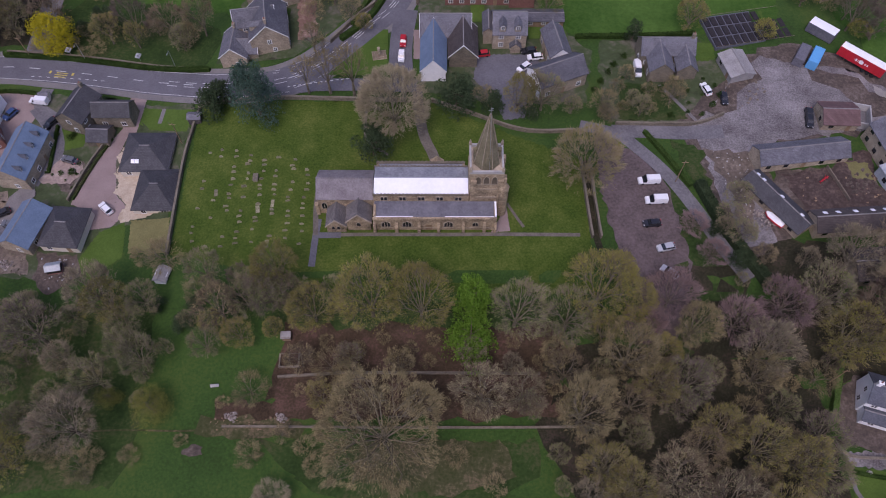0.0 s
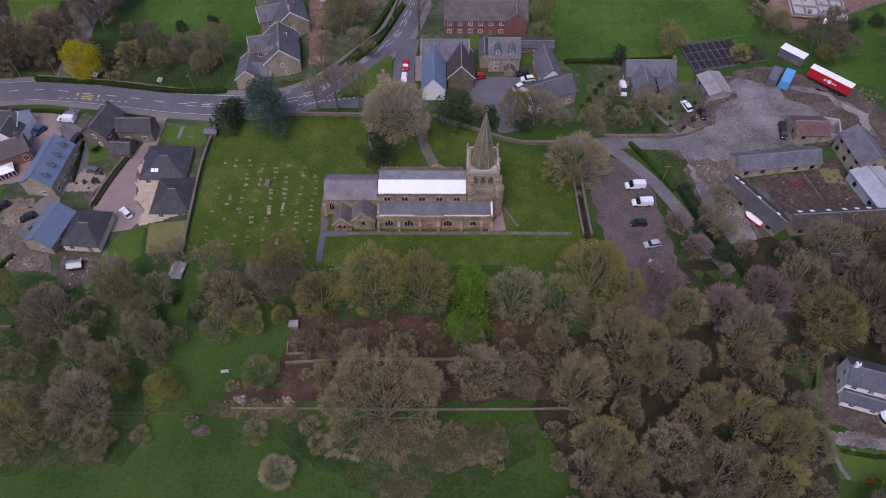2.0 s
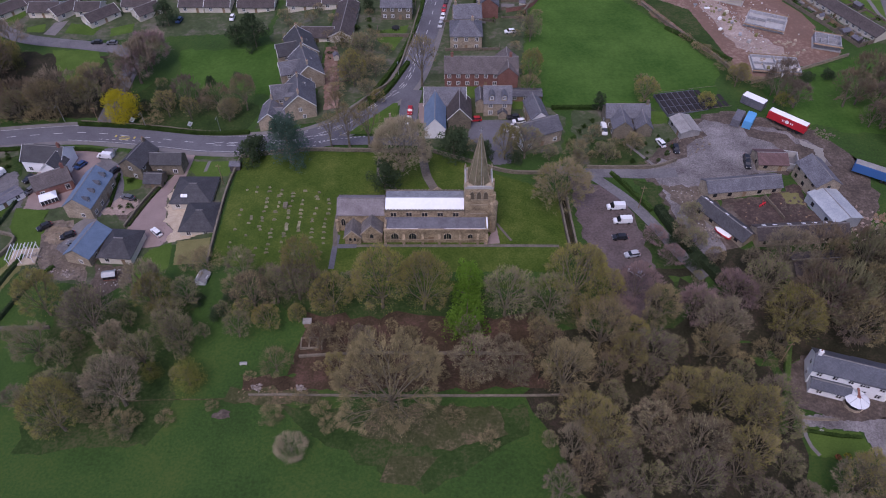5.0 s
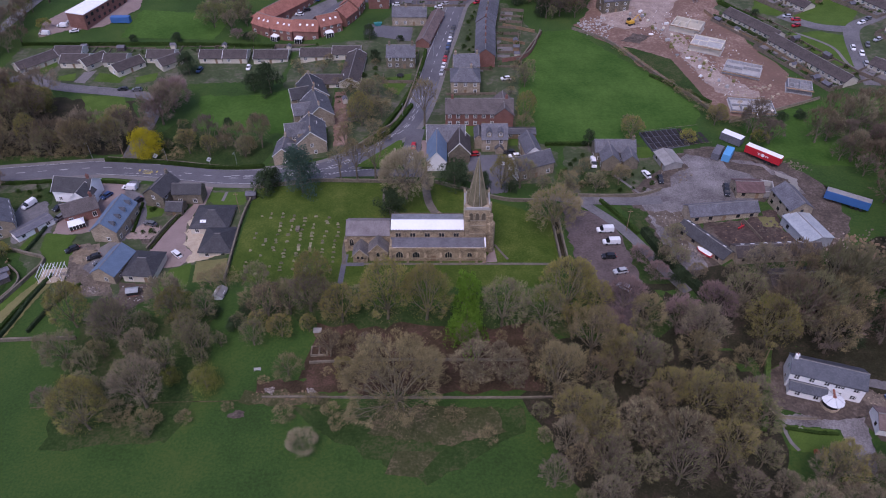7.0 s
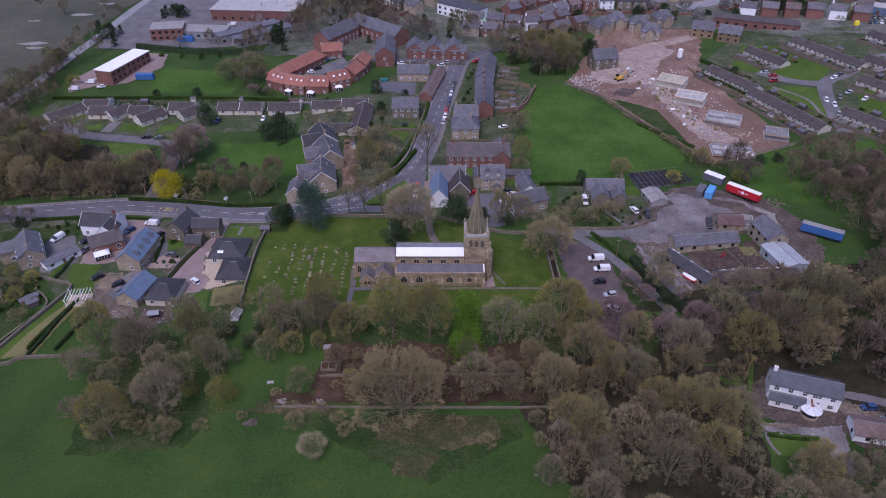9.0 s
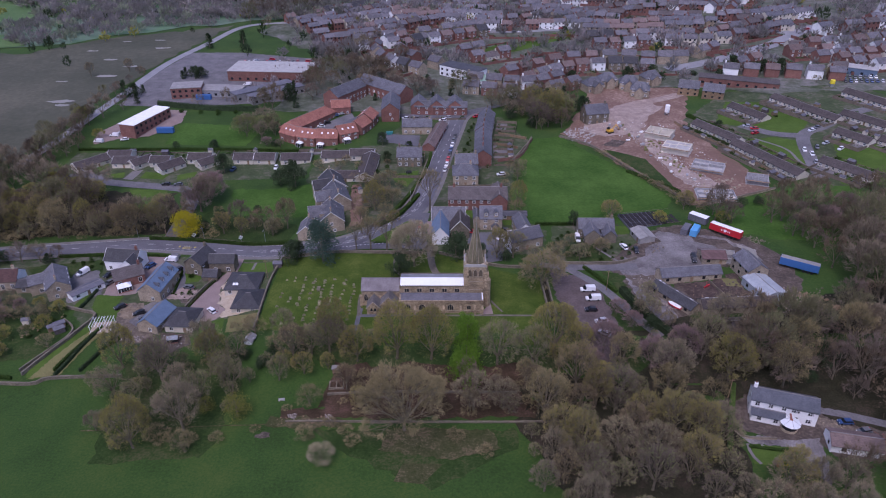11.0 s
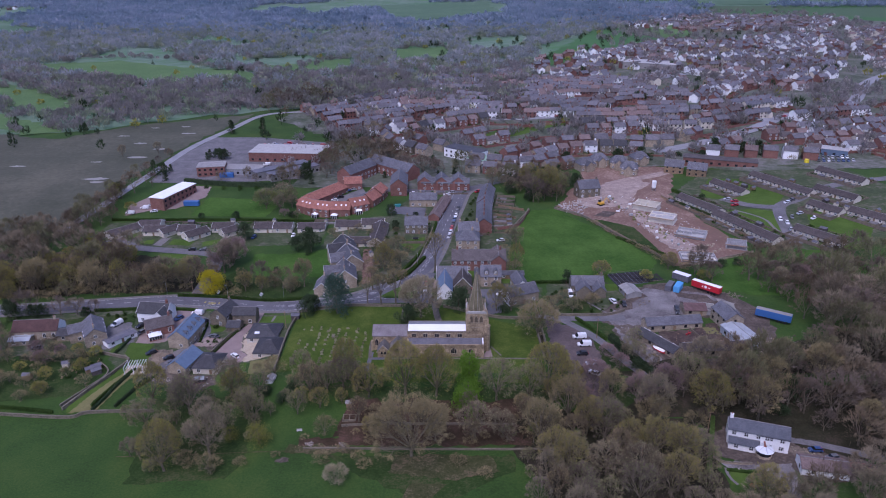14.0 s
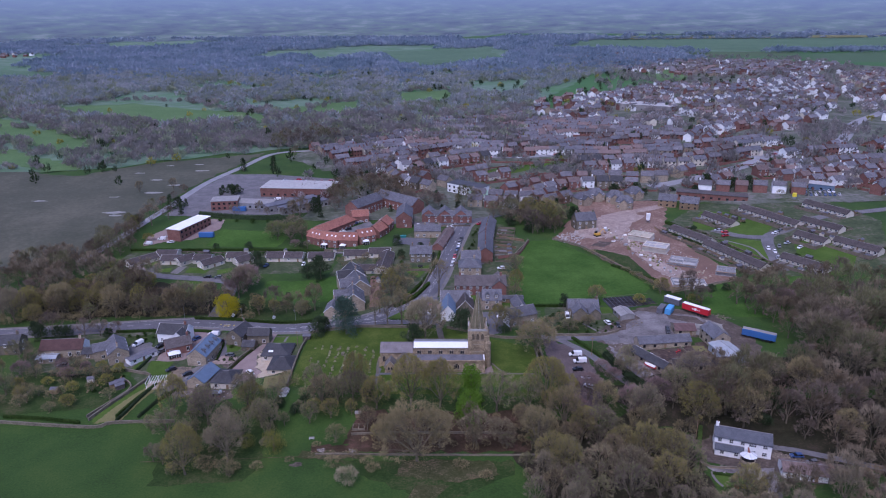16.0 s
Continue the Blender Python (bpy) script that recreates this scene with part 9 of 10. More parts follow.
def pole(x, y, h, label, lamp=False):
    p = thing("street_lamp" if lamp else "telegraph_pole", stand(x, y), label, "lamp post" if lamp else "pole", "street poles")
    part("shaft", Shape().tube((0, 0, -0.5), (0, 0, h), 0.13 if not lamp else 0.08, 0.09 if not lamp else 0.05, 8), TIMBER if not lamp else METAL, p)
    if lamp:
        part("arm", Shape().tube((0, 0, h), (0, -1.2, h + 0.2), 0.04, 0.04, 6), METAL, p)
        part("lamp_head", Shape().block(-0.12, 0.12, -1.7, -1.1, h + 0.12, h + 0.26, 0.03), METAL, p)
    else:
        part("crossarm", Shape().box(-0.8, 0.8, -0.06, 0.06, h - 0.7, h - 0.58), TIMBER, p)


pole(59.3, 5.2, 8.5, "dark timber telegraph pole by the lane")
pole(-63.2, 20.0, 8.0, "timber telegraph pole in the bungalow garden")
pole(-112, 51.5, 8.0, "timber telegraph pole by the main road")
pole(86.2, -42.5, 7.5, "timber telegraph pole beside the hedge")
for x, y in ((-70, 46.5), (-96, 50), (-125, 54), (-12, 71), (-6, 96), (-1, 124), (10, 150)):
    pole(x, y, 7.0, "slim grey street lamp beside the road", True)
bench = thing("garden_bench", stand(-44.9, -43.6, 4), "weathered grey bench on the grass", "bench")
part("seat", Shape().block(-0.9, 0.9, -0.25, 0.25, 0.4, 0.48, 0.02), CONCRETE, bench)
part("backrest", Shape().block(-0.9, 0.9, 0.22, 0.28, 0.5, 0.95, 0.02), CONCRETE, bench)
for x in (-0.75, 0.75):
    part("leg", Shape().box(x - 0.06, x + 0.06, -0.22, 0.22, -0.2, 0.4), CONCRETE, bench)
shed = thing("tool_shed", stand(-30.2, -33.6, 2), "tiny pale-roofed tool shed in the grove", "shed")
part("wall", Shape().box(-0.9, 0.9, -0.6, 0.6, -0.5, 1.7), TIMBER, shed)
part("roof", Shape().slab([(-1.1, -0.8, 1.65), (1.1, -0.8, 1.65), (1.1, 0.8, 1.95), (-1.1, 0.8, 1.95)], 0.08), CORRUGATED, shed)
cold = thing("cold_frame", stand(-29.4, -38.2, 2), "low stone garden enclosure with beds", "garden bed")
for x0, x1, y0, y1 in ((-2.2, 2.2, -1.6, -1.3), (-2.2, 2.2, 1.3, 1.6), (-2.2, -1.9, -1.3, 1.3), (1.9, 2.2, -1.3, 1.3), (-0.15, 0.15, -1.3, 1.3)):
    part("edging", Shape().box(x0, x1, y0, y1, -0.5, 0.5), DARKSTONE, cold)
gren = thing("garden_greenhouse", stand(-86.5, -15.6, 10), "small glazed greenhouse with white frame", "greenhouse")
part("base", Shape().box(-1.6, 1.6, -1.2, 1.2, -1, 0.5), BRICK, gren)
part("glazing", Shape().box(-1.55, 1.55, -1.15, 1.15, 0.5, 1.7), GLASS, gren)
part("roof", roof_shape(3.2, 2.4, 1.7, 0.7, 0, 0.06, 0.05), surf("greenhouse_glass", (0.20, 0.23, 0.25), (0.30, 0.33, 0.36), 0.8, 0.15, 3, 0), gren)
for x, y in ((-127.5, -7.5), (-129.5, -9.5)):
    sh = thing("garden_shed", stand(x, y, 40), "dark timber garden shed", "shed", "garden sheds")
    part("wall", Shape().box(-1.3, 1.3, -1.0, 1.0, -1, 1.9), TIMBER, sh)
    part("roof", roof_shape(2.6, 2.0, 1.9, 0.6, 0, 0.15, 0.06), LEADDARK, sh)


# ---- building site ----
def shell_house(x, y, rz, L, W, h, label, floor):
    root = thing("unfinished_house", stand(x, y, rz, 0.2), label, "building shell", "building plots")
    part("foundation", Shape().block(-L / 2 - 0.4, L / 2 + 0.4, -W / 2 - 0.4, W / 2 + 0.4, -0.8, 0.15), CONCRETE, root)
    for x0, x1, y0, y1 in ((-L / 2, L / 2, -W / 2, -W / 2 + 0.3), (-L / 2, L / 2, W / 2 - 0.3, W / 2), (-L / 2, -L / 2 + 0.3, -W / 2 + 0.3, W / 2 - 0.3), (L / 2 - 0.3, L / 2, -W / 2 + 0.3, W / 2 - 0.3), (-0.1, 0.1, -W / 2 + 0.3, W / 2 - 0.3), (-L / 2 + 0.3, -0.1, -0.1, 0.1), (0.1, L / 2 - 0.3, W * 0.12, W * 0.12 + 0.2), (-L * 0.27, -L * 0.27 + 0.2, -W / 2 + 0.3, -0.1), (L * 0.24, L * 0.24 + 0.2, W * 0.12 + 0.2, W / 2 - 0.3)):
        part("block_wall", Shape().box(x0, x1, y0, y1, 0.15, h), BLOCKWORK if h < 2.5 else CREAM, root)
    if floor:
        part("floor_deck", Shape().box(-L / 2 + 0.35, L / 2 - 0.35, -W / 2 + 0.35, W / 2 - 0.35, h - 0.5, h - 0.3), CONCRETE, root, "pale boarded floor deck")
    for k in range(4):
        for sg in (-1, 1):
            part("scaffold_pole", Shape().tube((-L / 2 + k * L / 3, sg * (W / 2 + 0.9), -0.3), (-L / 2 + k * L / 3, sg * (W / 2 + 0.9), h + 0.9), 0.04, 0.04, 5), METAL, root)
    for sg in (-1, 1):
        part("scaffold_board", Shape().box(-L / 2 - 0.6, L / 2 + 0.6, sg * (W / 2 + 0.9) - 0.45, sg * (W / 2 + 0.9) + 0.45, h - 0.3, h - 0.22), TIMBER, root)


shell_house(114.5, 146, -30, 13, 10, 3.2, "unfinished stone house shell with scaffolding", False)
shell_house(118, 126.5, -28, 13, 10, 3.2, "unfinished house shell with pale floor deck", True)
shell_house(127, 106, -26, 14, 11, 1.3, "grey blockwork footings of a new house", False)
shell_house(120.8, 76.2, -8, 16, 9.5, 1.0, "broken pale blockwork footings at the site edge", False)
shell_house(144, 90, -20, 9, 7.5, 2.4, "low blockwork shell of a garage", False)
rng = random.Random(5)
for k in range(36):
    u = k / 35
    x, y = 96 + 20 * u + rng.gauss(0, 3.5), 168 - 92 * u + rng.gauss(0, 5)
    if k > 28:
        x, y = 112 + rng.uniform(0, 16), 66 + rng.uniform(0, 12)
    s = thing("block_pallet", stand(x, y, rng.uniform(0, 90), 0.3), "wrapped pallet of building blocks", "pallet", "site materials")
    w = rng.uniform(0.5, 1.0)
    part("block_load", Shape().block(-w, w, -0.5, 0.5, 0.12, rng.uniform(0.6, 1.3), 0.05), (CONCRETE, WHITEWALL, STRAW, BLOCKWORK, CREAM)[k % 5], s)
    part("pallet_base", Shape().box(-w, w, -0.5, 0.5, -0.3, 0.12), TIMBER, s)
dig = thing("excavator", stand(90, 152, 25, 0.2), "yellow excavator on bare earth", "excavator")
for sg in (-1, 1):
    part("track", Shape().block(-1.8, 1.8, sg * 1.1 - 0.3, sg * 1.1 + 0.3, 0, 0.8, 0.2), TYRE, dig)
part("body", Shape().block(-1.6, 1.4, -1.2, 1.2, 0.85, 1.9, 0.2), YELLOWPAINT, dig)
part("cab", Shape().block(-1.4, 0.0, 0.1, 1.2, 1.9, 3.0, 0.1), CARGLASS, dig)
part("boom", Shape().tube((1.2, 0, 1.8), (3.6, 0, 4.0), 0.25, 0.2, 6).tube((3.6, 0, 4.0), (5.6, 0, 1.6), 0.2, 0.15, 6), YELLOWPAINT, dig)
part("bucket", Shape().block(5.2, 6.1, -0.5, 0.5, 0.7, 1.5, 0.1), RUST, dig)
silo = thing("mortar_silo", stand(127, 178, 0, 0.2), "white mortar silo on the building site", "silo")
part("drum", Shape().tube((0, 0, 2.0), (0, 0, 6.0), 1.3, 1.3, 14).tube((0, 0, 0.9), (0, 0, 2.0), 0.3, 1.3, 14), WHITEWALL, silo)
for k in range(4):
    a = radians(45 + 90 * k)
    part("leg", Shape().tube((1.2 * math.cos(a), 1.2 * math.sin(a), -0.4), (1.2 * math.cos(a), 1.2 * math.sin(a), 3), 0.08, 0.08, 6), METAL, silo)
hop = thing("yellow_tank", stand(232, 208, 0), "bright yellow round tank on a stand", "tank")
part("drum", Shape().tube((0, 0, 2.0), (0, 0, 4.2), 1.5, 1.3, 14), paint("tank_yellow", (0.75, 0.60, 0.03), 0.5), hop)
part("stand", Shape().box(-1.0, 1.0, -1.0, 1.0, -1, 2.0), METAL, hop)


# ---- far hills ----
def backdrop():
    """A plain glowing ring of far country behind everything, its haze painted."""
    mt = bpy.data.materials.new("hazy_distance")
    mt.use_nodes = True
    n, l = mt.node_tree.nodes, mt.node_tree.links
    b = n["Principled BSDF"]
    b.inputs["Roughness"].default_value = 1.0
    b.inputs["Specular IOR Level"].default_value = 0.0
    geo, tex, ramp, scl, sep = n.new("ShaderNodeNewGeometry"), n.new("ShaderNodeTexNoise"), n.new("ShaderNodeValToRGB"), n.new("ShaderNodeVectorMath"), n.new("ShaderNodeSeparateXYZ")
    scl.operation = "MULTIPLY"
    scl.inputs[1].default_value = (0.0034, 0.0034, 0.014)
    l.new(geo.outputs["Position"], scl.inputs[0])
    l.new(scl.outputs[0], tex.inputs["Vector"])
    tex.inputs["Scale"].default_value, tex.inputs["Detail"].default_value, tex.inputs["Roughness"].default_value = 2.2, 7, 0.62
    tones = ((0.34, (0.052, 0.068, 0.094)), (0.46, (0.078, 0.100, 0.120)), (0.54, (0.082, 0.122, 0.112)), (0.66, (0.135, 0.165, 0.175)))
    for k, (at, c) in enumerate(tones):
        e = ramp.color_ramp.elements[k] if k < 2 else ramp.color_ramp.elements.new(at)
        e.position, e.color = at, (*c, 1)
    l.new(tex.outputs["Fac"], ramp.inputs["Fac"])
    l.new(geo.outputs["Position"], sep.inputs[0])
    # Painted haze: the glowing colour turns bluer with height.
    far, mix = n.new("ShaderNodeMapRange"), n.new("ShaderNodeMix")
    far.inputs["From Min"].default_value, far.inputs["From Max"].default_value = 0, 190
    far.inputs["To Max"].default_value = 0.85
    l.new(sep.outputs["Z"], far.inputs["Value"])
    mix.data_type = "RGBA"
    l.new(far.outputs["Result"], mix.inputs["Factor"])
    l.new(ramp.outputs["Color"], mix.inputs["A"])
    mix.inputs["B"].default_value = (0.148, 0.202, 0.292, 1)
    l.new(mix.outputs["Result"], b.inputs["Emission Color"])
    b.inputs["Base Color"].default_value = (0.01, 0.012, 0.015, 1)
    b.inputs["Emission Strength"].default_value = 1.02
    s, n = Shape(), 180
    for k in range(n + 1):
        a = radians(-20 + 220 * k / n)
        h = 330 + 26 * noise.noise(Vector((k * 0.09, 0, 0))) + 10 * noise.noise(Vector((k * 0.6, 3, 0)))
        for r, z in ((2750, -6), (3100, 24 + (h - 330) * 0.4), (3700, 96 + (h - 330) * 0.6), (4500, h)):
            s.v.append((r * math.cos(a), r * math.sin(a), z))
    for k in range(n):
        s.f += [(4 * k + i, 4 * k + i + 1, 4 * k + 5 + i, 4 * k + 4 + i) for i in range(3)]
    tagged(part("backdrop_hills", s, mt), "glowing backdrop of fields and hills with painted blue haze", "hills", kind="structure")


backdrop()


# ---- far woods ----
def far_tree(seed, n):
    """A far crown: a thin trunk under a dome of upright twig sprays."""
    rg = random.Random(seed)
    s = Shape()
    s.tube((0, 0, 0), (0, 0, 5.0), 0.3, 0.12, 3, False)
    k = 0.62 / math.sqrt(n / 60)
    for _ in range(n):
        d = inside(rg, 1, 1).normalized()
        d.z = abs(d.z) if rg.random() < 0.85 else d.z * 0.5
        wob = 1 + 0.25 * noise.noise(d * 2.2 + Vector((seed, 0, 0)))
        p = Vector((d.x * 4.6, d.y * 4.6, 3.4 + d.z * 4.6)) * rg.uniform(0.78, 1.04) * wob
        v = (d * 0.8 + Vector((0, 0, 0.45)) + inside(rg, 0.5, 0.4)).normalized() * rg.uniform(0.7, 1.3) * (0.6 + 1.1 * k)
        side = v.cross(inside(rg, 1, 1)).normalized() * k * rg.uniform(0.6, 1.2)
        s.add([p - v - side, p - v + side, p + v], [(0, 1, 2)])
    return np.array(s.v), s.f


def forest(name, places, label, material, n=70, seed=1, tall=1.0):
    rg = random.Random(seed)
    forms = [far_tree(seed * 10 + k, n) for k in range(6)]
    verts, faces, base = [], [], 0
    for x, y, r in places:
        v, f = rg.choice(forms)
        a, k = rg.uniform(0, 6.283), r / 5.0
        c, d = math.cos(a) * k, math.sin(a) * k
        w = np.stack([v[:, 0] * c - v[:, 1] * d + x, v[:, 0] * d + v[:, 1] * c + y, v[:, 2] * min(k, 1.0 + (k - 1.0) * 0.25) * rg.uniform(0.62, 0.88) * tall + ground_z(x, y)], 1)
        verts.append(w)
        faces += [tuple(base + i for i in q) for q in f]
        base += len(v)
    me = bpy.data.meshes.new(name)
    me.from_pydata(np.concatenate(verts).tolist(), [], faces)
    tagged(part(name, me, material), label, "woodland", kind="stuff")


def within(x, y, outline):
    hit = False
    for (ax, ay), (bx, by) in zip(outline, outline[1:] + outline[:1]):
        if (ay > y) != (by > y) and x < (bx - ax) * (y - ay) / (by - ay) + ax:
            hit = not hit
    return hit


OPEN = [OUTLINES[k] for k in ("ploughed_field", "green_field_left", "green_field_near", "green_field_far", "green_field_slope", "green_field_edge", "green_field_hill", "green_field_ridge", "green_field_west", "green_field_valley", "town_green", "stubble_field_ridge")]


def wooded(x, y):
    """Where woods stand in the far country."""
    if x > 80 + (y - 500) * 0.16 and y < 1600 and y < 700 + x * 1.2:
        return False
    if any(within(x, y, f) for f in OPEN):
        return False
    return noise.noise(Vector((x / 420, y / 420, 0.3))) + 0.6 * noise.noise(Vector((x / 130, y / 130, 4.0))) > (-0.20 if y < 1500 else -0.12)


rng = random.Random(8)
spots = []
while len(spots) < 14500:
    u = rng.random() ** 0.9
    y = 420 + u * 2300
    x = rng.uniform(-0.75 * y - 250, 0.75 * y + 100)
    if wooded(x, y):
        spots.append((x, y, rng.uniform(4.6, 8.2) * (1.1 + max(0, y - 900) / 2000)))
BELT = [(-430, 366), (-345, 338), (-311, 332), (-222, 394), (-180, 414), (-150, 470), (-300, 480), (-430, 446)]
for x, y, r in scatter(BELT, 7.0, 77, 4.0, 6.5, 150):
    if not any(within(x, y, f) for f in OPEN):
        spots.append((x, y, r))
# Woods sorted by distance; the farther materials carry more painted haze.
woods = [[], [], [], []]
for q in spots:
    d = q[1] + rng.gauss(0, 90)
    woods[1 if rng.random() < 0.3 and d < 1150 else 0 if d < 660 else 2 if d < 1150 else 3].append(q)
forest("woodland", woods[0], "brown-grey leafless woodland across the valley, paled by painted haze", FARWOOD, 84, 2, 1.5)
forest("olive_woodland", woods[1], "olive budding trees in the far woods, paled by painted haze", FAROLIVE, 60, 8, 1.4)
forest("valley_woodland", woods[2], "leafless woodland on the far valley side, greyed by painted haze", MIDWOOD, 54, 9, 1.5)
forest("far_woodland", [(x, y, r * 1.35) for k, (x, y, r) in enumerate(woods[3]) if k % 3 < 2], "leafless woodland far across the valley, blued by painted haze", HAZEWOOD, 30, 7, 1.5)
street_spots = [(rng.uniform(-130, 420), rng.uniform(230, 620), rng.uniform(2.4, 5.2)) for _ in range(560)]
for _ in range(44):
    cx, cy = rng.uniform(-130, 430), rng.uniform(250, 660)
    street_spots += [(cx + rng.gauss(0, 9), cy + rng.gauss(0, 6), rng.uniform(3.5, 6.0)) for _ in range(rng.randrange(4, 12))]
street_spots += [(rng.uniform(230, 800), rng.uniform(550, 1450), rng.uniform(4, 7)) for _ in range(760)]
forest("town_trees", [p for p in street_spots if not (-20 < p[0] < 45 and 235 < p[1] < 275)], "bare trees scattered among town houses", FARWOOD, 44, 3, 1.5)
edge_spots = []
for line, n in (([(-560, 540), (-420, 540), (-300, 520), (-200, 545), (-130, 500)], 90), ([(-560, 770), (-400, 770), (-240, 650), (-140, 775), (-95, 760)], 90), ([(-190, 400), (-260, 400), (-330, 350), (-430, 325)], 60), ([(-120, 410), (-160, 450), (-210, 500), (-190, 420)], 70), ([(-520, 420), (-400, 400), (-280, 410)], 60), ([(-100, 690), (-60, 690), (10, 750), (0, 890), (-90, 870)], 60)):
    for x, y, a in along(line, 6.0):
        edge_spots.append((x + rng.gauss(0, 5), y + rng.gauss(0, 5), rng.uniform(2.6, 5.2)))
forest("hedgerow_trees", edge_spots, "bare hedgerow trees round far fields", FARWOOD, 80, 4, 1.3)
forest("yellowing_trees", [(rng.uniform(-500, 500), rng.uniform(300, 1100), rng.uniform(3, 6)) for _ in range(110)], "scattered yellow-green spring trees", BUDOLIVE, 50, 5, 1.3)
forest("far_evergreens", [(rng.uniform(-400, 500), rng.uniform(280, 1300), rng.uniform(2.2, 4.2)) for _ in range(320)], "scattered dark evergreen trees", LEAFDARK, 54, 6, 2.2)


# ---- loose rubble and spoil ----
PUDDLE = surf("puddle", (0.200, 0.185, 0.160), (0.300, 0.280, 0.245), 0.1, 0.45, 2.0, 0.0, world_space=True, spec=0.3)
def rubble(name, outline, n, smin, smax, material, label, seed, lift=0.12):
    """Very many loose lumps lying within an outline."""
    rg = random.Random(seed)
    s = Shape()
    for x, y, r in scatter(outline, smin * 0.7, seed, smin, smax, n):
        z = ground_z(x, y) + lift
        m = pose(x, y, z, rg.uniform(-20, 20), rg.uniform(-20, 20), rg.uniform(0, 360))
        h = r * rg.uniform(0.25, 0.7)
        s.add([m @ Vector(q) for q in ((-r, -r * 0.6, -0.3), (r * 0.9, -r * 0.7, -0.3), (r, r * 0.5, -0.3), (-r * 0.8, r * 0.7, -0.3), (-r * 0.6, -r * 0.3, h), (r * 0.5, -r * 0.4, h * 0.8), (r * 0.6, r * 0.3, h), (-r * 0.4, r * 0.4, h * 0.9))], [(4, 5, 6, 7), (0, 1, 5, 4), (1, 2, 6, 5), (2, 3, 7, 6), (3, 0, 4, 7)])
    tagged(part(name, s, material), label, "rubble", kind="stuff")


sheet("site_rubble_ground", [(76, 158), (84, 148), (100, 150), (110, 160), (118, 178), (128, 192), (120, 204), (104, 196), (92, 182), (80, 172)], RUBBLE, 0.24, "pale stony ground of the building site", "ground", 1.6)
sheet("site_rubble_strip", [(100, 152), (108, 150), (112, 128), (118, 104), (128, 84), (120, 76), (110, 92), (106, 118)], RUBBLE, 0.24, "pale stony strip beside the building plots", "ground", 1.6)
sheet("site_rough_grass", [(86, 128), (100, 116), (104, 92), (106, 76), (100, 86), (90, 110), (82, 130)], SCRUB, 0.2, "weedy bank along the building site", "grass", 0.2)
rubble("site_spoil", [(76, 160), (92, 150), (100, 158), (96, 172), (82, 170)], 120, 0.3, 1.0, RUBBLE, "heaps of pale stone spoil", 1, 0.3)
rubble("site_debris", [(98, 156), (110, 150), (124, 92), (132, 80), (116, 76), (104, 110)], 340, 0.1, 0.34, CONCRETE, "scattered pale building debris", 2, 0.3)
rubble("demolition_debris", [(66, 160), (78, 164), (84, 156), (77, 138), (69, 144)], 160, 0.15, 0.6, CONCRETE, "white and grey demolition debris at the meadow edge", 52, 0.3)
rubble("site_litter", [(86, 165), (124, 168), (140, 96), (114, 84), (106, 108), (92, 142)], 130, 0.1, 0.32, WHITEWALL, "white wrapping and plasterboard scattered over the site", 53, 0.3)
rubble("site_timber", [(104, 140), (112, 138), (118, 100), (110, 100)], 36, 0.4, 1.0, STRAW, "yellow insulation and timber lying about", 3, 0.35)
rubble("site_stone", [(116, 76), (136, 84), (134, 94), (118, 90)], 46, 0.3, 0.8, STONE, "broken stone heaped at the site edge", 4, 0.3)
sheet("barn_court_earth", [(84.6, 6), (100, 9.4), (105, 13.5), (108, 12.4), (106.2, 5.0), (108.6, -4), (88, -4.6)], DARKMUD, 0.2, "dark muddy earth between the barns", "ground", 0.8)
rubble("barn_rubble", [(86, 0), (90, 7), (106, 8), (107, -3), (92, -4)], 26, 0.12, 0.35, TIMBER, "broken timber in the barn court", 5, 0.24)
rubble("yard_debris", [(72, 40), (84, 38), (88, 30), (78, 26)], 26, 0.2, 0.6, FENCE, "scrap timber lying about the farm garden", 6, 0.16)
sheet("beige_hardstanding", [(68, 14.6), (79, 13.6), (78.6, 8), (77, 0), (74.6, -9.9), (72.3, -8.4), (71.4, 3.0)], YARDEARTH, 0.2, "pale stony hardstanding beside the barns", "yard", 0.8)
rubble("hardstanding_stones", [(69, 14), (78, 13), (76, 0), (74, -8), (72, -6), (71, 4)], 46, 0.1, 0.3, CONCRETE, "loose stones on the hardstanding", 11, 0.22)
sheet("yard_puddle", [(114.6, 34), (120.3, 29.5), (118.6, 23), (116.8, 24), (117.2, 29), (114, 31.5)], PUDDLE, 0.24, "pale standing water at the yard edge", "water", 0.3)
rubble("scrap_heap", [(116, 42), (124, 40), (128, 35), (122, 34)], 70, 0.12, 0.42, DARKSTONE, "scrap and stone heaped by the trailer", 12, 0.2)
rubble("field_scrap", [(122, 2), (130, 0), (136, -8), (126, -10)], 60, 0.25, 0.8, TIMBER, "scrap timber strewn beside the shed", 13, 0.2)
rubble("field_scrap_pale", [(122, 2), (134, 4), (138, -6), (126, -10)], 50, 0.15, 0.5, FENCE, "pale scrap strewn beside the shed", 14, 0.2)
rubble("house_rubble", [(-107, -8), (-102, -7), (-94.5, -13), (-94, -17), (-103, -15.5)], 60, 0.12, 0.36, DARKSTONE, "heaped stone rubble before the house", 15, 0.24)
rubble("garage_clutter", [(-91, -12.5), (-83, -12.5), (-82, -17), (-87, -21)], 22, 0.12, 0.35, CONCRETE, "pale garden clutter behind the garage", 16, 0.2)
rubble("drive_planters", [(-113, 6), (-106, 6), (-104, 0), (-108, -6)], 24, 0.2, 0.5, DARKSTONE, "pots and stones in the earth yard", 17, 0.2)
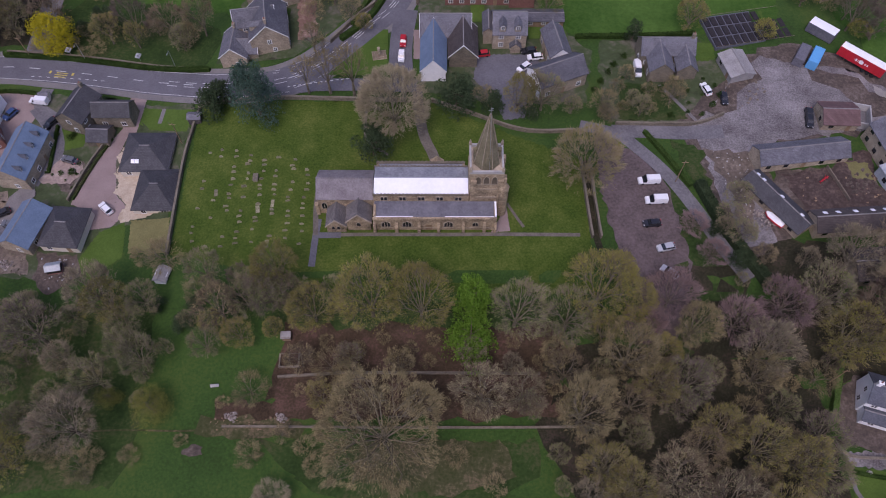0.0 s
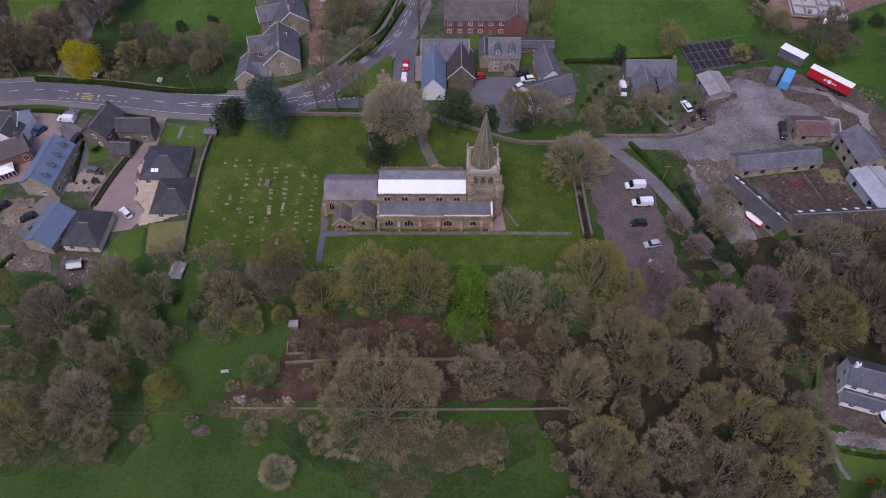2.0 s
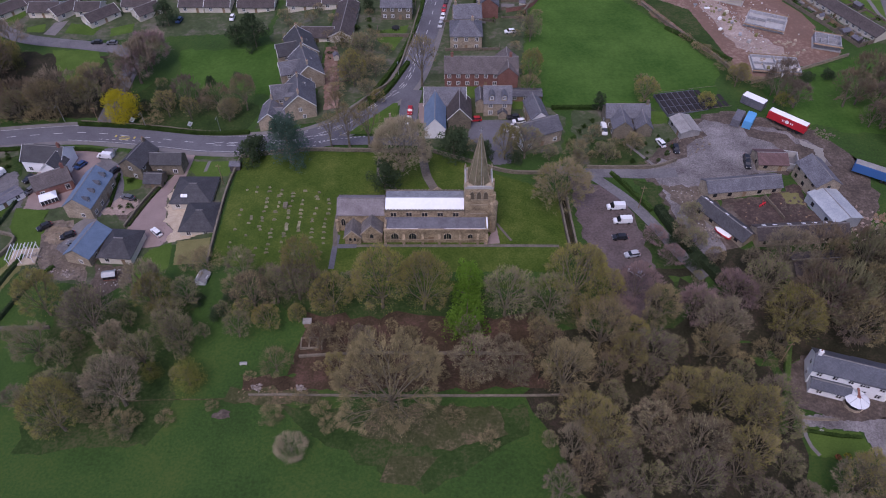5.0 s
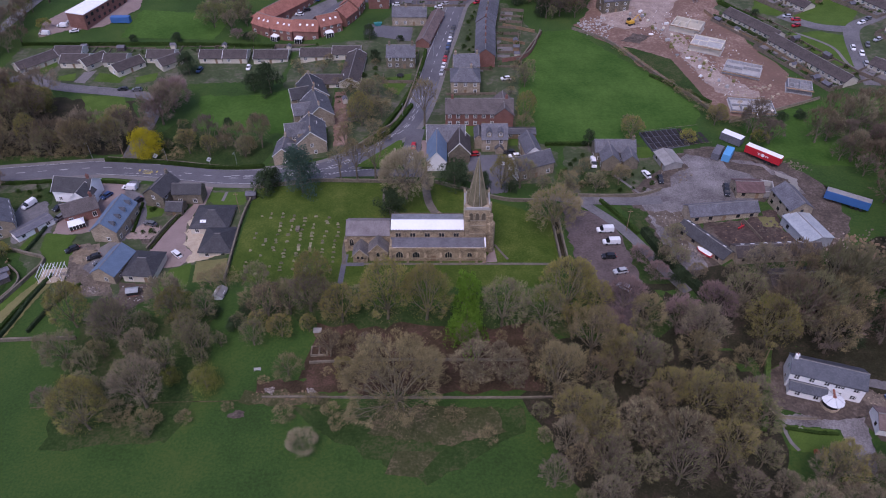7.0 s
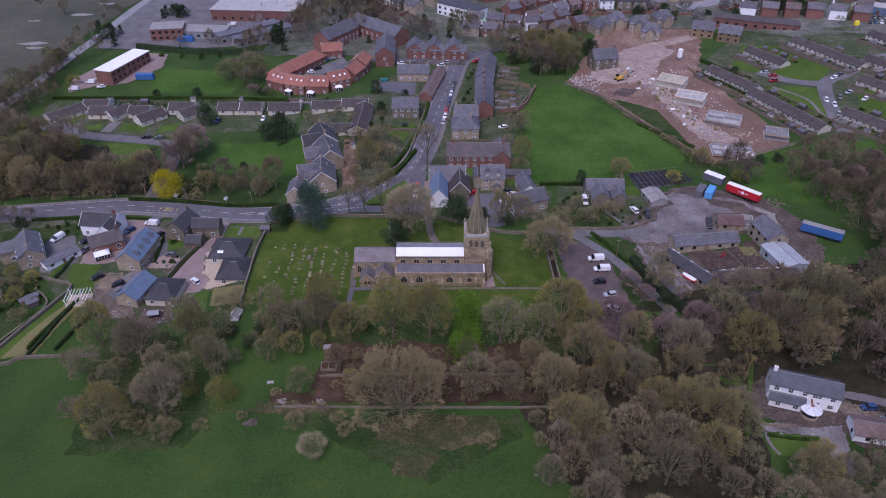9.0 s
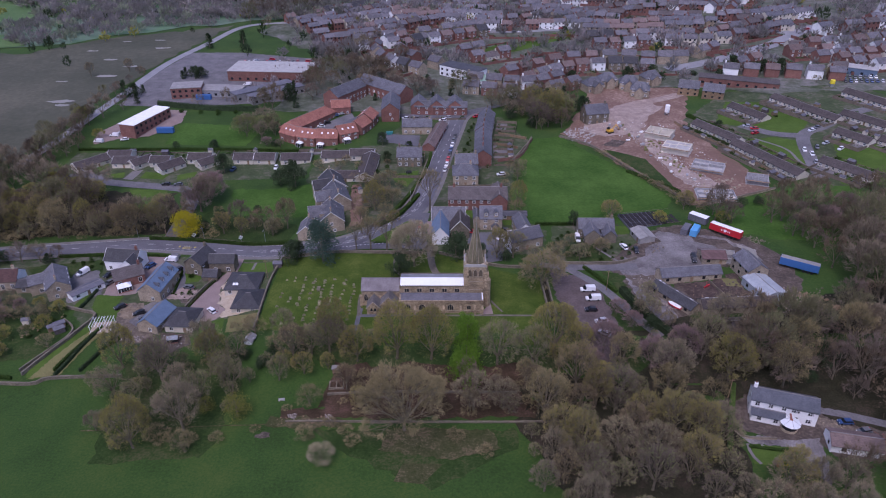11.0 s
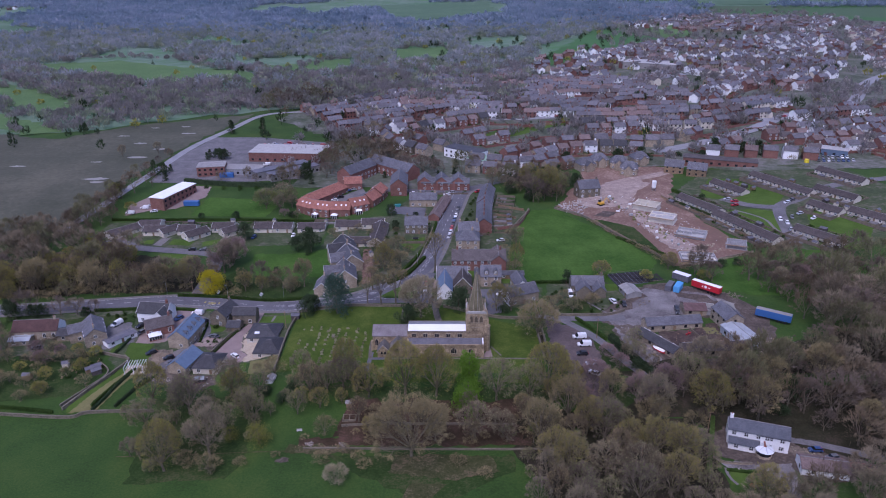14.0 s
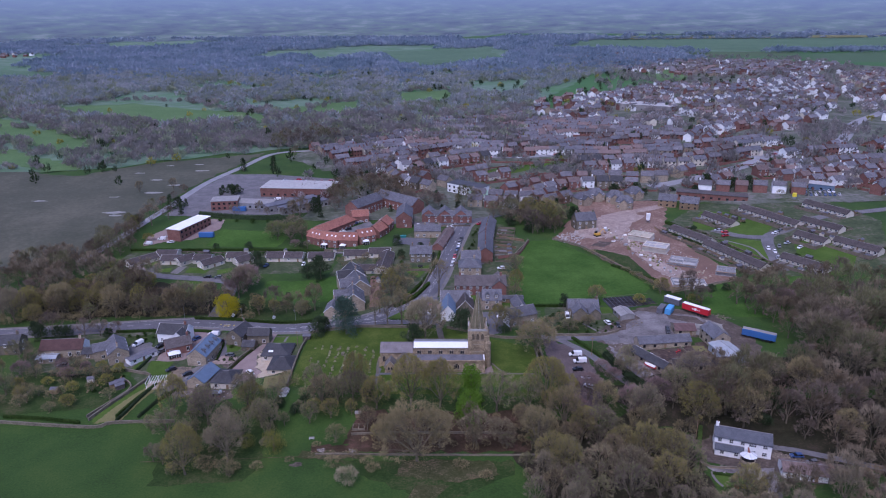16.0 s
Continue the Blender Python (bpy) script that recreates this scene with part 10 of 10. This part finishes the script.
rubble("yard_stones", [(112, 8), (124, 2), (122, -10), (114, -10)], 80, 0.2, 0.7, RUBBLE, "stones and scrap behind the barns", 7, 0.16)
rubble("patio_stones", [(-112, -6), (-100, -8), (-96, -16), (-108, -17)], 40, 0.15, 0.4, DARKSTONE, "stones and pots round the terrace", 8, 0.2)
sheet("white_house_yard", [(86, -45), (92, -41), (108, -45), (114, -53), (112, -57), (97, -59), (86, -55)], MUDDY, 0.14, "trodden earth round the white house", "yard", 0.4)
sheet("brick_yard", [(108, -51), (115, -52), (126, -55.4), (138, -60.4), (136, -63), (124, -62), (121, -66), (107, -65), (105.6, -58)], MUDDY, 0.19, "bare reddish yard strewn with bricks", "yard", 0.8)
rubble("brick_piles", [(119, -54.6), (126, -57), (136, -61), (133, -62.4), (122, -60)], 130, 0.12, 0.45, BRICK, "heaps of old red bricks in the yard", 61, 0.16)
sheet("white_house_terrace", [(107, -50), (114, -51), (121, -57), (118, -60), (108, -56)], YARDEARTH, 0.24, "rubble terrace before the white house", "terrace", 0.6)
rubble("terrace_stones", [(108, -50), (114, -51), (121, -58), (110, -56)], 50, 0.15, 0.45, STONE, "stones heaped round the terrace", 9, 0.16)


# ---- puddles in the ploughed field ----
rng = random.Random(77)
for px, py, pl in ((-226, 262, 12), (-218, 284, 10), (-238, 300, 9), (-212, 330, 11), (-250, 250, 7), (-262, 322, 8), (-232, 212, 14), (-228, 205, 8), (-222, 352, 7), (-300, 240, 9), (-340, 200, 8), (-246, 348, 6)):
    ring = []
    for k in range(9):
        a = 6.283 * k / 9
        ring.append((px + math.cos(a) * pl * 0.7 * rng.uniform(0.6, 1.1), py + math.sin(a) * pl * 0.22 * rng.uniform(0.5, 1.2)))
    sheet("puddle", ring, PUDDLE, 0.46, "pale standing water in the ploughed field", "water", 0.4, 6)
for px, py in ((-236, 262), (-214, 272)):
    plant(GREYTREES, [(px, py, 4.5)], 6.5, int(-px))


# ---- conservatory ----
con = thing("conservatory", stand(-114.6, 14.6, 30), "white framed conservatory with a pale roof", "conservatory")
part("base", Shape().box(-2.4, 2.4, -1.7, 1.7, -1.5, 0.5), BRICK, con)
part("glazing", Shape().box(-2.35, 2.35, -1.65, 1.65, 0.5, 2.2), GLASS, con)
part("roof", roof_shape(4.8, 3.4, 2.2, 0.9, 1.2, 0.1, 0.06), SHEET, con, "pale translucent roof")
for k in range(6):
    part("mullion", Shape().box(-2.4 + k * 0.96 - 0.05, -2.4 + k * 0.96 + 0.05, -1.72, -1.62, 0.5, 2.2), FRAMEW, con)


# ---- yards, fences and garden clutter ----
def yards(rows, seed):
    """Fences, paved patches, sheds and shrubs behind and before rows of houses: (x, y, turn, length, nearest, farthest, plots)."""
    rg = random.Random(seed)
    fences, slabs, spots = Shape(), Shape(), []
    for x, y, rz, L, near, far, n, *sides in rows:
        m = pose(x, y, ground_z(x, y), 0, 0, rz)
        for side in sides or (-1, 1):
            v0, v1 = sorted((side * near, side * far))
            for k in range(n + 1):
                u = -L / 2 + k * L / n
                fences.box(u - 0.06, u + 0.06, v0, v1, -0.8, rg.uniform(0.9, 1.5), m)
            fences.box(-L / 2, L / 2, side * far - 0.06, side * far + 0.06, -0.8, rg.uniform(0.9, 1.5), m)
            for k in range(n):
                u, w = -L / 2 + (k + 0.5) * L / n, L / n * rg.uniform(0.3, 0.45)
                if rg.random() < 0.75:
                    a, b = sorted((side * near, side * (near + rg.uniform(1.5, (far - near) * 0.7))))
                    slabs.box(u - w, u + w * rg.uniform(0.3, 1), a, b, -0.5, 0.34, m)
                for _ in range(rg.randint(1, 4)):
                    q = m @ Vector((u + rg.uniform(-0.45, 0.45) * L / n, side * rg.uniform(near + 0.5, far), 0))
                    spots.append((q.x, q.y, rg.uniform(0.5, 1.5)))
                if rg.random() < 0.3:
                    q = m @ Vector((u, side * (far - 1.6), 0))
                    ob = part("garden_shed", SHEDS[rg.randrange(3)], None, at=stand(q.x, q.y, rz + rg.choice((0, 90)), 0.1))
                    tagged(ob, "small timber garden shed with a felt roof", "shed", "garden sheds")
    tagged(part("garden_fence", fences, FENCE), "many weathered fences between small gardens", "fence", kind="stuff")
    tagged(part("garden_paving", slabs, PAVING), "paved patches and drives beside houses", "paving", kind="stuff")
    return spots


SHEDS = []
for k, (a, b) in enumerate(((1.3, 1.0), (1.6, 1.2), (1.1, 0.9))):
    top = roof_shape(2 * a, 2 * b, 1.9, 0.6, 0, 0.15, 0.07)
    both = Shape().box(-a, a, -b, b, -0.8, 1.9).add([(-a, -b, 1.9), (-a, b, 1.9), (-a, 0, 2.42), (a, -b, 1.9), (a, b, 1.9), (a, 0, 2.42)], [(0, 2, 1), (3, 4, 5)])
    nf = len(both.f)
    both.add(top.v, top.f)
    me = both.mesh("garden_shed")
    me.materials.append((TIMBER, BROWNTILE, CREAM)[k])
    me.materials.append(LEADDARK)
    for q in me.polygons[nf:]:
        q.material_index = 1
    SHEDS.append(me)

estate = [(tx, ty, tr, 6.1 * n, 4.0, 11.0, n) for tx, ty, tr, n in ((170.5, 173, -63, 4), (145, 147.5, -62.6, 5), (157, 112, -67, 7), (200.5, 171.5, -64, 7), (188, 98, -55, 4), (207, 131, -58, 3), (222, 150, -58, 4), (226, 118, -55, 4), (240, 180, -62, 5))]
close_rows = [(-160, 129, 0, 30, 6.0, 12.0, 3, 1), (-138, 126, 0, 20, 6.0, 14.0, 2, 1), (-112, 130, 0, 24, 5.5, 12.0, 3, 1), (-88, 131, 0, 26, 5.0, 11.0, 3, 1), (-60, 129, 0, 26, 6.0, 10.0, 2, 1)]
street_rows = [(22, 130, 88, 33, 5.0, 15.0, 5, -1), (24.5, 160, 82, 27, 5.2, 16.0, 4, -1), (-46, 80, 108, 30, 8.0, 13.0, 3, -1), (-14.6, 113, 0, 14, 7.0, 14.0, 1), (14, 100, 2, 20, 9.0, 10.5, 2), (-2, 191, 0, 32, 8.0, 14.0, 4)]
spots = yards(estate + close_rows + street_rows, 21)
town_rows = []
for line in list(town_lines) + [[(-125, 405), (-84, 440), (-42, 470), (0, 462)], [(-60, 330), (-20, 345), (30, 372)], [(20, 300), (60, 320), (110, 325), (150, 330)], [(-10, 270), (-30, 290), (-40, 320), (-20, 345)], [(50, 250), (80, 270), (120, 275), (165, 268), (200, 290)], [(190, 262), (230, 280), (280, 285), (330, 300)], [(250, 250), (300, 262), (360, 275)]]:
    for (ax, ay), (bx, by) in zip(line, line[1:]):
        d = math.hypot(bx - ax, by - ay)
        town_rows.append(((ax + bx) / 2, (ay + by) / 2, math.degrees(math.atan2(by - ay, bx - ax)), d, 13.5, 21.0, max(2, int(d / 9))))


def town_yards(rows, seed):
    """Fences and shrubs behind the far terraces."""
    rg = random.Random(seed)
    fences, out = Shape(), []
    for x, y, rz, L, near, far, n in rows:
        m = pose(x, y, ground_z(x, y) + 0.3, 0, 0, rz)
        for side in (-1, 1):
            v0, v1 = sorted((side * near, side * far))
            for k in range(n + 1):
                u = -L / 2 + k * L / n
                fences.box(u - 0.12, u + 0.12, v0, v1, -0.8, rg.uniform(1.1, 1.7), m)
                for _ in range(2):
                    q = m @ Vector((u + rg.uniform(-4, 4), side * rg.uniform(near, far), 0))
                    out.append((q.x, q.y, rg.uniform(0.7, 2.0)))
            fences.box(-L / 2, L / 2, side * far - 0.12, side * far + 0.12, -0.8, rg.uniform(1.1, 1.7), m)
    tagged(part("yard_wall", fences, BRICK), "many brick yard walls behind the terraces", "wall", kind="stuff")
    return out


spots += town_yards(town_rows, 22)
forest("garden_bushes", spots, "small green and brown garden bushes", HEDGE, 22, 23)

# beside the main street
plant([HEDGEBUSH], scatter([(9, 112), (15, 112), (22, 168), (17, 172)], 3.0, 161, 0.8, 1.8, 16), 1.6, 161)
house("brick_row", -2.6, 148.6, 78.6, 34, 6, 2.6, 2.0, BRICK, TOWNTILE, "long low brick building with a reddish roof", "outbuilding", wins=(5, 0), storeys=1, chims=(), gable_wins=False)
sheet("yard_north_street", [(-32, 157), (-20.6, 154), (-11, 153), (-11.5, 138), (-33, 145)], ASPHALT, 0.2, "dark asphalt yard behind the stone cottage", "yard", 0.3)
skip = thing("skip", stand(-27.4, 155, 10, 0.2), "teal metal skip in the yard", "skip")
part("hull", Shape().add([(-1.2, -0.8, 0), (1.2, -0.8, 0), (1.2, 0.8, 0), (-1.2, 0.8, 0), (-1.9, -0.9, 1.4), (1.9, -0.9, 1.4), (1.9, 0.9, 1.4), (-1.9, 0.9, 1.4)], [(0, 1, 5, 4), (1, 2, 6, 5), (2, 3, 7, 6), (3, 0, 4, 7), (4, 5, 6, 7)]), paint("teal_paint", (0.03, 0.20, 0.20), 0.6), skip)
sheet("lawn_street_house", [(-21.5, 103), (-9.5, 108), (-11, 100), (-14.8, 89.0), (-21.6, 96.4)], LAWN, 0.15, "garden lawn below the stone house", "grass", 0.4)
tramp = thing("trampoline", stand(-14.6, 104.6, 0, 0.15), "round black garden trampoline", "trampoline")
part("mat", Shape().tube((0, 0, 0.75), (0, 0, 0.82), 1.5, 1.5, 20), TYRE, tramp)
for k in range(6):
    part("leg", Shape().tube((1.5 * math.cos(k * 1.047), 1.5 * math.sin(k * 1.047), -0.3), (1.5 * math.cos(k * 1.047), 1.5 * math.sin(k * 1.047), 0.75), 0.05, 0.05, 6), METAL, tramp)
sheet("backyard_beds", [(28, 156), (45, 149), (47, 145), (34, 118), (27.5, 120)], GARDENS, 0.16, "mixed back gardens behind the brick terrace", "garden", 0.4)
wall_line("timber_fence", [(31, 154.5), (45.4, 147.2)], 1.6, 0.12, TIMBER, "orange timber fence across back gardens", TIMBER, "fences")
wall_line("timber_fence", [(29, 140), (41, 134)], 1.4, 0.12, TIMBER, "weathered timber fence across back gardens", TIMBER, "fences")
wall_line("boundary_wall", [(35.6, 117), (42, 132), (48.4, 147)], 1.8, 0.4, BRICK, "red brick garden wall beside the meadow")
hedge([(-21.5, 58), (-12.8, 81), (-6.4, 109), (-4.4, 128)], 1.6, 1.6, "loose green hedge along the main street", HEDGE, 36)
sheet("red_path", [(-4.6, 56), (-1.4, 56), (-1.3, 45), (-4.4, 45)], PINKPAVE, 0.3, "reddish paved strip beside the schoolhouse", "path", 0.1)
sheet("lawn_stone_house", [(11.4, 70), (15.2, 66), (15.0, 59), (11.2, 59)], LAWN, 0.25, "small lawn beside the tall stone house", "grass", 0.1)
sheet("lawn_carport", [(26, 57.2), (37, 57.2), (37.6, 53.4), (27, 52.6)], LAWN, 0.25, "small lawn before the carport", "grass", 0.1)
# west gardens
sheet("lawn_west_long", [(-123.6, 11.4), (-113.4, 10.5), (-113.6, 2.0), (-115.7, -3.6), (-121.9, 3.1)], LAWN, 0.2, "bright mown lawn behind the brick wing", "grass", 0.2)
sheet("lawn_west_narrow", [(-126.4, 19.6), (-124.2, 18.9), (-125.6, 1.9), (-128.8, 4.3)], LAWN, 0.2, "narrow lawn beside the garages", "grass", 0.2)
hedge([(-124.4, 17), (-125.0, 8), (-125.8, 2)], 1.2, 0.8, "dark hedge between narrow lawns", LEAFDARK, 40)
hedge([(-113.9, -11.6), (-115.2, -18), (-116.4, -26), (-118, -32)], 1.3, 0.9, "clipped dark hedge between garden strips", LEAFDARK, 50)
hedge([(-106.6, -14.8), (-108.4, -22), (-111, -30)], 1.3, 0.9, "clipped dark hedge between garden strips", LEAFDARK, 50)
wall_line("boundary_wall", [(-131.4, 3.4), (-124.0, 1.0), (-118.3, -1.6), (-120.4, -10.5), (-123.2, -18.9), (-129, -33)], 1.2, 0.5, DARKSTONE, "old stone wall between garden lawns")
plant([HEDGEBUSH], scatter([(-140, 36), (-124, 40), (-122, 32), (-136, 26)], 2.2, 81, 0.7, 1.5, 12) + scatter([(-140, 4), (-128, 4), (-126, -12), (-138, -14)], 2.6, 82, 0.7, 1.6, 12) + scatter([(-97, 12), (-88, 15), (-88, 6)], 1.8, 83, 0.5, 1.1, 8) + [(-84, 0.5, 0.7), (-83.4, -4, 0.6), (-92.6, 24, 1.2)], 1.6, 84)
# building site edges
sheet("site_pit", [(82.6, 135.5), (89.6, 142.2), (96.4, 139.0), (89.6, 131.6)], MUDDY, 0.3, "dark excavated footing in red earth", "ground", 0.5)
wall_line("timber_fence", [(128, 166), (132.4, 151.3), (143.3, 130.3), (151.0, 108.9), (156.7, 94.4)], 1.6, 0.15, TIMBER, "pale timber fence along the building site", COPING, "fences")
hedge([(131, 160), (139, 146), (146, 132), (152, 118)], 1.6, 1.6, "ragged hedge behind the terraces", SCRUB, 30)
ribbon("field_path", [(161.4, 139.7), (171.4, 124.8), (172.3, 107.4), (180.2, 93.4)], 1.4, PAVING, 0.34, "paved path across the estate green", "path")

# ---- barn court ----
imp = thing("farm_implement", stand(93.5, 4.2, 35, 0.2), "red tractor implement in the muddy court", "implement")
part("beam", Shape().block(-1.4, 1.4, -0.15, 0.15, 0.5, 0.8, 0.05), REDPAINT, imp)
for k in range(4):
    part("tine", Shape().tube((-1.2 + 0.8 * k, 0, 0.6), (-1.2 + 0.8 * k, -0.4, -0.2), 0.07, 0.04, 6), REDPAINT, imp)
part("mast", Shape().tube((0, 0, 0.8), (0, 0.3, 1.9), 0.09, 0.06, 6), REDPAINT, imp)
wall_line("timber_fence", [(95.2, 8.0), (96.6, 3.0), (98.0, -2.6)], 1.1, 0.12, FENCE, "old timber fence across the barn court", FENCE, "fences")
rubble("court_spoil", [(98, 4), (106, 9), (107, 3), (101, -1)], 40, 0.3, 0.9, MUDDY, "dung and straw heaped in the barn court", 31, 0.05)

# ---- more of the west gardens ----
for line, h, w, label, mat in (
        ([(-160, -1), (-146, -2), (-133, 2)], 1.4, 1.0, "dark hedge behind the stone houses", LEAFDARK),
        ([(-160, -30), (-146, -31), (-131, -33)], 1.2, 1.0, "rough hedge along the field wall", HEDGE),
        ([(-97.5, 26.5), (-96.6, 19.5), (-95.8, 12)], 1.0, 0.8, "low hedge beside the curved drive", HEDGE),
        ([(-82.4, 22.4), (-85.2, 14), (-87.6, 4)], 0.9, 0.7, "low planting along the pink drive", SCRUB),
        ([(-121.5, 38.5), (-112, 38.6), (-105, 37.6)], 1.2, 0.9, "clipped hedge before the white house", HEDGE),
        ([(-150, 37.6), (-138, 38.6), (-127, 39.6)], 1.3, 1.0, "clipped hedge along the main road", HEDGE)):
    hedge(line, h, w, label, mat, 36)
for row in (("car", "grey", -158, 6.5, 10), ("car", "black", -150.5, 16, 60), ("car", "grey", -148, 19, 60), ("car", "black", -111.6, 3.1, 40)):
    park(*row)
for x, y, rz, k in ((-128, -8, 40, 0), (-126.5, -10.5, 40, 1), (-140, -6, 10, 2), (-150, -14, 0, 0), (-103.4, 36.4, 10, 2), (-60.6, 27.0, 0, 1)):
    tagged(part("garden_shed", SHEDS[k], None, at=stand(x, y, rz, 0.15)), "small timber garden shed with a felt roof", "shed", "garden sheds")
rubble("garden_heaps", [(-142, -2), (-130, 0), (-128, -14), (-140, -16)], 24, 0.2, 0.7, TIMBER, "heaps of brush and logs in the garden", 41, 0.1)
rubble("drive_pots", [(-80, 20), (-78.4, 20), (-74.6, -3), (-77, -3)], 16, 0.12, 0.3, DARKSTONE, "dark plant pots along the terrace edge", 42, 0.24)
ribbon("worn_path", [(-16.0, 28.0), (-15.4, 18.0), (-9.0, 12.5)], 0.8, PATHDIRT, 0.17, "faint worn path across the churchyard", "path")
# dead-grass scars in the field
rng = random.Random(12)
for px, py, pl in ((-34, -58, 2.0), (-47, -57, 2.6), (-24, -62, 2.2), (12, -60, 3.4)):
    ring = [(px + math.cos(6.283 * k / 9) * pl * rng.uniform(0.5, 1.2), py + math.sin(6.283 * k / 9) * pl * 0.6 * rng.uniform(0.5, 1.2)) for k in range(9)]
    sheet("bare_patch", ring, MUDDY if pl > 2.5 else SCRUB, 0.09, "small bare patch in the field grass", "ground", 0.25, 3)

# ---- drive and ground between the western houses ----
YARDSOIL = surf("tan_yard_soil", (0.130, 0.098, 0.064), (0.290, 0.232, 0.165), 0.3, 0.95, 1.6, 0.4, world_space=True, third=(0.200, 0.155, 0.104))
ribbon("drive_old_barn", [(-105.1, 33.4), (-100.0, 27.6), (-96.5, 20.9), (-96.1, 14.0), (-98.2, 9.4)], 4.2, TARMAC_OLD, 0.2, "curving asphalt drive past the old barn", "driveway")
sheet("stony_parking", [(-96.7, 13.4), (-94.1, 16.1), (-88.2, 15.0), (-87.7, 12.2), (-89.2, 8.8), (-94.1, 8.8), (-97.8, 8.8)], RUBBLE, 0.21, "pale stony parking patch with weeds", "ground", 0.5)
sheet("tan_yard", [(-111.2, 4.5), (-103.5, 3.1), (-101.3, -0.1), (-105.9, -3.4), (-110.1, -2.0)], YARDSOIL, 0.22, "bare tan soil behind the old barn", "ground", 0.5)
sheet("slab_terrace", [(-103.5, 4.5), (-101.1, 8.3), (-98.4, 7.8), (-97.3, 5.3), (-101.4, -4.3), (-104.1, -4.1)], PAVING, 0.25, "grey paved terrace between two houses", "terrace", 0.2)

# ---- dead growth at the meadow edge ----
sheet("bracken_patch", [(-13.0, -55.2), (3, -54.6), (16.0, -55.2), (18.0, -62.5), (4, -66.0), (-14.5, -63.0)], BRACKEN, 0.16, "brown dead bracken and grass at the meadow edge", "ground", 0.6)
sheet("bracken_tongue", [(-8, -67.4), (2.6, -67.6), (-2.6, -74.2), (-10.0, -73.4)], BRACKEN, 0.2, "brown dead grass running into the meadow", "ground", 0.0)
sheet("bracken_bank", [(-46, -50.5), (-28, -49.8), (-24, -53.5), (-36, -54.5), (-47, -53.5)], BRACKEN, 0.175, "brown dead growth along the field edge", "ground", 1.2)
ribbon("trodden_field_edge", [(-100, -54.0), (-82, -53.2), (-64, -52.6), (-50, -53.0), (-42, -52.4)], 0.4, BRACKEN, 0.19, "thin trodden path along the grove", "path")
rubble("brushwood", [(-45, -50), (-28, -50.2), (-26, -53), (-44, -53)], 70, 0.12, 0.4, TIMBER, "cut brushwood lying along the field edge", 21, 0.1)
